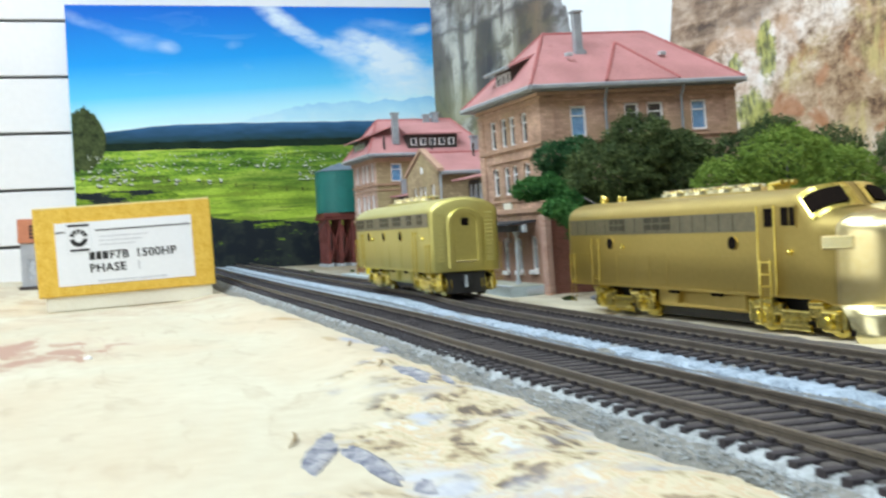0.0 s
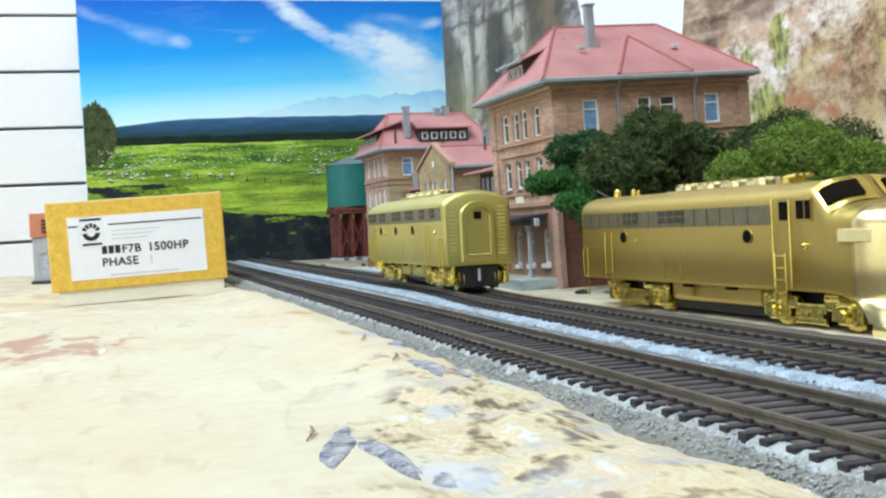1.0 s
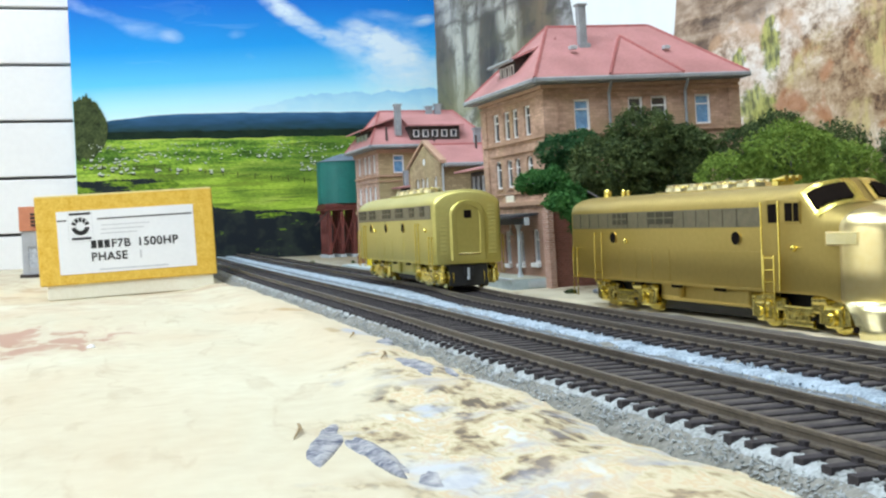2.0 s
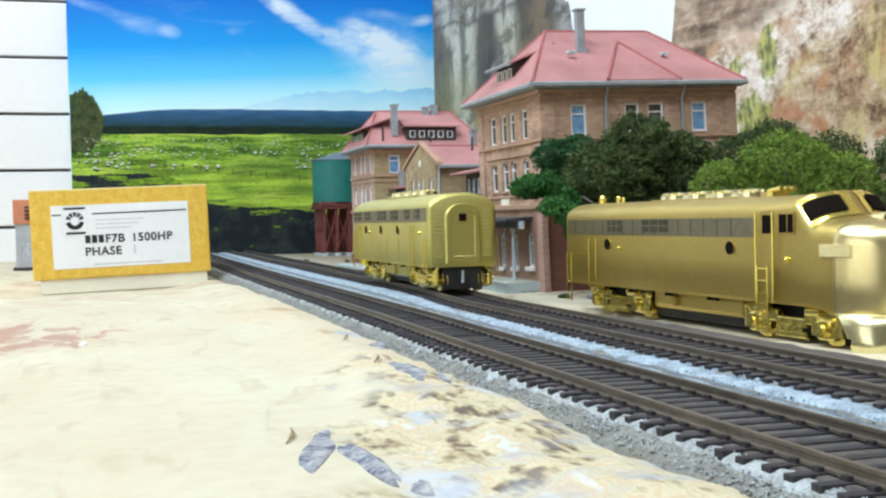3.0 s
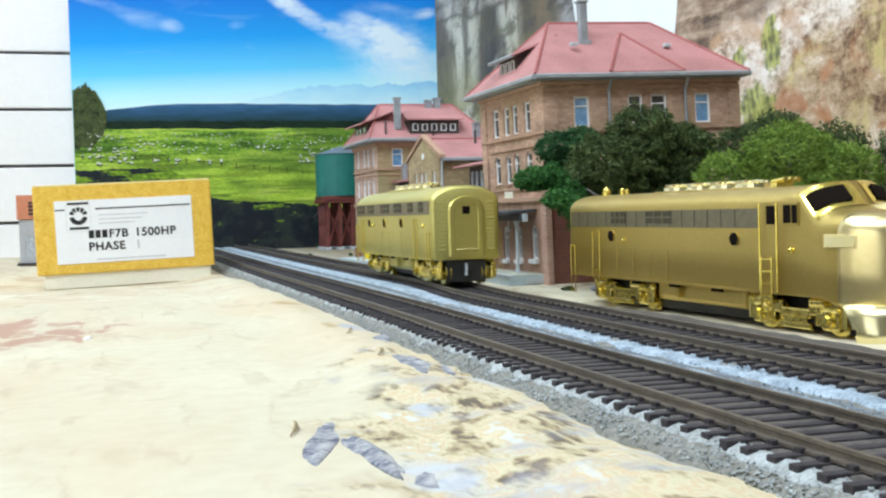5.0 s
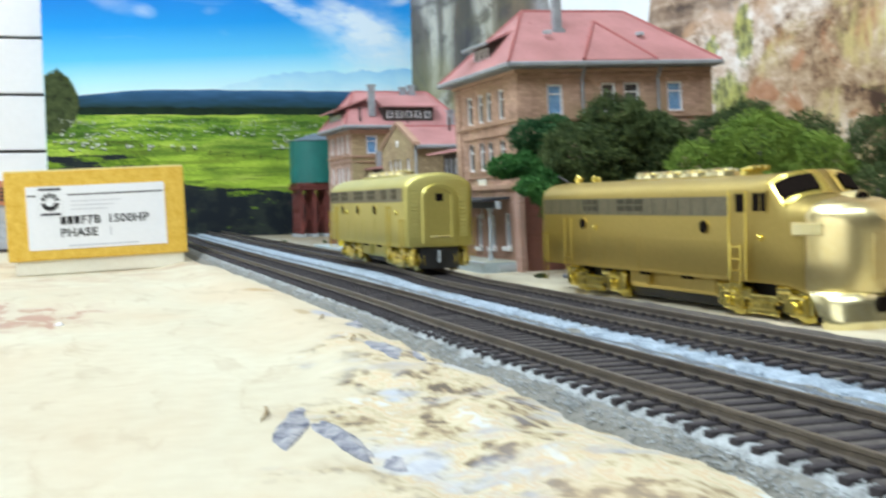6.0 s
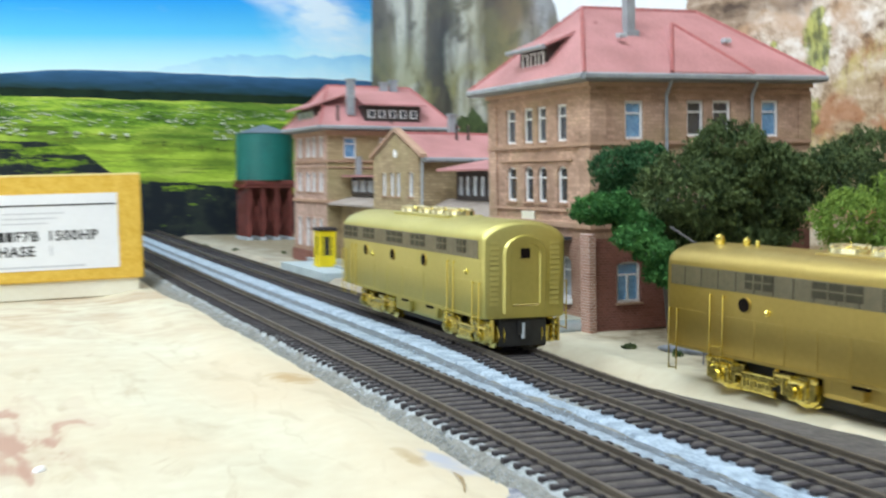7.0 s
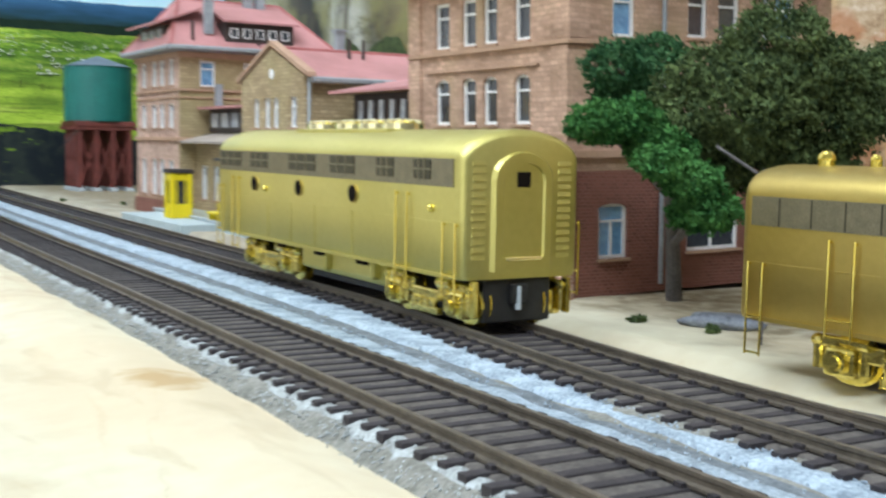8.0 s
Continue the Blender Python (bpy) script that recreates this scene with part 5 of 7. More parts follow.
for i in range(5):
    x = 0.3015 + i * 0.0096
    bm = bmesh.new()
    for q in ((x, x + 0.0007), (x + 0.0049, x + 0.0056)):
        box(bm, q[0], q[1], 1.0808, 1.0819, 0.1260, 0.1328)
    for q in ((0.1260, 0.1266), (0.1322, 0.1328)):
        box(bm, x + 0.0007, x + 0.0049, 1.0808, 1.0819, q[0], q[1])
    w = part("dormer_window", shift(bm, ROOT), "white_frame", dm)
    part("pane", shift(bx(x + 0.0007, x + 0.0049, 1.0812, 1.0822, 0.1266, 0.1322), ROOT), "pane", w)
dm = sp("dormer", bx(0.2625, 0.2900, 1.105, 1.165, 0.1205, 0.1345), "timber_dark", label="dark timber dormer with small windows")
part("dormer_roof", shift(polys([(0.2540, 1.098, 0.1340), (0.2540, 1.172, 0.1340), (0.2900, 1.172, 0.1470), (0.2900, 1.098, 0.1470), (0.2540, 1.098, 0.1354), (0.2540, 1.172, 0.1354), (0.2900, 1.172, 0.1484), (0.2900, 1.098, 0.1484)], [(0, 1, 2, 3), (4, 5, 6, 7), (0, 1, 5, 4), (1, 2, 6, 5), (2, 3, 7, 6), (3, 0, 4, 7)]), ROOT), "roof_red", dm)
for i in range(3):
    part("dormer_window", shift(bx(0.2612, 0.2624, 1.112 + i * 0.017, 1.122 + i * 0.017, 0.1250, 0.1320), ROOT), "pane_pale", dm)

# gabled cross wing
GX, GY0, GY1, GE, GA = 0.2620, 0.8660, 0.9560, 0.0890, 0.1055
gm = (GY0 + GY1) / 2
gh = [(GY1 - 0.9377, GY1 - 0.9295, 0.0618, 0.0783), (GY1 - 0.9215, GY1 - 0.9130, 0.0618, 0.0783), (GY1 - 0.9090, GY1 - 0.9010, 0.0618, 0.0783), (GY1 - 0.8850, GY1 - 0.8760, 0.0618, 0.0783)]
sp("gable_wall", wall_with((GX, GY1), (0, -1), GY1 - GY0, 0, GE, gh), "brick_tan", label="ochre stone gable wall with tall windows")
for h in gh:
    window_in((GX, GY1), (0, -1), h, 0.0022, "pane_pale")
sp("gable_top", polys([(GX, GY0, GE), (GX, GY1, GE), (GX, gm, GA), (GX + 0.004, GY0, GE), (GX + 0.004, GY1, GE), (GX + 0.004, gm, GA)], [(0, 1, 2), (3, 4, 5), (0, 2, 5, 3), (1, 2, 5, 4)]), "brick_tan")
sp("round_window", rd((GX - 0.0006, gm - 0.001, 0.0915), (GX + 0.001, gm - 0.001, 0.0915), 0.0028, 14), "white_frame", label="small round white window")
sp("side_wall", wall_with((GX, GY0), (1, 0), 0.13, 0, GE, []), "brick_tan", label="plain ochre stained side wall")
sp("side_wall", wall_with((GX + 0.13, GY1), (-1, 0), 0.13, 0, GE, []), "brick_tan")
ov = 0.005
wr = sp("wing_roof", polys([(GX + 0.001, GY0 - ov, GE - 0.0012), (0.395, GY0 - ov, GE - 0.0012), (0.395, gm, GA + 0.0006), (GX + 0.001, gm, GA + 0.0006), (GX + 0.001, GY1 + ov, GE - 0.0012), (0.395, GY1 + ov, GE - 0.0012)], [(0, 1, 2, 3), (3, 2, 5, 4)]), "roof_red")
ridge_line((GX + 0.001, gm, GA + 0.0008), (0.395, gm, GA + 0.0008), wr)
for s, e in ((GY0, -1), (GY1, 1)):
    a, b = Vector((GX - 0.0012, s + e * 0.006, GE - 0.0008)), Vector((GX - 0.0012, gm, GA + 0.0020))
    v = [(a.x, a.y, a.z), (b.x, b.y, b.z), (b.x, b.y, b.z + 0.0026), (a.x, a.y, a.z + 0.0026)]
    v += [(p[0] + 0.005, p[1], p[2]) for p in v]
    sp("gable_coping", polys(v, [(0, 1, 2, 3), (4, 5, 6, 7), (0, 1, 5, 4), (1, 2, 6, 5), (2, 3, 7, 6), (3, 0, 4, 7)]), "trim_stone")
gutter([(GX + 0.002, GY0 - ov - 0.0006, GE - 0.0022), (0.395, GY0 - ov - 0.0006, GE - 0.0022)])
sp("downpipe", rd((GX + 0.002, GY0 - 0.0016, 0.088), (GX + 0.002, GY0 - 0.0016, 0.044), 0.0008), "post_grey")
for x in (0.2920, 0.3010):
    sp("vent_pipe", rd((x + 0.012, gm - 0.012, 0.100), (x + 0.012, gm - 0.012, 0.1125), 0.0010), "timber_dark")
c1 = sp("chimney", bx(0.3200, 0.3255, 0.948, 0.9535, 0.09, 0.1215, bevel=0.0003), "zinc", label="grey square chimney")
part("chimney_cap", shift(bx(0.3190, 0.3265, 0.947, 0.9545, 0.1215, 0.1230), ROOT), "zinc", c1)

# low range between tower and wing: lean-to roof, dark glazed clerestory
sp("rear_wall", wall_with((0.2920, 0.866), (0, -1), 0.1205, 0, 0.0640, []), "brick_red", label="dark red brick wall behind the platform")
cl = sp("clerestory", bx(0.2800, 0.3300, 0.7460, 0.8440, 0.0605, 0.0790), "timber_dark", label="dark timber clerestory with white glazing bars")
part("clerestory_roof", shift(polys([(0.2690, 0.7455, 0.0790), (0.2690, 0.8520, 0.0790), (0.3300, 0.8520, 0.0905), (0.3300, 0.7455, 0.0905), (0.2690, 0.7455, 0.0803), (0.2690, 0.8520, 0.0803), (0.3300, 0.8520, 0.0918), (0.3300, 0.7455, 0.0918)], [(0, 1, 2, 3), (4, 5, 6, 7), (0, 1, 5, 4), (1, 2, 6, 5), (2, 3, 7, 6), (3, 0, 4, 7)]), ROOT), "roof_red", cl)
for i in range(8):
    y = 0.7540 + i * 0.0112
    part("clerestory_window", shift(bx(0.2789, 0.2799, y, y + 0.0042, 0.0635, 0.0755), ROOT), "pane_pale", cl)
for i in range(4):
    part("clerestory_window", shift(bx(0.2835 + i * 0.011, 0.2885 + i * 0.011, 0.8441, 0.8449, 0.0635, 0.0755), ROOT), "pane_pale", cl)
sp("lean_to_roof", polys([(0.2560, 0.7460, 0.0480), (0.2560, 0.8640, 0.0480), (0.2830, 0.8640, 0.0610), (0.2830, 0.7460, 0.0610), (0.2560, 0.7460, 0.0466), (0.2560, 0.8640, 0.0466), (0.2830, 0.8640, 0.0596), (0.2830, 0.7460, 0.0596)], [(0, 1, 2, 3), (4, 5, 6, 7), (0, 1, 5, 4), (1, 2, 6, 5), (2, 3, 7, 6), (3, 0, 4, 7)]), "roof_grey", label="grey brown lean-to roof")
for i in range(3):
    y = 0.765 + i * 0.030
    sp("door", bx(0.2905, 0.2919, y, y + 0.014, 0.0065, 0.033), "timber_dark", label="dark timber platform door")
# link between wing and far block
sp("rear_wall", wall_with((0.2780, 1.085), (0, -1), 0.129, 0, 0.0560, [(0.010, 0.022, 0.014, 0.037), (0.034, 0.046, 0.014, 0.037), (0.06, 0.072, 0.014, 0.037)]), "brick_tan", label="ochre stone link wall with tall windows")
for a in (0.010, 0.034, 0.06):
    window_in((0.2780, 1.085), (0, -1), (a, a + 0.012, 0.014, 0.037), 0.0022, "pane_pale")
sp("lean_to_roof", polys([(0.2660, 0.9565, 0.0535), (0.2660, 1.0845, 0.0535), (0.2990, 1.0845, 0.0620), (0.2990, 0.9565, 0.0620), (0.2660, 0.9565, 0.0520), (0.2660, 1.0845, 0.0520), (0.2990, 1.0845, 0.0605), (0.2990, 0.9565, 0.0605)], [(0, 1, 2, 3), (4, 5, 6, 7), (0, 1, 5, 4), (1, 2, 6, 5), (2, 3, 7, 6), (3, 0, 4, 7)]), "roof_grey", label="grey brown lean-to roof")
cl = sp("clerestory", bx(0.2860, 0.3200, 0.960, 1.080, 0.0600, 0.0755), "timber_dark", label="dark timber clerestory with pale windows")
part("clerestory_roof", shift(bx(0.2780, 0.3200, 0.9575, 1.083, 0.0755, 0.0770), ROOT), "roof_red", cl)
for i in range(6):
    part("clerestory_window", shift(bx(0.2849, 0.2859, 0.966 + i * 0.019, 0.978 + i * 0.019, 0.0630, 0.0725), ROOT), "pane_pale", cl)
c1 = sp("chimney", bx(0.2875, 0.2920, 1.070, 1.075, 0.0770, 0.0930, bevel=0.0003), "zinc", label="small grey chimney")

# canopy on posts
cn = sp("canopy", polys([(0.2405, 0.6520, 0.0425), (0.2405, 0.9450, 0.0425), (0.2925, 0.9450, 0.0470), (0.2925, 0.6520, 0.0470), (0.2405, 0.6520, 0.0440), (0.2405, 0.9450, 0.0440), (0.2925, 0.9450, 0.0485), (0.2925, 0.6520, 0.0485)], [(0, 1, 2, 3), (4, 5, 6, 7), (0, 1, 5, 4), (1, 2, 6, 5), (2, 3, 7, 6), (3, 0, 4, 7)]), "canopy_dark", label="dark slate platform canopy on grey posts")
part("canopy_beam", shift(bx(0.2480, 0.2500, 0.6480, 0.9450, 0.0385, 0.0424), ROOT), "canopy_dark", cn)
part("beam_end", shift(bx(0.2476, 0.2504, 0.6455, 0.6480, 0.0380, 0.0427, bevel=0.0003), ROOT), "post_grey", cn)
for y in (0.6610, 0.7400, 0.8060, 0.8690, 0.9300):
    bm = rd((0.2490, y, 0.0060), (0.2490, y, 0.0385), 0.0010, 10)
    rod(bm, (0.2490, y, 0.0060), (0.2490, y, 0.0095), 0.0021, 10, 0.0013)
    rod(bm, (0.2490, y, 0.0350), (0.2490, y, 0.0385), 0.0010, 10, 0.0024)
    part("post", shift(bm, ROOT), "post_grey", cn)
for y in (0.700, 0.772, 0.836):
    bm = rd((0.2580, y, 0.0430), (0.2580, y, 0.0350), 0.0003, 6)
    rod(bm, (0.2580, y, 0.0315), (0.2580, y, 0.0350), 0.0020, 10, 0.0006)
    part("hanging_lamp", shift(bm, ROOT), "white_frame", cn)
sn = part("platform_sign", shift(bx(0.2535, 0.2545, 0.7420, 0.7660, 0.0255, 0.0320), ROOT), "sign_red", cn, "red hanging platform sign")
for k in range(3):
    part("sign_bar", shift(bx(0.2531, 0.2534, 0.7450 + k * 0.0065, 0.7495 + k * 0.0065, 0.0278, 0.0296), ROOT), "tray", sn)
sp("red_bench", bx(0.2840, 0.2895, 0.792, 0.818, 0.0062, 0.0120, bevel=0.0008), "sign_red", label="small dark red platform bench")

platform = thing("platform", (0.235, 0.638, 0), "pale blue grey station platform slab with kerb edge", "platform")
bm = polys([(0, 0, -0.003), (0.030, 0, -0.003), (0.055, 0.47, -0.003), (0.020, 0.47, -0.003), (0, 0, 0.0060), (0.030, 0, 0.0060), (0.055, 0.47, 0.0060), (0.020, 0.47, 0.0060)], [(0, 1, 2, 3), (4, 5, 6, 7), (0, 1, 5, 4), (1, 2, 6, 5), (2, 3, 7, 6), (3, 0, 4, 7)])
part("slab", bm, "platform", platform)
part("end_slab", bx(-0.0080, 0.0215, 0.325, 0.452, -0.002, 0.0044, bevel=0.0004), "platform", platform)
part("kerb", polys([(-0.0006, -0.0006, 0.0050), (0.0022, -0.0006, 0.0050), (0.0222, 0.47, 0.0050), (0.0194, 0.47, 0.0050), (-0.0006, -0.0006, 0.0064), (0.0022, -0.0006, 0.0064), (0.0222, 0.47, 0.0064), (0.0194, 0.47, 0.0064)], [(0, 1, 2, 3), (4, 5, 6, 7), (0, 1, 5, 4), (1, 2, 6, 5), (2, 3, 7, 6), (3, 0, 4, 7)]), "post_grey", platform)
part("paving", polys([(0.0024, 0.0004, 0.0058), (0.0296, 0.0004, 0.0058), (0.0546, 0.4696, 0.0058), (0.0224, 0.4696, 0.0058), (0.0024, 0.0004, 0.0063), (0.0296, 0.0004, 0.0063), (0.0546, 0.4696, 0.0063), (0.0224, 0.4696, 0.0063)], [(0, 1, 2, 3), (4, 5, 6, 7), (0, 1, 5, 4), (1, 2, 6, 5), (2, 3, 7, 6), (3, 0, 4, 7)]), "paving", platform, "greenish tan paving")
part("end_panel", bx(0.010, 0.024, -0.0007, 0.0, 0.0012, 0.0045), "post_grey", platform)


# ---- brass diesel units ----
SILL, EAVE, CROWN, HALF = 0.0124, 0.0424, 0.0498, 0.0180
NS = 25


ARCH = [0.72, 0.86]


def section(w, zb, ze, zt):
    """Half-round roofed body section, from one sill over the roof to the other."""
    pts = [(-w + 0.0007, zb), (-w, zb + 0.0012), (-w, zb + (ze - zb) * 0.5)]
    for i in range(NS):
        a = math.pi * i / (NS - 1)
        c, s = math.cos(a), math.sin(a)
        pts.append((-w * math.copysign(abs(c) ** ARCH[0], c), ze + (zt - ze) * abs(s) ** ARCH[1]))
    return pts + [(w, zb + (ze - zb) * 0.5), (w, zb + 0.0012), (w - 0.0007, zb)]


def raked(x, y):
    """The cab front is swept back from the middle to the sides."""
    k = min(max((x - 0.1450) / 0.0100, 0), 1) * min(max((0.1780 - x) / 0.0130, 0), 1)
    return x + 0.0058 * k * (1 - min(abs(y) / HALF, 1) ** 2)


def body_mesh(stations, cab=False):
    bm = bmesh.new()
    rows = [[bm.verts.new((raked(x, y) if cab else x, y, z)) for y, z in section(w, zb, ze, zt)] for x, w, zb, ze, zt in stations]
    for a, b in zip(rows, rows[1:]):
        for i in range(len(a)):
            j = (i + 1) % len(a)
            bm.faces.new((a[i], a[j], b[j], b[i]))
    bm.faces.new(rows[0])
    bm.faces.new(rows[-1][::-1])
    return bm


def on_body(stations, x, s):
    """A point of the body's skin: x along it, s from 0 to 1 over the section."""
    k = 0
    while k < len(stations) - 2 and stations[k + 1][0] < x:
        k += 1
    a, b = stations[k], stations[k + 1]
    t = (x - a[0]) / (b[0] - a[0])
    v = [p + (q - p) * t for p, q in zip(a, b)]
    sec = section(*v[1:])
    f = s * (len(sec) - 1)
    i = min(int(f), len(sec) - 2)
    y = sec[i][0] + (sec[i + 1][0] - sec[i][0]) * (f - i)
    z = sec[i][1] + (sec[i + 1][1] - sec[i][1]) * (f - i)
    return Vector((raked(x, y) if stations[-1][0] > 0.18 else x, y, z))


def skin_patch(stations, x0, x1, s0, s1, lift, n=7, slant=0.0):
    bm = bmesh.new()
    rows = []
    for i in range(n + 1):
        row = []
        for j in range(n + 1):
            t = j / n
            s = s0 + (s1 - s0) * t
            x = x0 + (x1 - x0) * i / n + slant * t
            p = on_body(stations, x, s)
            nn = (on_body(stations, x + 0.0006, s) - p).cross(on_body(stations, x, s + 0.004) - p).normalized()
            if nn.z < 0:
                nn = -nn
            row.append(bm.verts.new(p + nn * lift))
        rows.append(row)
    for i in range(n):
        for j in range(n):
            bm.faces.new((rows[i][j], rows[i][j + 1], rows[i + 1][j + 1], rows[i + 1][j]))
    return bm


def knob(bm, p, r, n=8):
    bmesh.ops.create_uvsphere(bm, u_segments=n, v_segments=6, radius=r, matrix=Matrix.Translation(p))
    return bm


def wheel_mesh():
    bm = rd((0, -0.0012, 0), (0, 0.0012, 0), 0.0056, 22)
    rod(bm, (0, 0.0012, 0), (0, 0.0017, 0), 0.0062, 22)
    rod(bm, (0, -0.0020, 0), (0, -0.0012, 0), 0.0022, 12)
    return bm


def truck(owner, x, long=1.0, deep=1.0, name="truck"):
    tk = part(name, bx(x - 0.0195, x + 0.0195, -0.0076, 0.0076, 0.0016, 0.0118, bevel=0.0008), "black", owner, "four-wheeled truck with polished brass side frames")
    for s in (-1, 1):
        y = s * 0.0135
        bm = bmesh.new()
        # arched equalised frame
        for a0, a1, z0, z1 in ((-0.0215, -0.0105, 0.0085, 0.0112), (-0.0112, -0.0062, 0.0062, 0.0104), (-0.0068, 0.0068, 0.0050, 0.0082), (0.0062, 0.0112, 0.0062, 0.0104), (0.0105, 0.0215, 0.0085, 0.0112)):
            box(bm, x + a0, x + a1, y - 0.0012, y + 0.0012, z0, z1, bevel=0.0006)
        for k in (-1, 1):
            box(bm, x + k * 0.0160 - 0.0036, x + k * 0.0160 + 0.0036, y - 0.0018, y + 0.0018, 0.0020, 0.0088, bevel=0.0009)
            rod(bm, (x + k * 0.0160, y, 0.0056), (x + k * 0.0160, y + s * 0.0034, 0.0056), 0.0026, 14)
            rod(bm, (x + k * 0.0160, y + s * 0.0034, 0.0056), (x + k * 0.0160, y + s * 0.0040, 0.0056), 0.0016, 12)
            for o in (-0.0052, 0.0052):
                rod(bm, (x + k * 0.0160 + o, y + s * 0.0004, 0.0034), (x + k * 0.0160 + o, y + s * 0.0004, 0.0090), 0.0013, 10)
            rod(bm, (x + k * 0.0088, y + s * 0.0018, 0.0105), (x + k * 0.0150, y + s * 0.0018, 0.0108), 0.0015, 10)
            knob(bm, (x + k * 0.0215, y + s * 0.0004, 0.0098), 0.0016)
        box(bm, x - 0.0070, x + 0.0070, y - 0.0004, y + 0.0004 + s * 0.0012, 0.0016, 0.0036, bevel=0.0004)
        for k in range(4):
            rod(bm, (x - 0.0048 + k * 0.0032, y + s * 0.0012, 0.0036), (x - 0.0048 + k * 0.0032, y + s * 0.0012, 0.0056), 0.0012, 9)
        part("side_frame", bm, "brass_truck", tk, "", False)
        for k in (-1, 1):
            w = part("wheel", wheel_mesh(), "brass_bright", tk)
            w.location = (x + k * 0.0160, s * 0.0096, 0.0056)
            w.rotation_euler = (0, 0, 0 if s < 0 else math.pi)
    tk.scale = (long, 1.0, deep)
    tk.location = (x * (1 - long), 0, 0.0112 * (1 - deep))
    return tk


def porthole(owner, x, z, s):
    bm = bmesh.new()
    y = s * (HALF + 0.0001)
    rod(bm, (x, y - s * 0.0004, z), (x, y + s * 0.0004, z), 0.0027, 20)
    rim = part("porthole", bm, "brass", owner)
    part("porthole_opening", rd((x, y, z), (x, y + s * 0.00055, z), 0.0024, 20), "hole", rim)


def fan(owner, x, r=0.0068):
    bm = rd((x, 0, CROWN - 0.0012), (x, 0, CROWN + 0.0018), r, 20, r * 0.94)
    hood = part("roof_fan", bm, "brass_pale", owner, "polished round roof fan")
    for k in range(10):
        a = k * math.pi / 5
        c, s = math.cos(a), math.sin(a)
        part("fan_blade", rd((x + r * 0.18 * c, r * 0.18 * s, CROWN + 0.0024), (x + r * 0.86 * c, r * 0.86 * s, CROWN + 0.0020), 0.0009, 7), "brass_pale", hood)
    part("fan_hub", rd((x, 0, CROWN + 0.0016), (x, 0, CROWN + 0.0032), r * 0.26, 14, r * 0.20), "brass_bright", hood)


def u_rail(owner, x0, x1, z0, z1, s, out=0.0008, r=0.00028, name="handrail"):
    """A pair of uprights joined at the foot."""
    y = s * (HALF + out)
    bm = bmesh.new()
    for x in (x0, x1):
        rod(bm, (x, y, z0), (x, y, z1), r, 6)
        rod(bm, (x, s * HALF, z1 - 0.0006), (x, y, z1 - 0.0006), r, 6)
    rod(bm, (x0, y, z0 + 0.0006), (x1, y, z0 + 0.0006), r, 6)
    rod(bm, (x0, y, max(z0 + 0.0045, SILL + 0.001)), (x1, y, max(z0 + 0.0045, SILL + 0.001)), r, 6)
    return part(name, bm, "brass_bright", owner)


def end_wall(owner, x, d):
    """Louvred end with a raised diaphragm door; it faces along d."""
    bm = bmesh.new()
    n = 9
    outer, inner = [], []
    for i in range(n + 1):
        a = math.pi * i / n
        outer.append((-0.0094 * math.cos(a), 0.0375 + 0.0068 * math.sin(a)))
        inner.append((-0.0064 * math.cos(a), 0.0370 + 0.0044 * math.sin(a)))
    outer = [(-0.0094, 0.0145)] + outer + [(0.0094, 0.0145)]
    inner = [(-0.0064, 0.0178)] + inner + [(0.0064, 0.0178)]
    lo = [bm.verts.new((x, p, q)) for p, q in outer]
    ho = [bm.verts.new((x + d * 0.0011, p * 0.90, q - 0.0004)) for p, q in outer]
    hi = [bm.verts.new((x + d * 0.0011, p, q)) for p, q in inner]
    li = [bm.verts.new((x + d * 0.0005, p * 0.93, q)) for p, q in inner]
    for r0, r1 in ((lo, ho), (ho, hi), (hi, li)):
        for i in range(len(r0)):
            j = (i + 1) % len(r0)
            bm.faces.new((r0[i], r0[j], r1[j], r1[i]))
    bm.faces.new(li)
    frame_ = part("end_door_frame", bm, "brass_olive", owner, "raised arched diaphragm frame")
    part("door_window", bx(*sorted((x + d * 0.0002, x + d * 0.0008)), -0.0019, 0.0019, 0.0353, 0.0391), "hole", frame_)
    # pale plate paints in the bright reflection at the door's foot
    part("step_glint", bx(*sorted((x, x + d * 0.0016)), -0.0055, 0.0055, 0.0170, 0.0180, bevel=0.0003), "brass_pale", frame_)
    for s in (-1, 1):
        for i in range(13):
            z = 0.0172 + i * 0.00195
            bm = polys([(x, s * 0.0108, z), (x, s * 0.0150, z), (x + d * 0.00028, s * 0.0148, z + 0.0001), (x + d * 0.00028, s * 0.0110, z + 0.0001), (x, s * 0.0110, z + 0.0013), (x, s * 0.0148, z + 0.0013)], [(0, 1, 2, 3), (3, 2, 5, 4), (0, 3, 4), (1, 2, 5)])
            part("louvre", bm, "brass_olive", owner)


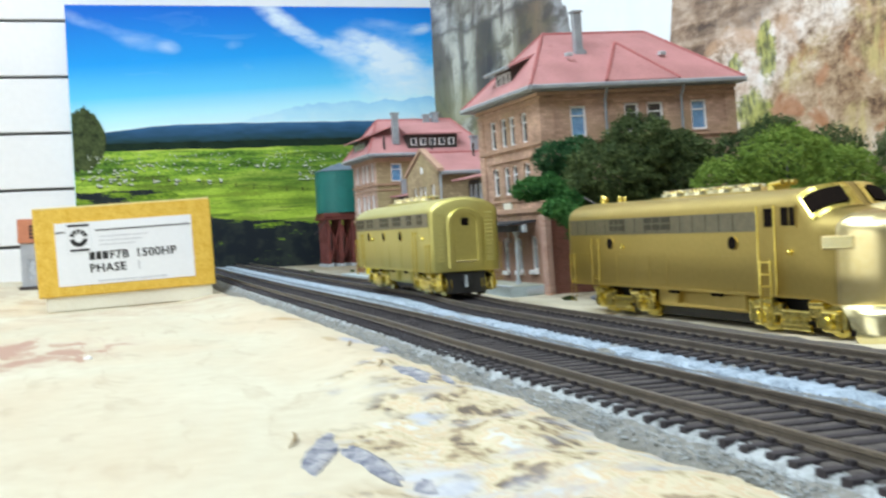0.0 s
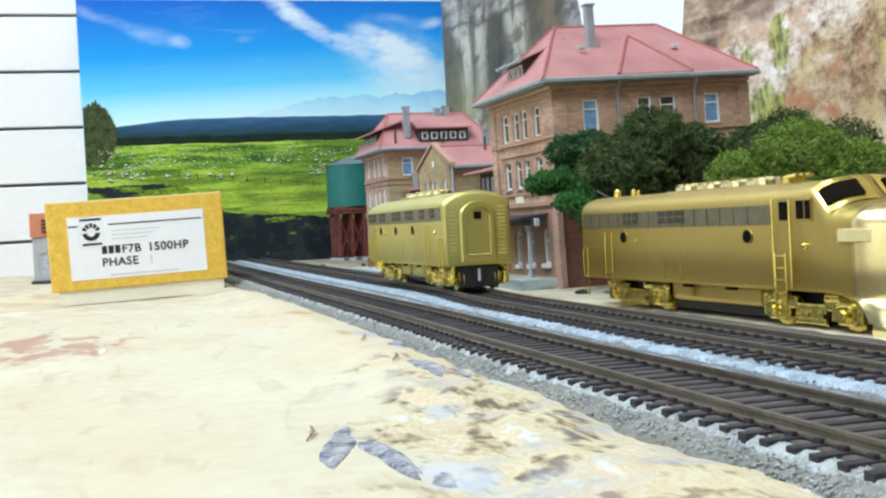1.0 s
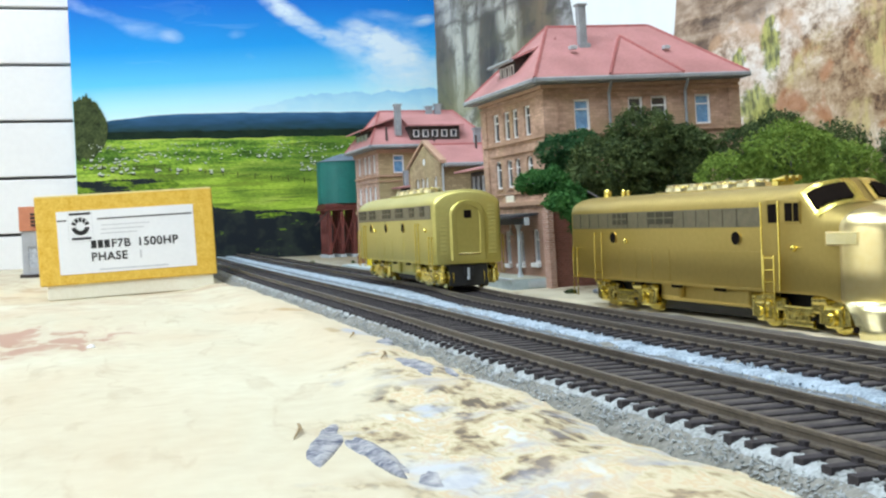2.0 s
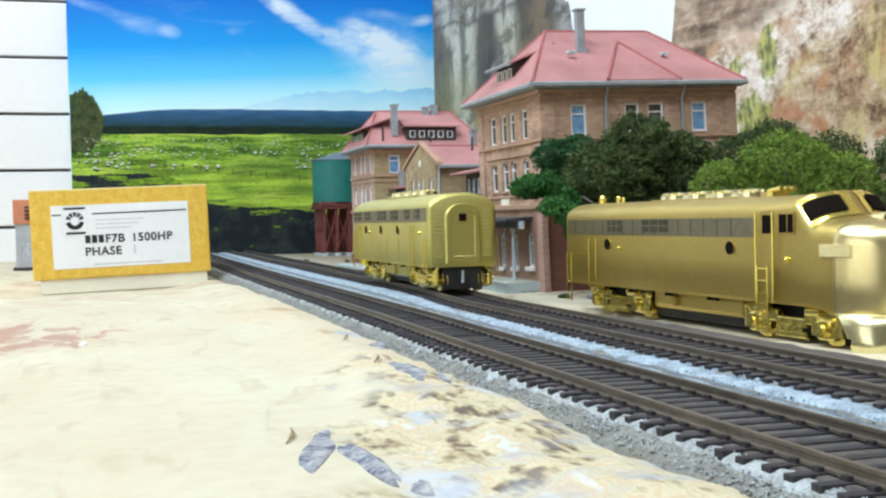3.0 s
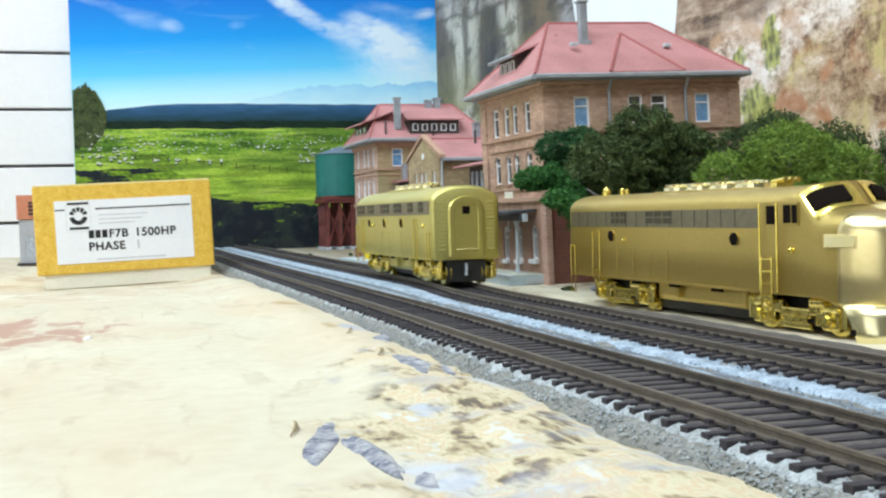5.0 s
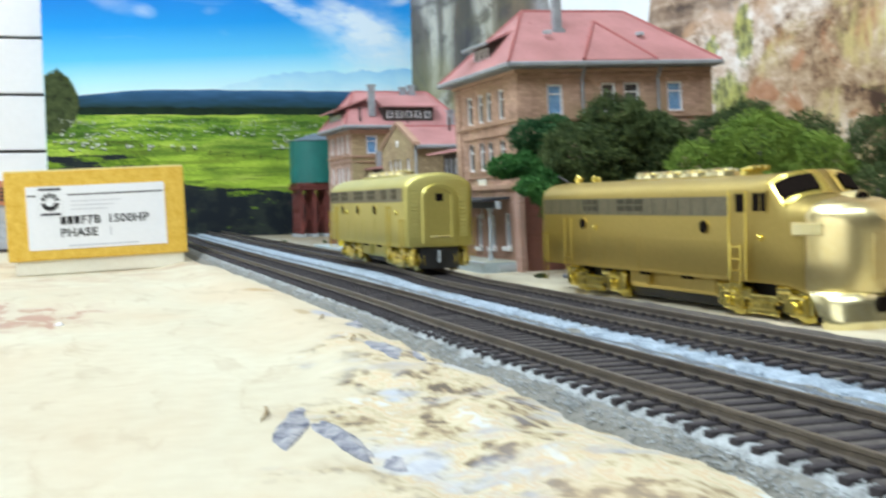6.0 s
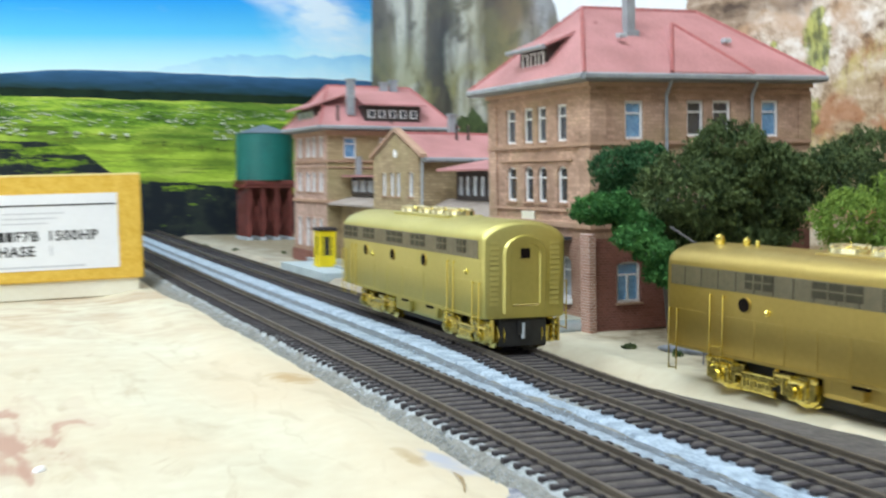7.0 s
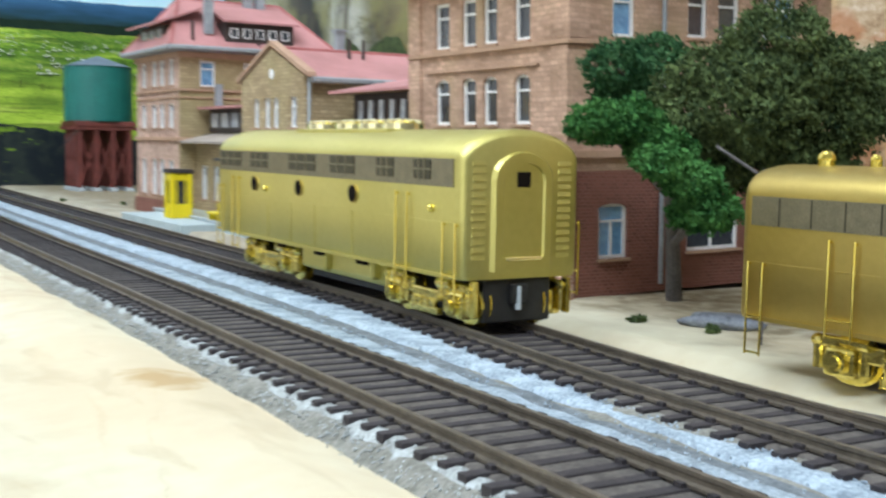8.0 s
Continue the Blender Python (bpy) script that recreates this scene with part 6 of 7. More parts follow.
def unit(name, at, turn, label, brass, length, stations, screens, ports, lamps, rails, fans, nods, truck_x, black_under, z_pitch=0.0, long=1.0, deeps=(1.0, 1.0)):
    u = thing(name, at, label, "locomotive", "brass units")
    u.rotation_euler = (0, radians(z_pitch), radians(turn))
    cab = stations[-1][0] > 0.18
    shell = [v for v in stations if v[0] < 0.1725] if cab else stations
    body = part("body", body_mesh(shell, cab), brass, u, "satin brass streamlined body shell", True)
    # separate nose part, so that its glare can be painted in lighter brass
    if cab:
        part("nose", body_mesh([v for v in stations if v[0] > 0.1705], True), "brass_nose", u, "rounded brass nose, colour lightened to paint in its reflections", True)
    md = body.modifiers.new("crisp", "EDGE_SPLIT")
    md.split_angle = radians(38)
    x_end = screens[0]
    for s in (-1, 1):
        y = s * HALF
        sc = part("filter_screen", bx(screens[0], screens[1], *sorted((y, y + s * 0.0003)), 0.0352, 0.0422), "brass_screen", u, "dark bronze filter screen along the eaves")
        for a, b in screens[2]:
            part("screen_grille", bx(a, b, *sorted((y + s * 0.0002, y + s * 0.0005)), 0.0368, 0.0418), "brass_dark", sc)
            for k in range(1, 3):
                x = a + (b - a) * k / 3
                part("grille_bar", bx(x - 0.0003, x + 0.0003, *sorted((y + s * 0.0004, y + s * 0.0007)), 0.0366, 0.0420), "brass_screen", sc)
            part("grille_bar", bx(a, b, *sorted((y + s * 0.0004, y + s * 0.0007)), 0.0391, 0.0396), "brass_screen", sc)
        if stations[-1][0] > 0.18:
            for k in range(15):
                x = screens[0] + 0.0075 + k * 0.0083
                part("screen_bar", bx(x - 0.0002, x + 0.0002, *sorted((y + s * 0.0002, y + s * 0.0004)), 0.0354, 0.0420), "brass_dark", sc)
        part("sill_strip", bx(screens[0] + 0.001, length * 0.86, *sorted((y, y + s * 0.0003)), SILL, SILL + 0.0010), brass, u)
        part("belt_seam", bx(screens[0], screens[1], *sorted((y, y + s * 0.00018)), 0.0262, 0.0265), brass, u)
        for x in nods:
            part("side_seam", bx(x - 0.0003, x + 0.0003, *sorted((y, y + s * 0.0002)), SILL + 0.001, 0.0262), brass, u)
        for x in ports:
            porthole(u, x, 0.0312, s)
        for x, z in lamps:
            bm = knob(rd((x, y, z), (x, y + s * 0.0004, z), 0.0011, 10), (x, y + s * 0.0005, z), 0.0010)
            part("marker_lamp", bm, "brass_bright", u, "small round polished lamp")
        for x0, x1, z0, z1 in rails:
            u_rail(u, x0, x1, z0, z1, s)
    for x in fans:
        fan(u, x)
    part("roof_hatch", bx(fans[0] - 0.006, fans[-1] + 0.006, -0.0085, 0.0085, CROWN - 0.0012, CROWN + 0.0002, bevel=0.0004), brass, u)
    for x, deep in zip(truck_x, deeps):
        truck(u, x, long, deep)
    a, b = truck_x[0] + 0.024, truck_x[1] - 0.024
    bm = bx(a, b, -0.0125, 0.0125, 0.0048, SILL + 0.0006, bevel=0.0018)
    box(bm, a + 0.006, a + 0.018, -0.0150, 0.0150, 0.0065, SILL, bevel=0.001)
    box(bm, b - 0.020, b - 0.002, -0.0145, 0.0145, 0.0058, SILL, bevel=0.001)
    part("fuel_tank", bm, brass, u, "brass underframe tank")
    # black blocks added under the body to stop light and deepen the shade
    part("sill_shade_block", bx(truck_x[0] - 0.020, truck_x[1] + 0.020, -0.0100, 0.0100, 0.0113, SILL - 0.0002), "black", u)
    if not black_under:
        part("keel_shade_block", bx(a - 0.004, b + 0.010, -0.0085, 0.0085, 0.0008, 0.0080, bevel=0.0006), "black", u)
    if black_under:
        part("tank_skid", bx(a + 0.002, b - 0.002, -0.0105, 0.0105, 0.0028, 0.0052, bevel=0.0006), "black", u)
        part("end_chassis", bx(0.0012, 0.0105, -0.0102, 0.0102, 0.0012, SILL - 0.0002, bevel=0.0005), "black", u, "matt black chassis end")
        part("coupler", rd((0.0000, 0.0005, 0.0045), (0.0000, 0.0005, 0.0105), 0.0008, 8), "post_grey", u, "grey metal coupler pin")
        part("coupler_pocket", bx(-0.0004, 0.0012, -0.0022, 0.0026, 0.0060, 0.0110, bevel=0.0003), "black", u)
    for s in (-1, 1):
        for k in range(3):
            x = length * (0.30 + 0.17 * k)
            part("underframe_bracket", bx(x, x + 0.006, s * 0.0170 - 0.0006, s * 0.0170 + 0.0006, SILL - 0.0013, SILL - 0.0001), "hole", u)
    return u


# trailing unit without a cab, on the far track, with a plain arched roof
ARCH[:] = 0.95, 1.18
st = [(0, 0.0162, SILL, EAVE - 0.0012, CROWN - 0.0018), (0.0005, 0.0171, SILL, EAVE - 0.0006, CROWN - 0.0008), (0.0014, 0.0177, SILL, EAVE - 0.0002, CROWN - 0.0002), (0.0028, HALF, SILL, EAVE, CROWN)]
st += [(x, HALF, SILL, EAVE, CROWN) for x in (0.03, 0.07, 0.11, 0.15)]
st += [(0.1716, HALF, SILL, EAVE, CROWN), (0.1731, 0.0175, SILL, EAVE - 0.0003, CROWN - 0.0004), (0.1738, 0.0166, SILL, EAVE - 0.0010, CROWN - 0.0014)]
bu = unit("cabless_diesel_unit", (0.1781, 0.5445, RAIL_TOP), 89.6, "olive satin brass cabless diesel unit standing on the far track", "brass_olive", 0.1738, st,
          (0.0035, 0.1710, [(0.0144, 0.0232), (0.0344, 0.0443), (0.0580, 0.0743), (0.0854, 0.1055), (0.1238, 0.1392), (0.1483, 0.1690)]),
          [0.0590, 0.0977, 0.1355], [(0.0141, 0.0295), (0.1257, 0.0298)],
          [(0.0258, 0.0320, 0.0078, 0.0332), (0.0012, 0.0072, 0.0070, 0.0265), (0.1500, 0.1560, 0.0078, 0.0332), (0.1660, 0.1715, 0.0075, 0.0300)], [0.063, 0.079, 0.095, 0.117], [0.060, 0.086, 0.105, 0.124], (0.0228, 0.1300), True)
end_wall(bu, 0.0, -1)
end_wall(bu, 0.1738, 1)
for s in (-1, 1):
    part("end_step", bx(-0.0016, 0.0010, s * 0.0140 - 0.0006, s * 0.0140 + 0.0006, 0.0030, 0.0122, bevel=0.0003), "brass_bright", bu)

# cab unit beside the track
ARCH[:] = 0.72, 0.86
sa = [(-0.0050, 0.0168, SILL, EAVE - 0.0010, CROWN - 0.0012), (-0.0043, 0.0176, SILL, EAVE - 0.0003, CROWN - 0.0004), (-0.0028, HALF, SILL, EAVE, CROWN)]
sa += [(x, HALF, SILL, EAVE, CROWN) for x in (0.04, 0.08, 0.12, 0.145)]
sa += [(0.1510, HALF, SILL, EAVE + 0.0004, CROWN + 0.0008), (0.1536, HALF, SILL, 0.0428, CROWN + 0.0010), (0.1552, HALF, SILL, 0.0414, 0.0492), (0.1604, HALF, SILL, 0.0352, 0.0434), (0.1622, HALF, SILL, 0.0342, 0.0424), (0.1650, HALF, SILL - 0.0003, 0.0339, 0.0420), (0.1685, HALF, 0.0112, 0.0338, 0.0418)]


def nose_width(x):
    return 0.0180 * max(1 - ((x - 0.1670) / 0.0196) ** 2, 0.0) ** 0.46


for x in [0.1718] + [0.1735 + 0.01308 * math.sin(math.pi / 2 * k / 14) for k in range(15)]:
    u = (x - 0.1685) / 0.0181
    sa.append((x, nose_width(x), 0.0104, 0.0338 - 0.0050 * u ** 4, 0.0418 - 0.0012 * u - 0.0070 * u ** 7))
au = unit("cab_diesel_unit", (0.2370, 0.5048, 0.0010), 272.0, "satin brass cab diesel unit with rounded nose standing on sand", "brass", 0.1650, sa,
          (-0.0020, 0.1350, [(0.0347, 0.0465), (0.0628, 0.0814)]),
          [0.0345, 0.1210], [(0.0447, 0.0296), (0.1515, 0.0278)],
          [(0.0188, 0.0250, 0.0110, 0.0335), (-0.0020, 0.0020, 0.0040, 0.0265)], [0.060, 0.076, 0.092, 0.108], [0.0387, 0.0517, 0.0647, 0.0772], (0.0370, 0.1480), False, 0.1, 1.07, (1.0, 1.06))
au.scale = (1.118, 1, 1)
end_wall(au, -0.0050, -1)
for s in (-1, 1):
    y = s * HALF
    # cab door with its uprights and ladder
    dr = part("cab_door", bx(0.1380, 0.1442, *sorted((y, y + s * 0.0004)), SILL + 0.0006, 0.0445, bevel=0.0001), "brass", au)
    part("door_window", bx(0.1392, 0.1434, *sorted((y + s * 0.0003, y + s * 0.0006)), 0.0366, 0.0430), "hole", dr)
    for x in (0.1366, 0.1456):
        part("grab_rail", rd((x, y + s * 0.0014, SILL + 0.001), (x, y + s * 0.0014, 0.0440), 0.0004, 6), "brass_bright", dr)
    cw = part("cab_window", bx(0.1474, 0.1552, *sorted((y, y + s * 0.0005)), 0.0362, 0.0440, bevel=0.0001), "brass", au)
    part("cab_window_pane", bx(0.1480, 0.1515, *sorted((y + s * 0.0004, y + s * 0.0007)), 0.0370, 0.0432), "hole", cw)
    part("cab_window_pane", bx(0.1523, 0.1547, *sorted((y + s * 0.0004, y + s * 0.0007)), 0.0370, 0.0432), "hole", cw)
    bm = bmesh.new()
    for x in (0.1378, 0.1432):
        rod(bm, (x, y + s * 0.0018, 0.0025), (x, y + s * 0.0018, 0.0255), 0.0004, 6)
    for k in range(6):
        rod(bm, (0.1378, y + s * 0.0018, 0.0035 + k * 0.0042), (0.1432, y + s * 0.0018, 0.0035 + k * 0.0042), 0.0004, 6)
    part("ladder", bm, "brass_bright", au, "polished brass cab ladder")
    # windscreen panes, with brass surround
    s0, s1 = (0.215, 0.475) if s < 0 else (0.525, 0.785)
    sur = part("windscreen_surround", skin_patch(sa, 0.1538, 0.1618, s0 - 0.012, s1 + 0.012, 0.00030, 10), "brass_bright", au, "", True)
    part("windscreen_pane", skin_patch(sa, 0.1552, 0.1597, s0 + 0.012, s1 - 0.020, 0.0007, 10), "hole", sur, "dark windscreen opening", True)
    nb = pose(0.1728, s * 0.0171, 0.0312, 0, 0, s * 66)
    board = part("number_board", shift(bx(-0.0016, 0.0006, -0.0054, 0.0054, -0.0023, 0.0023, bevel=0.0004), nb), "brass_nose", au, "plain brass number board")
    part("board_face", shift(bx(0.0004, 0.0008, -0.0048, 0.0048, -0.0017, 0.0017), nb), "brass_pale", board, "pale brass face")
bm = rd((0.1690, 0, 0.0398), (0.1776, 0, 0.0405), 0.0029, 20, 0.0031)
hl = part("headlight", bm, "brass_nose", au, "round polished headlight", False)
part("headlight_lens", rd((0.1774, 0, 0.0405), (0.1780, 0, 0.0405), 0.0025, 18), "hole", hl)
part("nose_door", bx(0.1852, 0.1867, -0.0042, 0.0042, 0.0150, 0.0300, bevel=0.0003), "brass_nose", au)
# pilot
bm = bmesh.new()
rows = []
for z, x0, k in ((0.0112, 0.1730, 0.0132), (0.0075, 0.1755, 0.0113), (0.0030, 0.1778, 0.0100), (-0.0016, 0.1800, 0.0084)):
    row = []
    for i in range(21):
        a = -math.pi / 2 + math.pi * i / 20
        row.append(bm.verts.new((x0 + k * abs(math.cos(a)) ** 0.8, 0.0172 * math.copysign(abs(math.sin(a)) ** 0.62, math.sin(a)), z)))
    rows.append(row)
for a, b in zip(rows, rows[1:]):
    for i in range(20):
        bm.faces.new((a[i], a[i + 1], b[i + 1], b[i]))
for r in rows[:1] + rows[-1:]:
    bm.faces.new(r)
# pale brass here paints in the bright sand mirrored by the pilot
pl = part("pilot", bm, "brass_pale", au, "rounded pilot, pale colour painting in the sand's reflection", True)
for s in (-1, 1):
    part("pilot_opening", bx(0.1765, 0.1790, *sorted((s * 0.0120, s * 0.0174)), 0.0015, 0.0036, bevel=0.0003), "hole", pl)
part("coupler_slot", bx(0.1840, 0.1882, -0.0032, 0.0032, 0.0050, 0.0100, bevel=0.0006), "hole", pl)
bm = bmesh.new()
for k in range(3):
    rod(bm, (0.1225, -0.0028 + k * 0.0028, CROWN + 0.0020), (0.1300, -0.0028 + k * 0.0028, CROWN + 0.0026), 0.0006, 8, 0.0011)
box(bm, 0.1228, 0.1260, -0.0036, 0.0036, CROWN - 0.0004, CROWN + 0.0016)
part("air_horn", bm, "brass_bright", au, "polished roof air horns")
for x, y, r in ((0.0071, -0.0045, 0.0020), (0.0182, -0.0026, 0.0013), (0.0250, -0.0042, 0.0008)):
    part("roof_vent", knob(rd((x, y, CROWN - 0.001), (x, y, CROWN + 0.0016), r * 0.95, 12), (x, y, CROWN + 0.0016), r, 10), "brass_bright", au)


# ---- water tower ----
wt = thing("water_tower", (0.3250, 1.5350, 0), "teal green water tank on oxide red trestle legs", "water tower")
tank = part("tank", rd((0, 0, 0.0720), (0, 0, 0.1290), 0.0345, 40), "green_tank", wt, "teal green round tank", True)
tank.modifiers.new("crisp", "EDGE_SPLIT").split_angle = radians(40)
part("tank_roof", rd((0, 0, 0.1285), (0, 0, 0.1400), 0.0358, 40, 0.0010), "tank_roof", wt, "low grey blue conical roof")
for z in (0.0735, 0.1275):
    part("hoop", rd((0, 0, z - 0.0006), (0, 0, z + 0.0006), 0.0348, 40), "green_tank", tank)
for k in range(16):
    a = k * math.pi / 8
    part("tank_rib", rd((0.0343 * math.cos(a), 0.0343 * math.sin(a), 0.074), (0.0343 * math.cos(a), 0.0343 * math.sin(a), 0.127), 0.0004, 6), "green_tank", tank)
part("deck", bx(-0.031, 0.031, -0.031, 0.031, 0.0665, 0.0719, bevel=0.0006), "tower_red", wt)
for k in range(8):
    part("joist", bx(-0.033, 0.033, -0.0295 + k * 0.0080, -0.0270 + k * 0.0080, 0.0630, 0.0664), "tower_red", wt)
for i in range(4):
    for j in range(4):
        x, y = -0.0255 + i * 0.017, -0.0255 + j * 0.017
        part("leg", bx(x - 0.0022, x + 0.0022, y - 0.0022, y + 0.0022, 0.0, 0.0629, bevel=0.0003), "tower_red", wt)
        part("footing", bx(x - 0.0042, x + 0.0042, y - 0.0042, y + 0.0042, -0.003, 0.0035, bevel=0.0005), "post_grey", wt)
for y in (-0.0278, 0.0278):
    for i in range(3):
        x = -0.0255 + i * 0.017
        part("brace", rd((x, y, 0.006), (x + 0.017, y, 0.058), 0.0010, 6), "tower_red", wt)
        part("brace", rd((x + 0.017, y, 0.006), (x, y, 0.058), 0.0010, 6), "tower_red", wt)
for x in (-0.0278, 0.0278):
    for i in range(3):
        y = -0.0255 + i * 0.017
        part("brace", rd((x, y, 0.006), (x, y + 0.017, 0.058), 0.0010, 6), "tower_red", wt)
        part("brace", rd((x, y + 0.017, 0.006), (x, y, 0.058), 0.0010, 6), "tower_red", wt)
part("spout", rd((-0.026, -0.028, 0.064), (-0.046, -0.034, 0.044), 0.0007, 8), "timber_dark", wt)

# ---- yellow booth ----
booth = thing("phone_booth", (0.2455, 1.0250, 0.0045), "small bright yellow booth with glazed door on the platform", "booth")
booth.scale = (0.82, 0.82, 1)
for x, y in ((-0.0068, -0.0068), (0.0068, -0.0068), (-0.0068, 0.0068), (0.0068, 0.0068)):
    part("corner_post", bx(x - 0.0018, x + 0.0018, y - 0.0018, y + 0.0018, 0, 0.0285, bevel=0.0003), "yellow", booth)
part("roof", bx(-0.0095, 0.0095, -0.0095, 0.0095, 0.0286, 0.0312, bevel=0.0005), "timber_dark", booth, "dark flat booth roof")
part("lower_panel", bx(-0.0074, 0.0074, -0.0074, 0.0074, 0, 0.0090, bevel=0.0003), "yellow", booth)
part("header", bx(-0.0076, 0.0076, -0.0076, 0.0076, 0.0240, 0.0285, bevel=0.0003), "yellow", booth)
part("glazing", bx(-0.0066, 0.0066, -0.0066, 0.0066, 0.0091, 0.0239), "pane", booth)
for x in (-0.0030, 0.0030):
    part("glazing_bar", bx(x - 0.0005, x + 0.0005, -0.0072, -0.0067, 0.0091, 0.0239), "yellow", booth)
bench = thing("platform_bench", (0.2520, 0.9700, 0.0062), "small yellow bench on the platform", "bench")
part("seat", bx(-0.004, 0.004, -0.009, 0.009, 0.0038, 0.0050, bevel=0.0003), "yellow", bench)
part("backrest", bx(0.0036, 0.0046, -0.009, 0.009, 0.0052, 0.0098, bevel=0.0003), "yellow", bench)
for y in (-0.007, 0.007):
    part("leg", bx(-0.003, 0.003, y - 0.0006, y + 0.0006, 0, 0.0037), "yellow", bench)

# ---- hut behind the carton ----
hut = thing("lineside_hut", (-0.0450, 1.3200, -0.001), "small hut with orange upper part over grey lower walls", "hut")
lo = part("lower_wall", shift(wall_with((-0.032, 0.0), (1, 0), 0.064, 0.0, 0.0510, [(0.006, 0.020, 0.012, 0.034), (0.040, 0.054, 0.012, 0.034)]), Matrix.Identity(4)), "grey_hut", hut)
part("lower_core", bx(-0.032, 0.032, 0.0022, 0.045, 0, 0.0510), "grey_hut", hut)
for x in (-0.026, 0.008):
    part("window_pane", bx(x, x + 0.014, 0.0012, 0.0021, 0.012, 0.034), "pane_pale", hut)
part("upper_wall", bx(-0.034, 0.034, -0.002, 0.046, 0.0512, 0.0775, bevel=0.0006), "orange_hut", hut)
for x in (-0.022, 0.004):
    for k in range(4):
        part("louvre", bx(x, x + 0.014, -0.0032, -0.0021, 0.0560 + k * 0.0040, 0.0582 + k * 0.0040), "timber_dark", hut)
part("plinth", bx(-0.035, 0.035, -0.004, 0.046, -0.003, 0.0040, bevel=0.0004), "timber_dark", hut)


# ---- model trees ----
def foliage(name, lobes, n, size, material, seed, parent):
    """A crown of many small ragged clumps round several lobes."""
    r = np.random.RandomState(seed)
    verts, faces = [], []
    vol = np.array([l[3] * l[4] * l[5] for l in lobes]) ** 0.67
    for k, l in enumerate(lobes):
        m = int(n * vol[k] / vol.sum())
        c, rad = np.array(l[:3]), np.array(l[3:6])
        d = r.normal(size=(m, 3))
        d /= np.linalg.norm(d, axis=1)[:, None]
        bump = np.array([0.86 + 0.30 * noise.noise(Vector(v * 2.6) + Vector((seed, k, 0))) + 0.16 * noise.noise(Vector(v * 6.5) + Vector((seed, k, 5))) for v in d])
        rr = bump * r.uniform(0.55, 1.0, m) ** 0.40
        p = c + d * rr[:, None] * rad
        for q in p:
            for _ in range(2):
                s = size * r.uniform(0.55, 1.35)
                a, b = r.normal(size=3), r.normal(size=3)
                a /= np.linalg.norm(a)
                b -= a * (a @ b)
                b /= np.linalg.norm(b)
                o = q + r.normal(size=3) * size * 0.5
                i = len(verts)
                verts += [tuple(o - a * s), tuple(o + b * s * 0.55), tuple(o + a * s), tuple(o - b * s * 0.55)]
                faces.append((i, i + 1, i + 2, i + 3))
    me = bpy.data.meshes.new(name)
    me.from_pydata(verts, [], faces)
    me.materials.append(M[material])
    ob = new(name, me)
    ob.parent = parent
    return ob


def tree(at, label, lobes, n, size, material, seed, height, lean=(0, 0), thick=0.0028, category="tree"):
    t = thing("model_tree" if category == "tree" else "model_bush", at, label, category, "model trees")
    top = Vector((lean[0], lean[1], height))
    part("trunk", rod(rd((0, 0, -0.003), top * 0.55, thick, 10, thick * 0.75), top * 0.55, top, thick * 0.75, 8, thick * 0.35), "bark", t)
    for l in lobes:
        c = Vector(l[:3])
        start = top * min(0.95, max(0.35, (c.z - 0.012) / height * 0.75))
        part("limb", rd(start, c, thick * 0.42, 6, thick * 0.18), "bark", t)
    foliage("crown", lobes, n, size, material, seed, t)
    return t


tree((0.3050, 0.5700, 0), "dark olive model tree with dense ragged crown", [(-0.034, -0.004, 0.066, 0.03, 0.026, 0.02), (-0.018, -0.006, 0.081, 0.024, 0.022, 0.019), (0.002, 0.0, 0.066, 0.026, 0.024, 0.022), (0.008, -0.004, 0.076, 0.02, 0.02, 0.015), (-0.042, 0.002, 0.052, 0.018, 0.018, 0.014), (-0.008, 0.0, 0.05, 0.03, 0.022, 0.014)], 42000, 0.00088, "leaf_dark", 3, 0.070)
tree((0.2940, 0.6140, 0), "bright green model tree with drooping low boughs", [(-0.068, -0.040, 0.061, 0.011, 0.012, 0.0075), (-0.058, -0.041, 0.062, 0.012, 0.012, 0.008), (-0.051, -0.047, 0.054, 0.012, 0.012, 0.008), (-0.063, -0.062, 0.05, 0.0084, 0.0101, 0.0055), (-0.055, -0.065, 0.045, 0.0092, 0.0101, 0.0067), (-0.049, -0.067, 0.037, 0.0101, 0.0101, 0.0067), (-0.044, -0.054, 0.035, 0.0084, 0.0084, 0.0059)], 10488, 0.00081, "leaf_bright", 8, 0.060, (-0.020, -0.016), 0.0030)
tree((0.2985, 0.6215, 0), "mid green model tree with soft rounded crown", [(-0.050, -0.028, 0.079, 0.013, 0.014, 0.01), (-0.043, -0.024, 0.068, 0.014, 0.014, 0.011), (-0.035, -0.028, 0.084, 0.012, 0.012, 0.008)], 6200, 0.00081, "leaf_mid", 9, 0.070, (-0.010, -0.010), 0.0018)
tree((0.3220, 0.4850, 0), "yellow green model bush with broad rounded crown", [(-0.020, 0.018, 0.058, 0.020, 0.020, 0.015), (0.004, 0.0, 0.067, 0.026, 0.024, 0.020), (0.022, -0.016, 0.058, 0.022, 0.020, 0.018), (0.0, 0.0, 0.046, 0.034, 0.032, 0.016)], 22722, 0.00074, "leaf_light", 12, 0.058, category="bush")
tree((0.3900, 0.5950, 0), "dark green model tree behind the light bush", [(0, 0, 0.080, 0.024, 0.024, 0.022), (0.018, -0.02, 0.066, 0.026, 0.024, 0.022), (-0.026, -0.012, 0.074, 0.026, 0.022, 0.018)], 18354, 0.00081, "leaf_dark", 15, 0.080)
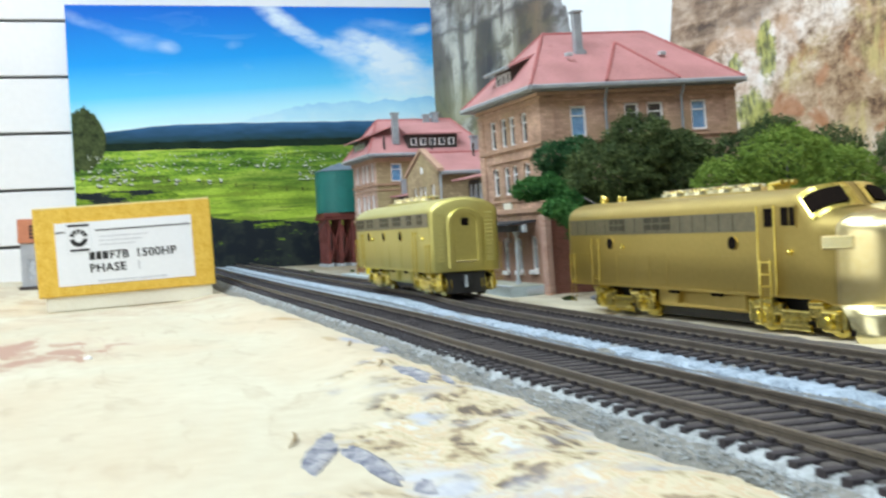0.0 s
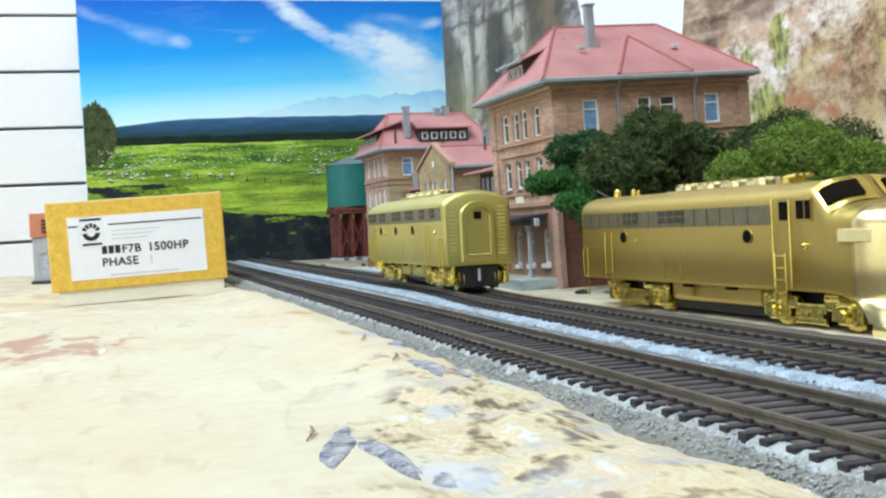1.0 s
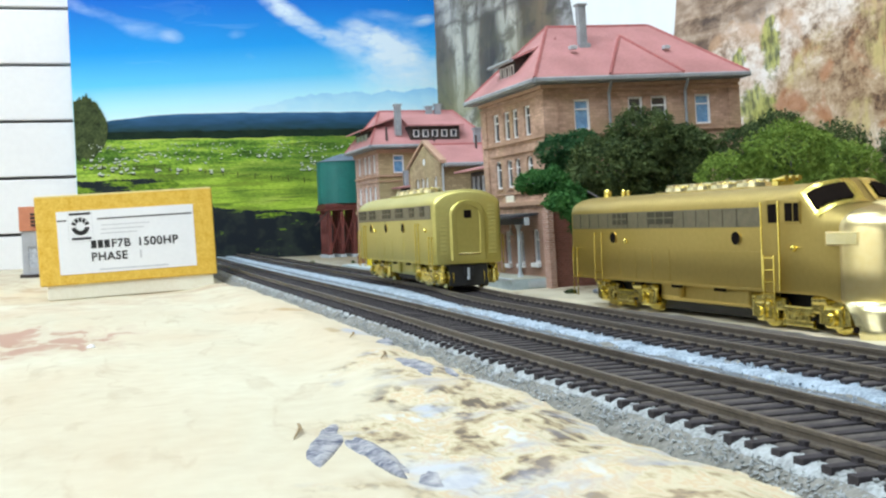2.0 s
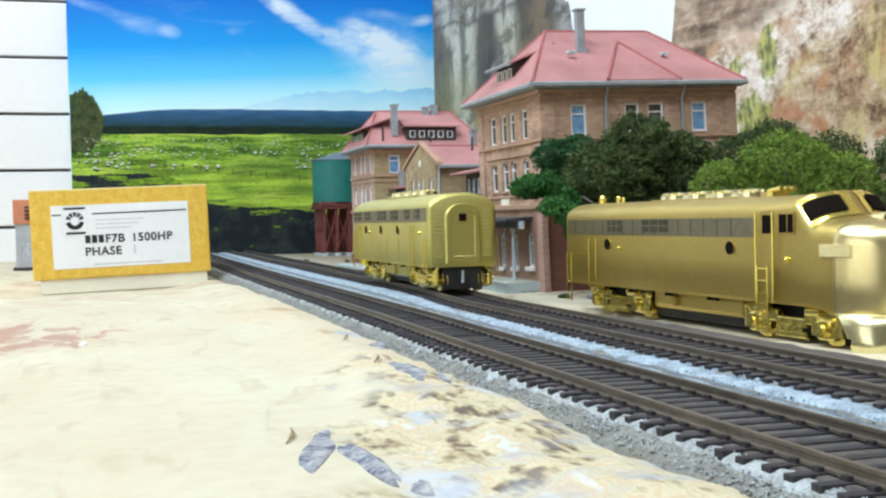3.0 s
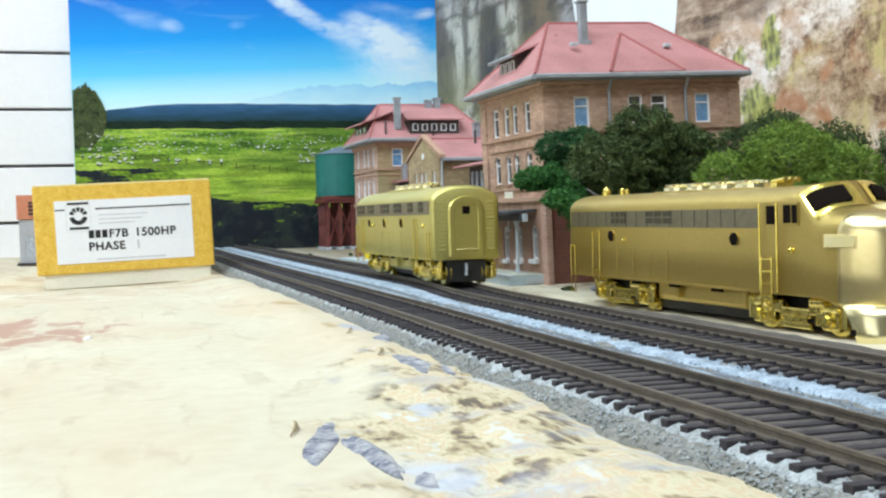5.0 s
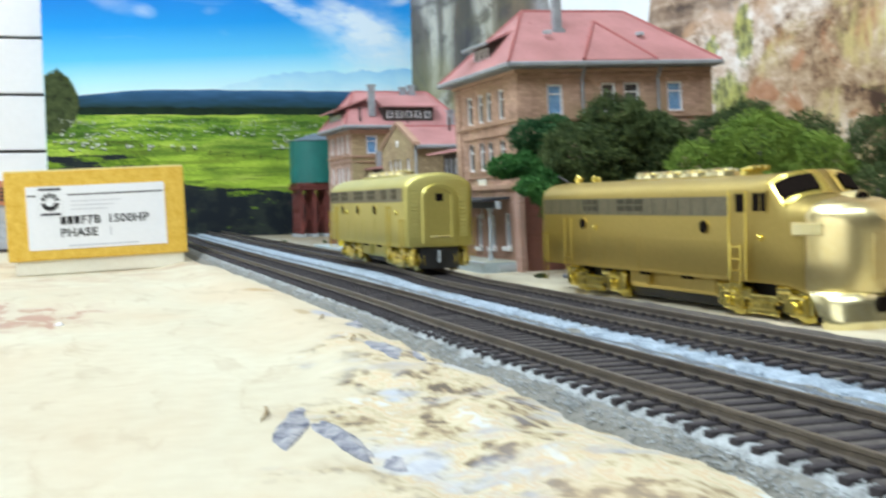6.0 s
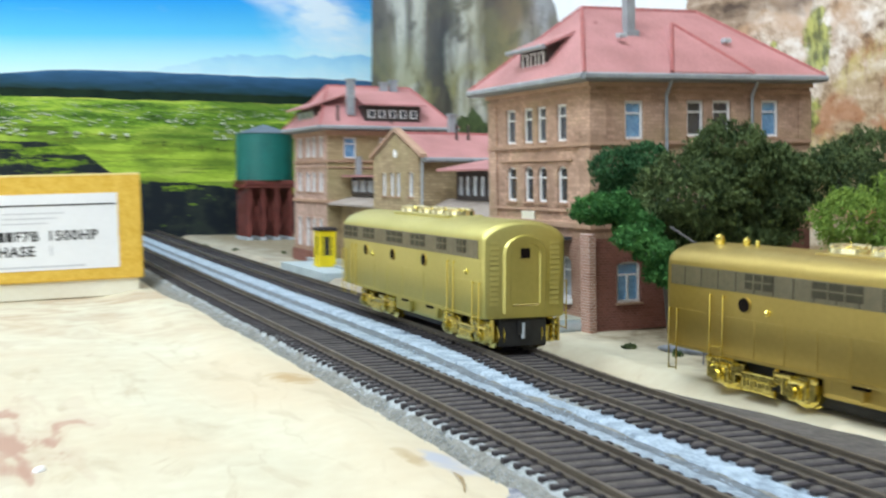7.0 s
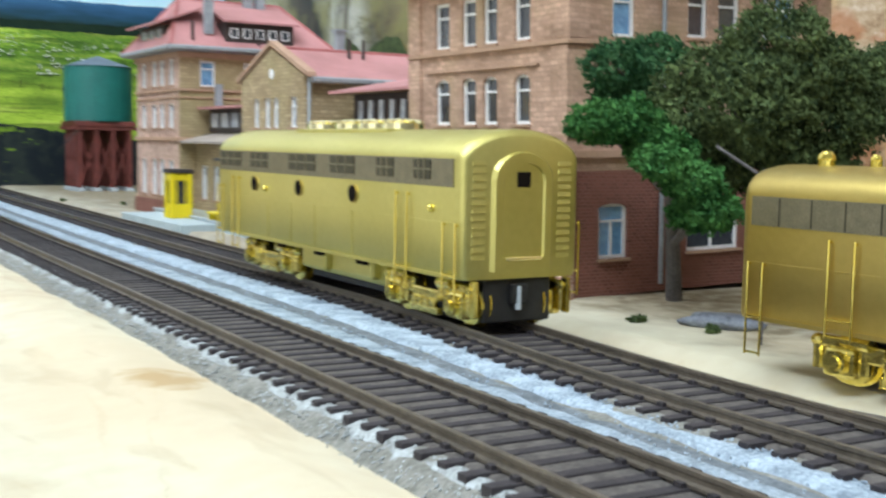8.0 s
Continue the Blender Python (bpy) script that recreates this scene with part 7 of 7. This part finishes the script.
tree((0.4400, 0.5035, 0), "dark olive model tree on a pale forked trunk", [(-0.002, -0.002, 0.082, 0.022, 0.026, 0.020), (-0.010, 0.024, 0.070, 0.020, 0.024, 0.018), (-0.004, -0.026, 0.074, 0.022, 0.024, 0.020), (0.004, 0.008, 0.062, 0.024, 0.030, 0.014)], 15732, 0.00081, "leaf_dark", 19, 0.070, thick=0.0018)
tree((0.4000, 0.5500, 0), "dark green rounded model bush in front of the cliff print", [(0, 0, 0.072, 0.020, 0.022, 0.019), (0.004, 0.004, 0.050, 0.020, 0.022, 0.016)], 5200, 0.00083, "leaf_dark", 41, 0.070, category="bush")
# made-up hedge that fills in the near-black area behind the forked trunk
tree((0.4580, 0.5000, 0), "low dark hedge added to darken the foot of the cliff print", [(0, -0.050, 0.020, 0.014, 0.026, 0.018), (0, -0.012, 0.024, 0.014, 0.026, 0.020), (0, 0.030, 0.022, 0.014, 0.026, 0.020), (0, 0.068, 0.024, 0.014, 0.026, 0.020)], 7000, 0.00083, "leaf_dark", 43, 0.020, category="bush")
tree((0.3700, 0.4550, 0), "dark olive model bush behind the cab unit", [(0, 0, 0.040, 0.026, 0.022, 0.020), (0.016, -0.020, 0.046, 0.022, 0.020, 0.020)], 10488, 0.00081, "leaf_dark", 23, 0.045, category="bush")


# ---- small things on the ground ----
def lump(name, at, size, material, label, category, seed, cuts=3, kind="", group="", turn=None):
    bm = bmesh.new()
    bmesh.ops.create_icosphere(bm, subdivisions=cuts, radius=1.0)
    for v in bm.verts:
        k = 1 + 0.30 * noise.noise(v.co * 1.5 + Vector((seed, 0, 0))) + 0.15 * noise.noise(v.co * 3.9 + Vector((0, seed, 0)))
        v.co = Vector((v.co.x * size[0] * k, v.co.y * size[1] * k, v.co.z * size[2] * k))
    ob = part(name, bm, material, None, label, True)
    ob.location = at
    ob.rotation_euler = (0, 0, seed * 1.7 if turn is None else turn)
    return tagged(ob, label, category, group, kind)


lump("grey_sheet", (0.2675, 0.5640, 0.0010), (0.012, 0.008, 0.0030), "silver", "crumpled blue grey sheet lying on the sand", "sheet", 5)
tuft = thing("weed_tuft", (0.2475, 0.5800, 0), "tiny dark green weed tuft on the sand", "weed", "weed tufts")
foliage("leaves", [(0, 0, 0.0008, 0.0035, 0.0022, 0.0012)], 138, 0.0007, "leaf_dark", 31, tuft)
for x, y in ((0.2560, 0.5560), (0.2400, 1.3200), (0.2750, 1.2600), (0.2250, 1.4000)):
    copy_thing(tuft, pose(x, y, 0, 0, 0, x * 900))
twig = thing("bare_twig", (0.2540, 0.5350, 0), "thin bare grey twig standing behind the cab unit", "twig")
part("stem", rd((0, 0, -0.003), (0.002, 0, 0.046), 0.0004, 6), "bark", twig)
part("branch", rd((0.002, 0, 0.045), (-0.010, 0.010, 0.055), 0.0005, 6), "bark", twig)

for k, (x, y, sx, sy, sz) in enumerate(((0.0408, 0.2190, 0.0036, 0.0225, 0.0046), (0.0476, 0.2030, 0.0029, 0.0210, 0.0042), (0.0535, 0.1860, 0.0034, 0.0200, 0.0020), (0.0832, 0.3060, 0.0046, 0.0230, 0.0036), (0.0893, 0.3700, 0.0042, 0.0270, 0.0032), (0.0885, 0.2930, 0.0020, 0.0120, 0.0028))):
    lump("embedded_stone", (x, y, ground_z(x, y) - 0.0012), (sx * 1.05, sy * 1.05, sz * 0.48), "stone_blue", "flat blue grey stone embedded in plaster", "stone", k + 2, cuts=4, group="embedded stones", turn=-math.atan2(x, y) + (0.25 if k % 2 else -0.1))
for x, y in ((0.0380, 0.2360), (0.0840, 0.3926), (0.0793, 0.3280)):
    bm = bmesh.new()
    knots = [Vector((0.0009 * math.sin(q * 0.8), (q - 2) * 0.0044, 0.0004 + 0.0006 * q * (4 - q) / 4)) for q in range(5)]
    for q in range(4):
        rod(bm, knots[q], knots[q + 1], (0.00012, 0.0003, 0.00042, 0.0003)[q], 7, (0.0003, 0.00042, 0.0003, 0.0001)[q])
    ob = part("bark_sliver", bm, "scrap_brown", None, "", True)
    ob.location, ob.rotation_euler = (x, y, ground_z(x, y)), (0, 0, -math.atan2(x, y) - 0.05)
    tagged(ob, "thin curved brown bark sliver on the plaster sand", "scrap", "scraps")
lump("plaster_chip", (-0.0036, 0.4567, ground_z(-0.0036, 0.4567)), (0.0016, 0.0020, 0.0012), "white_frame", "small white plaster chip on the sand", "chip", 3.3, cuts=2)
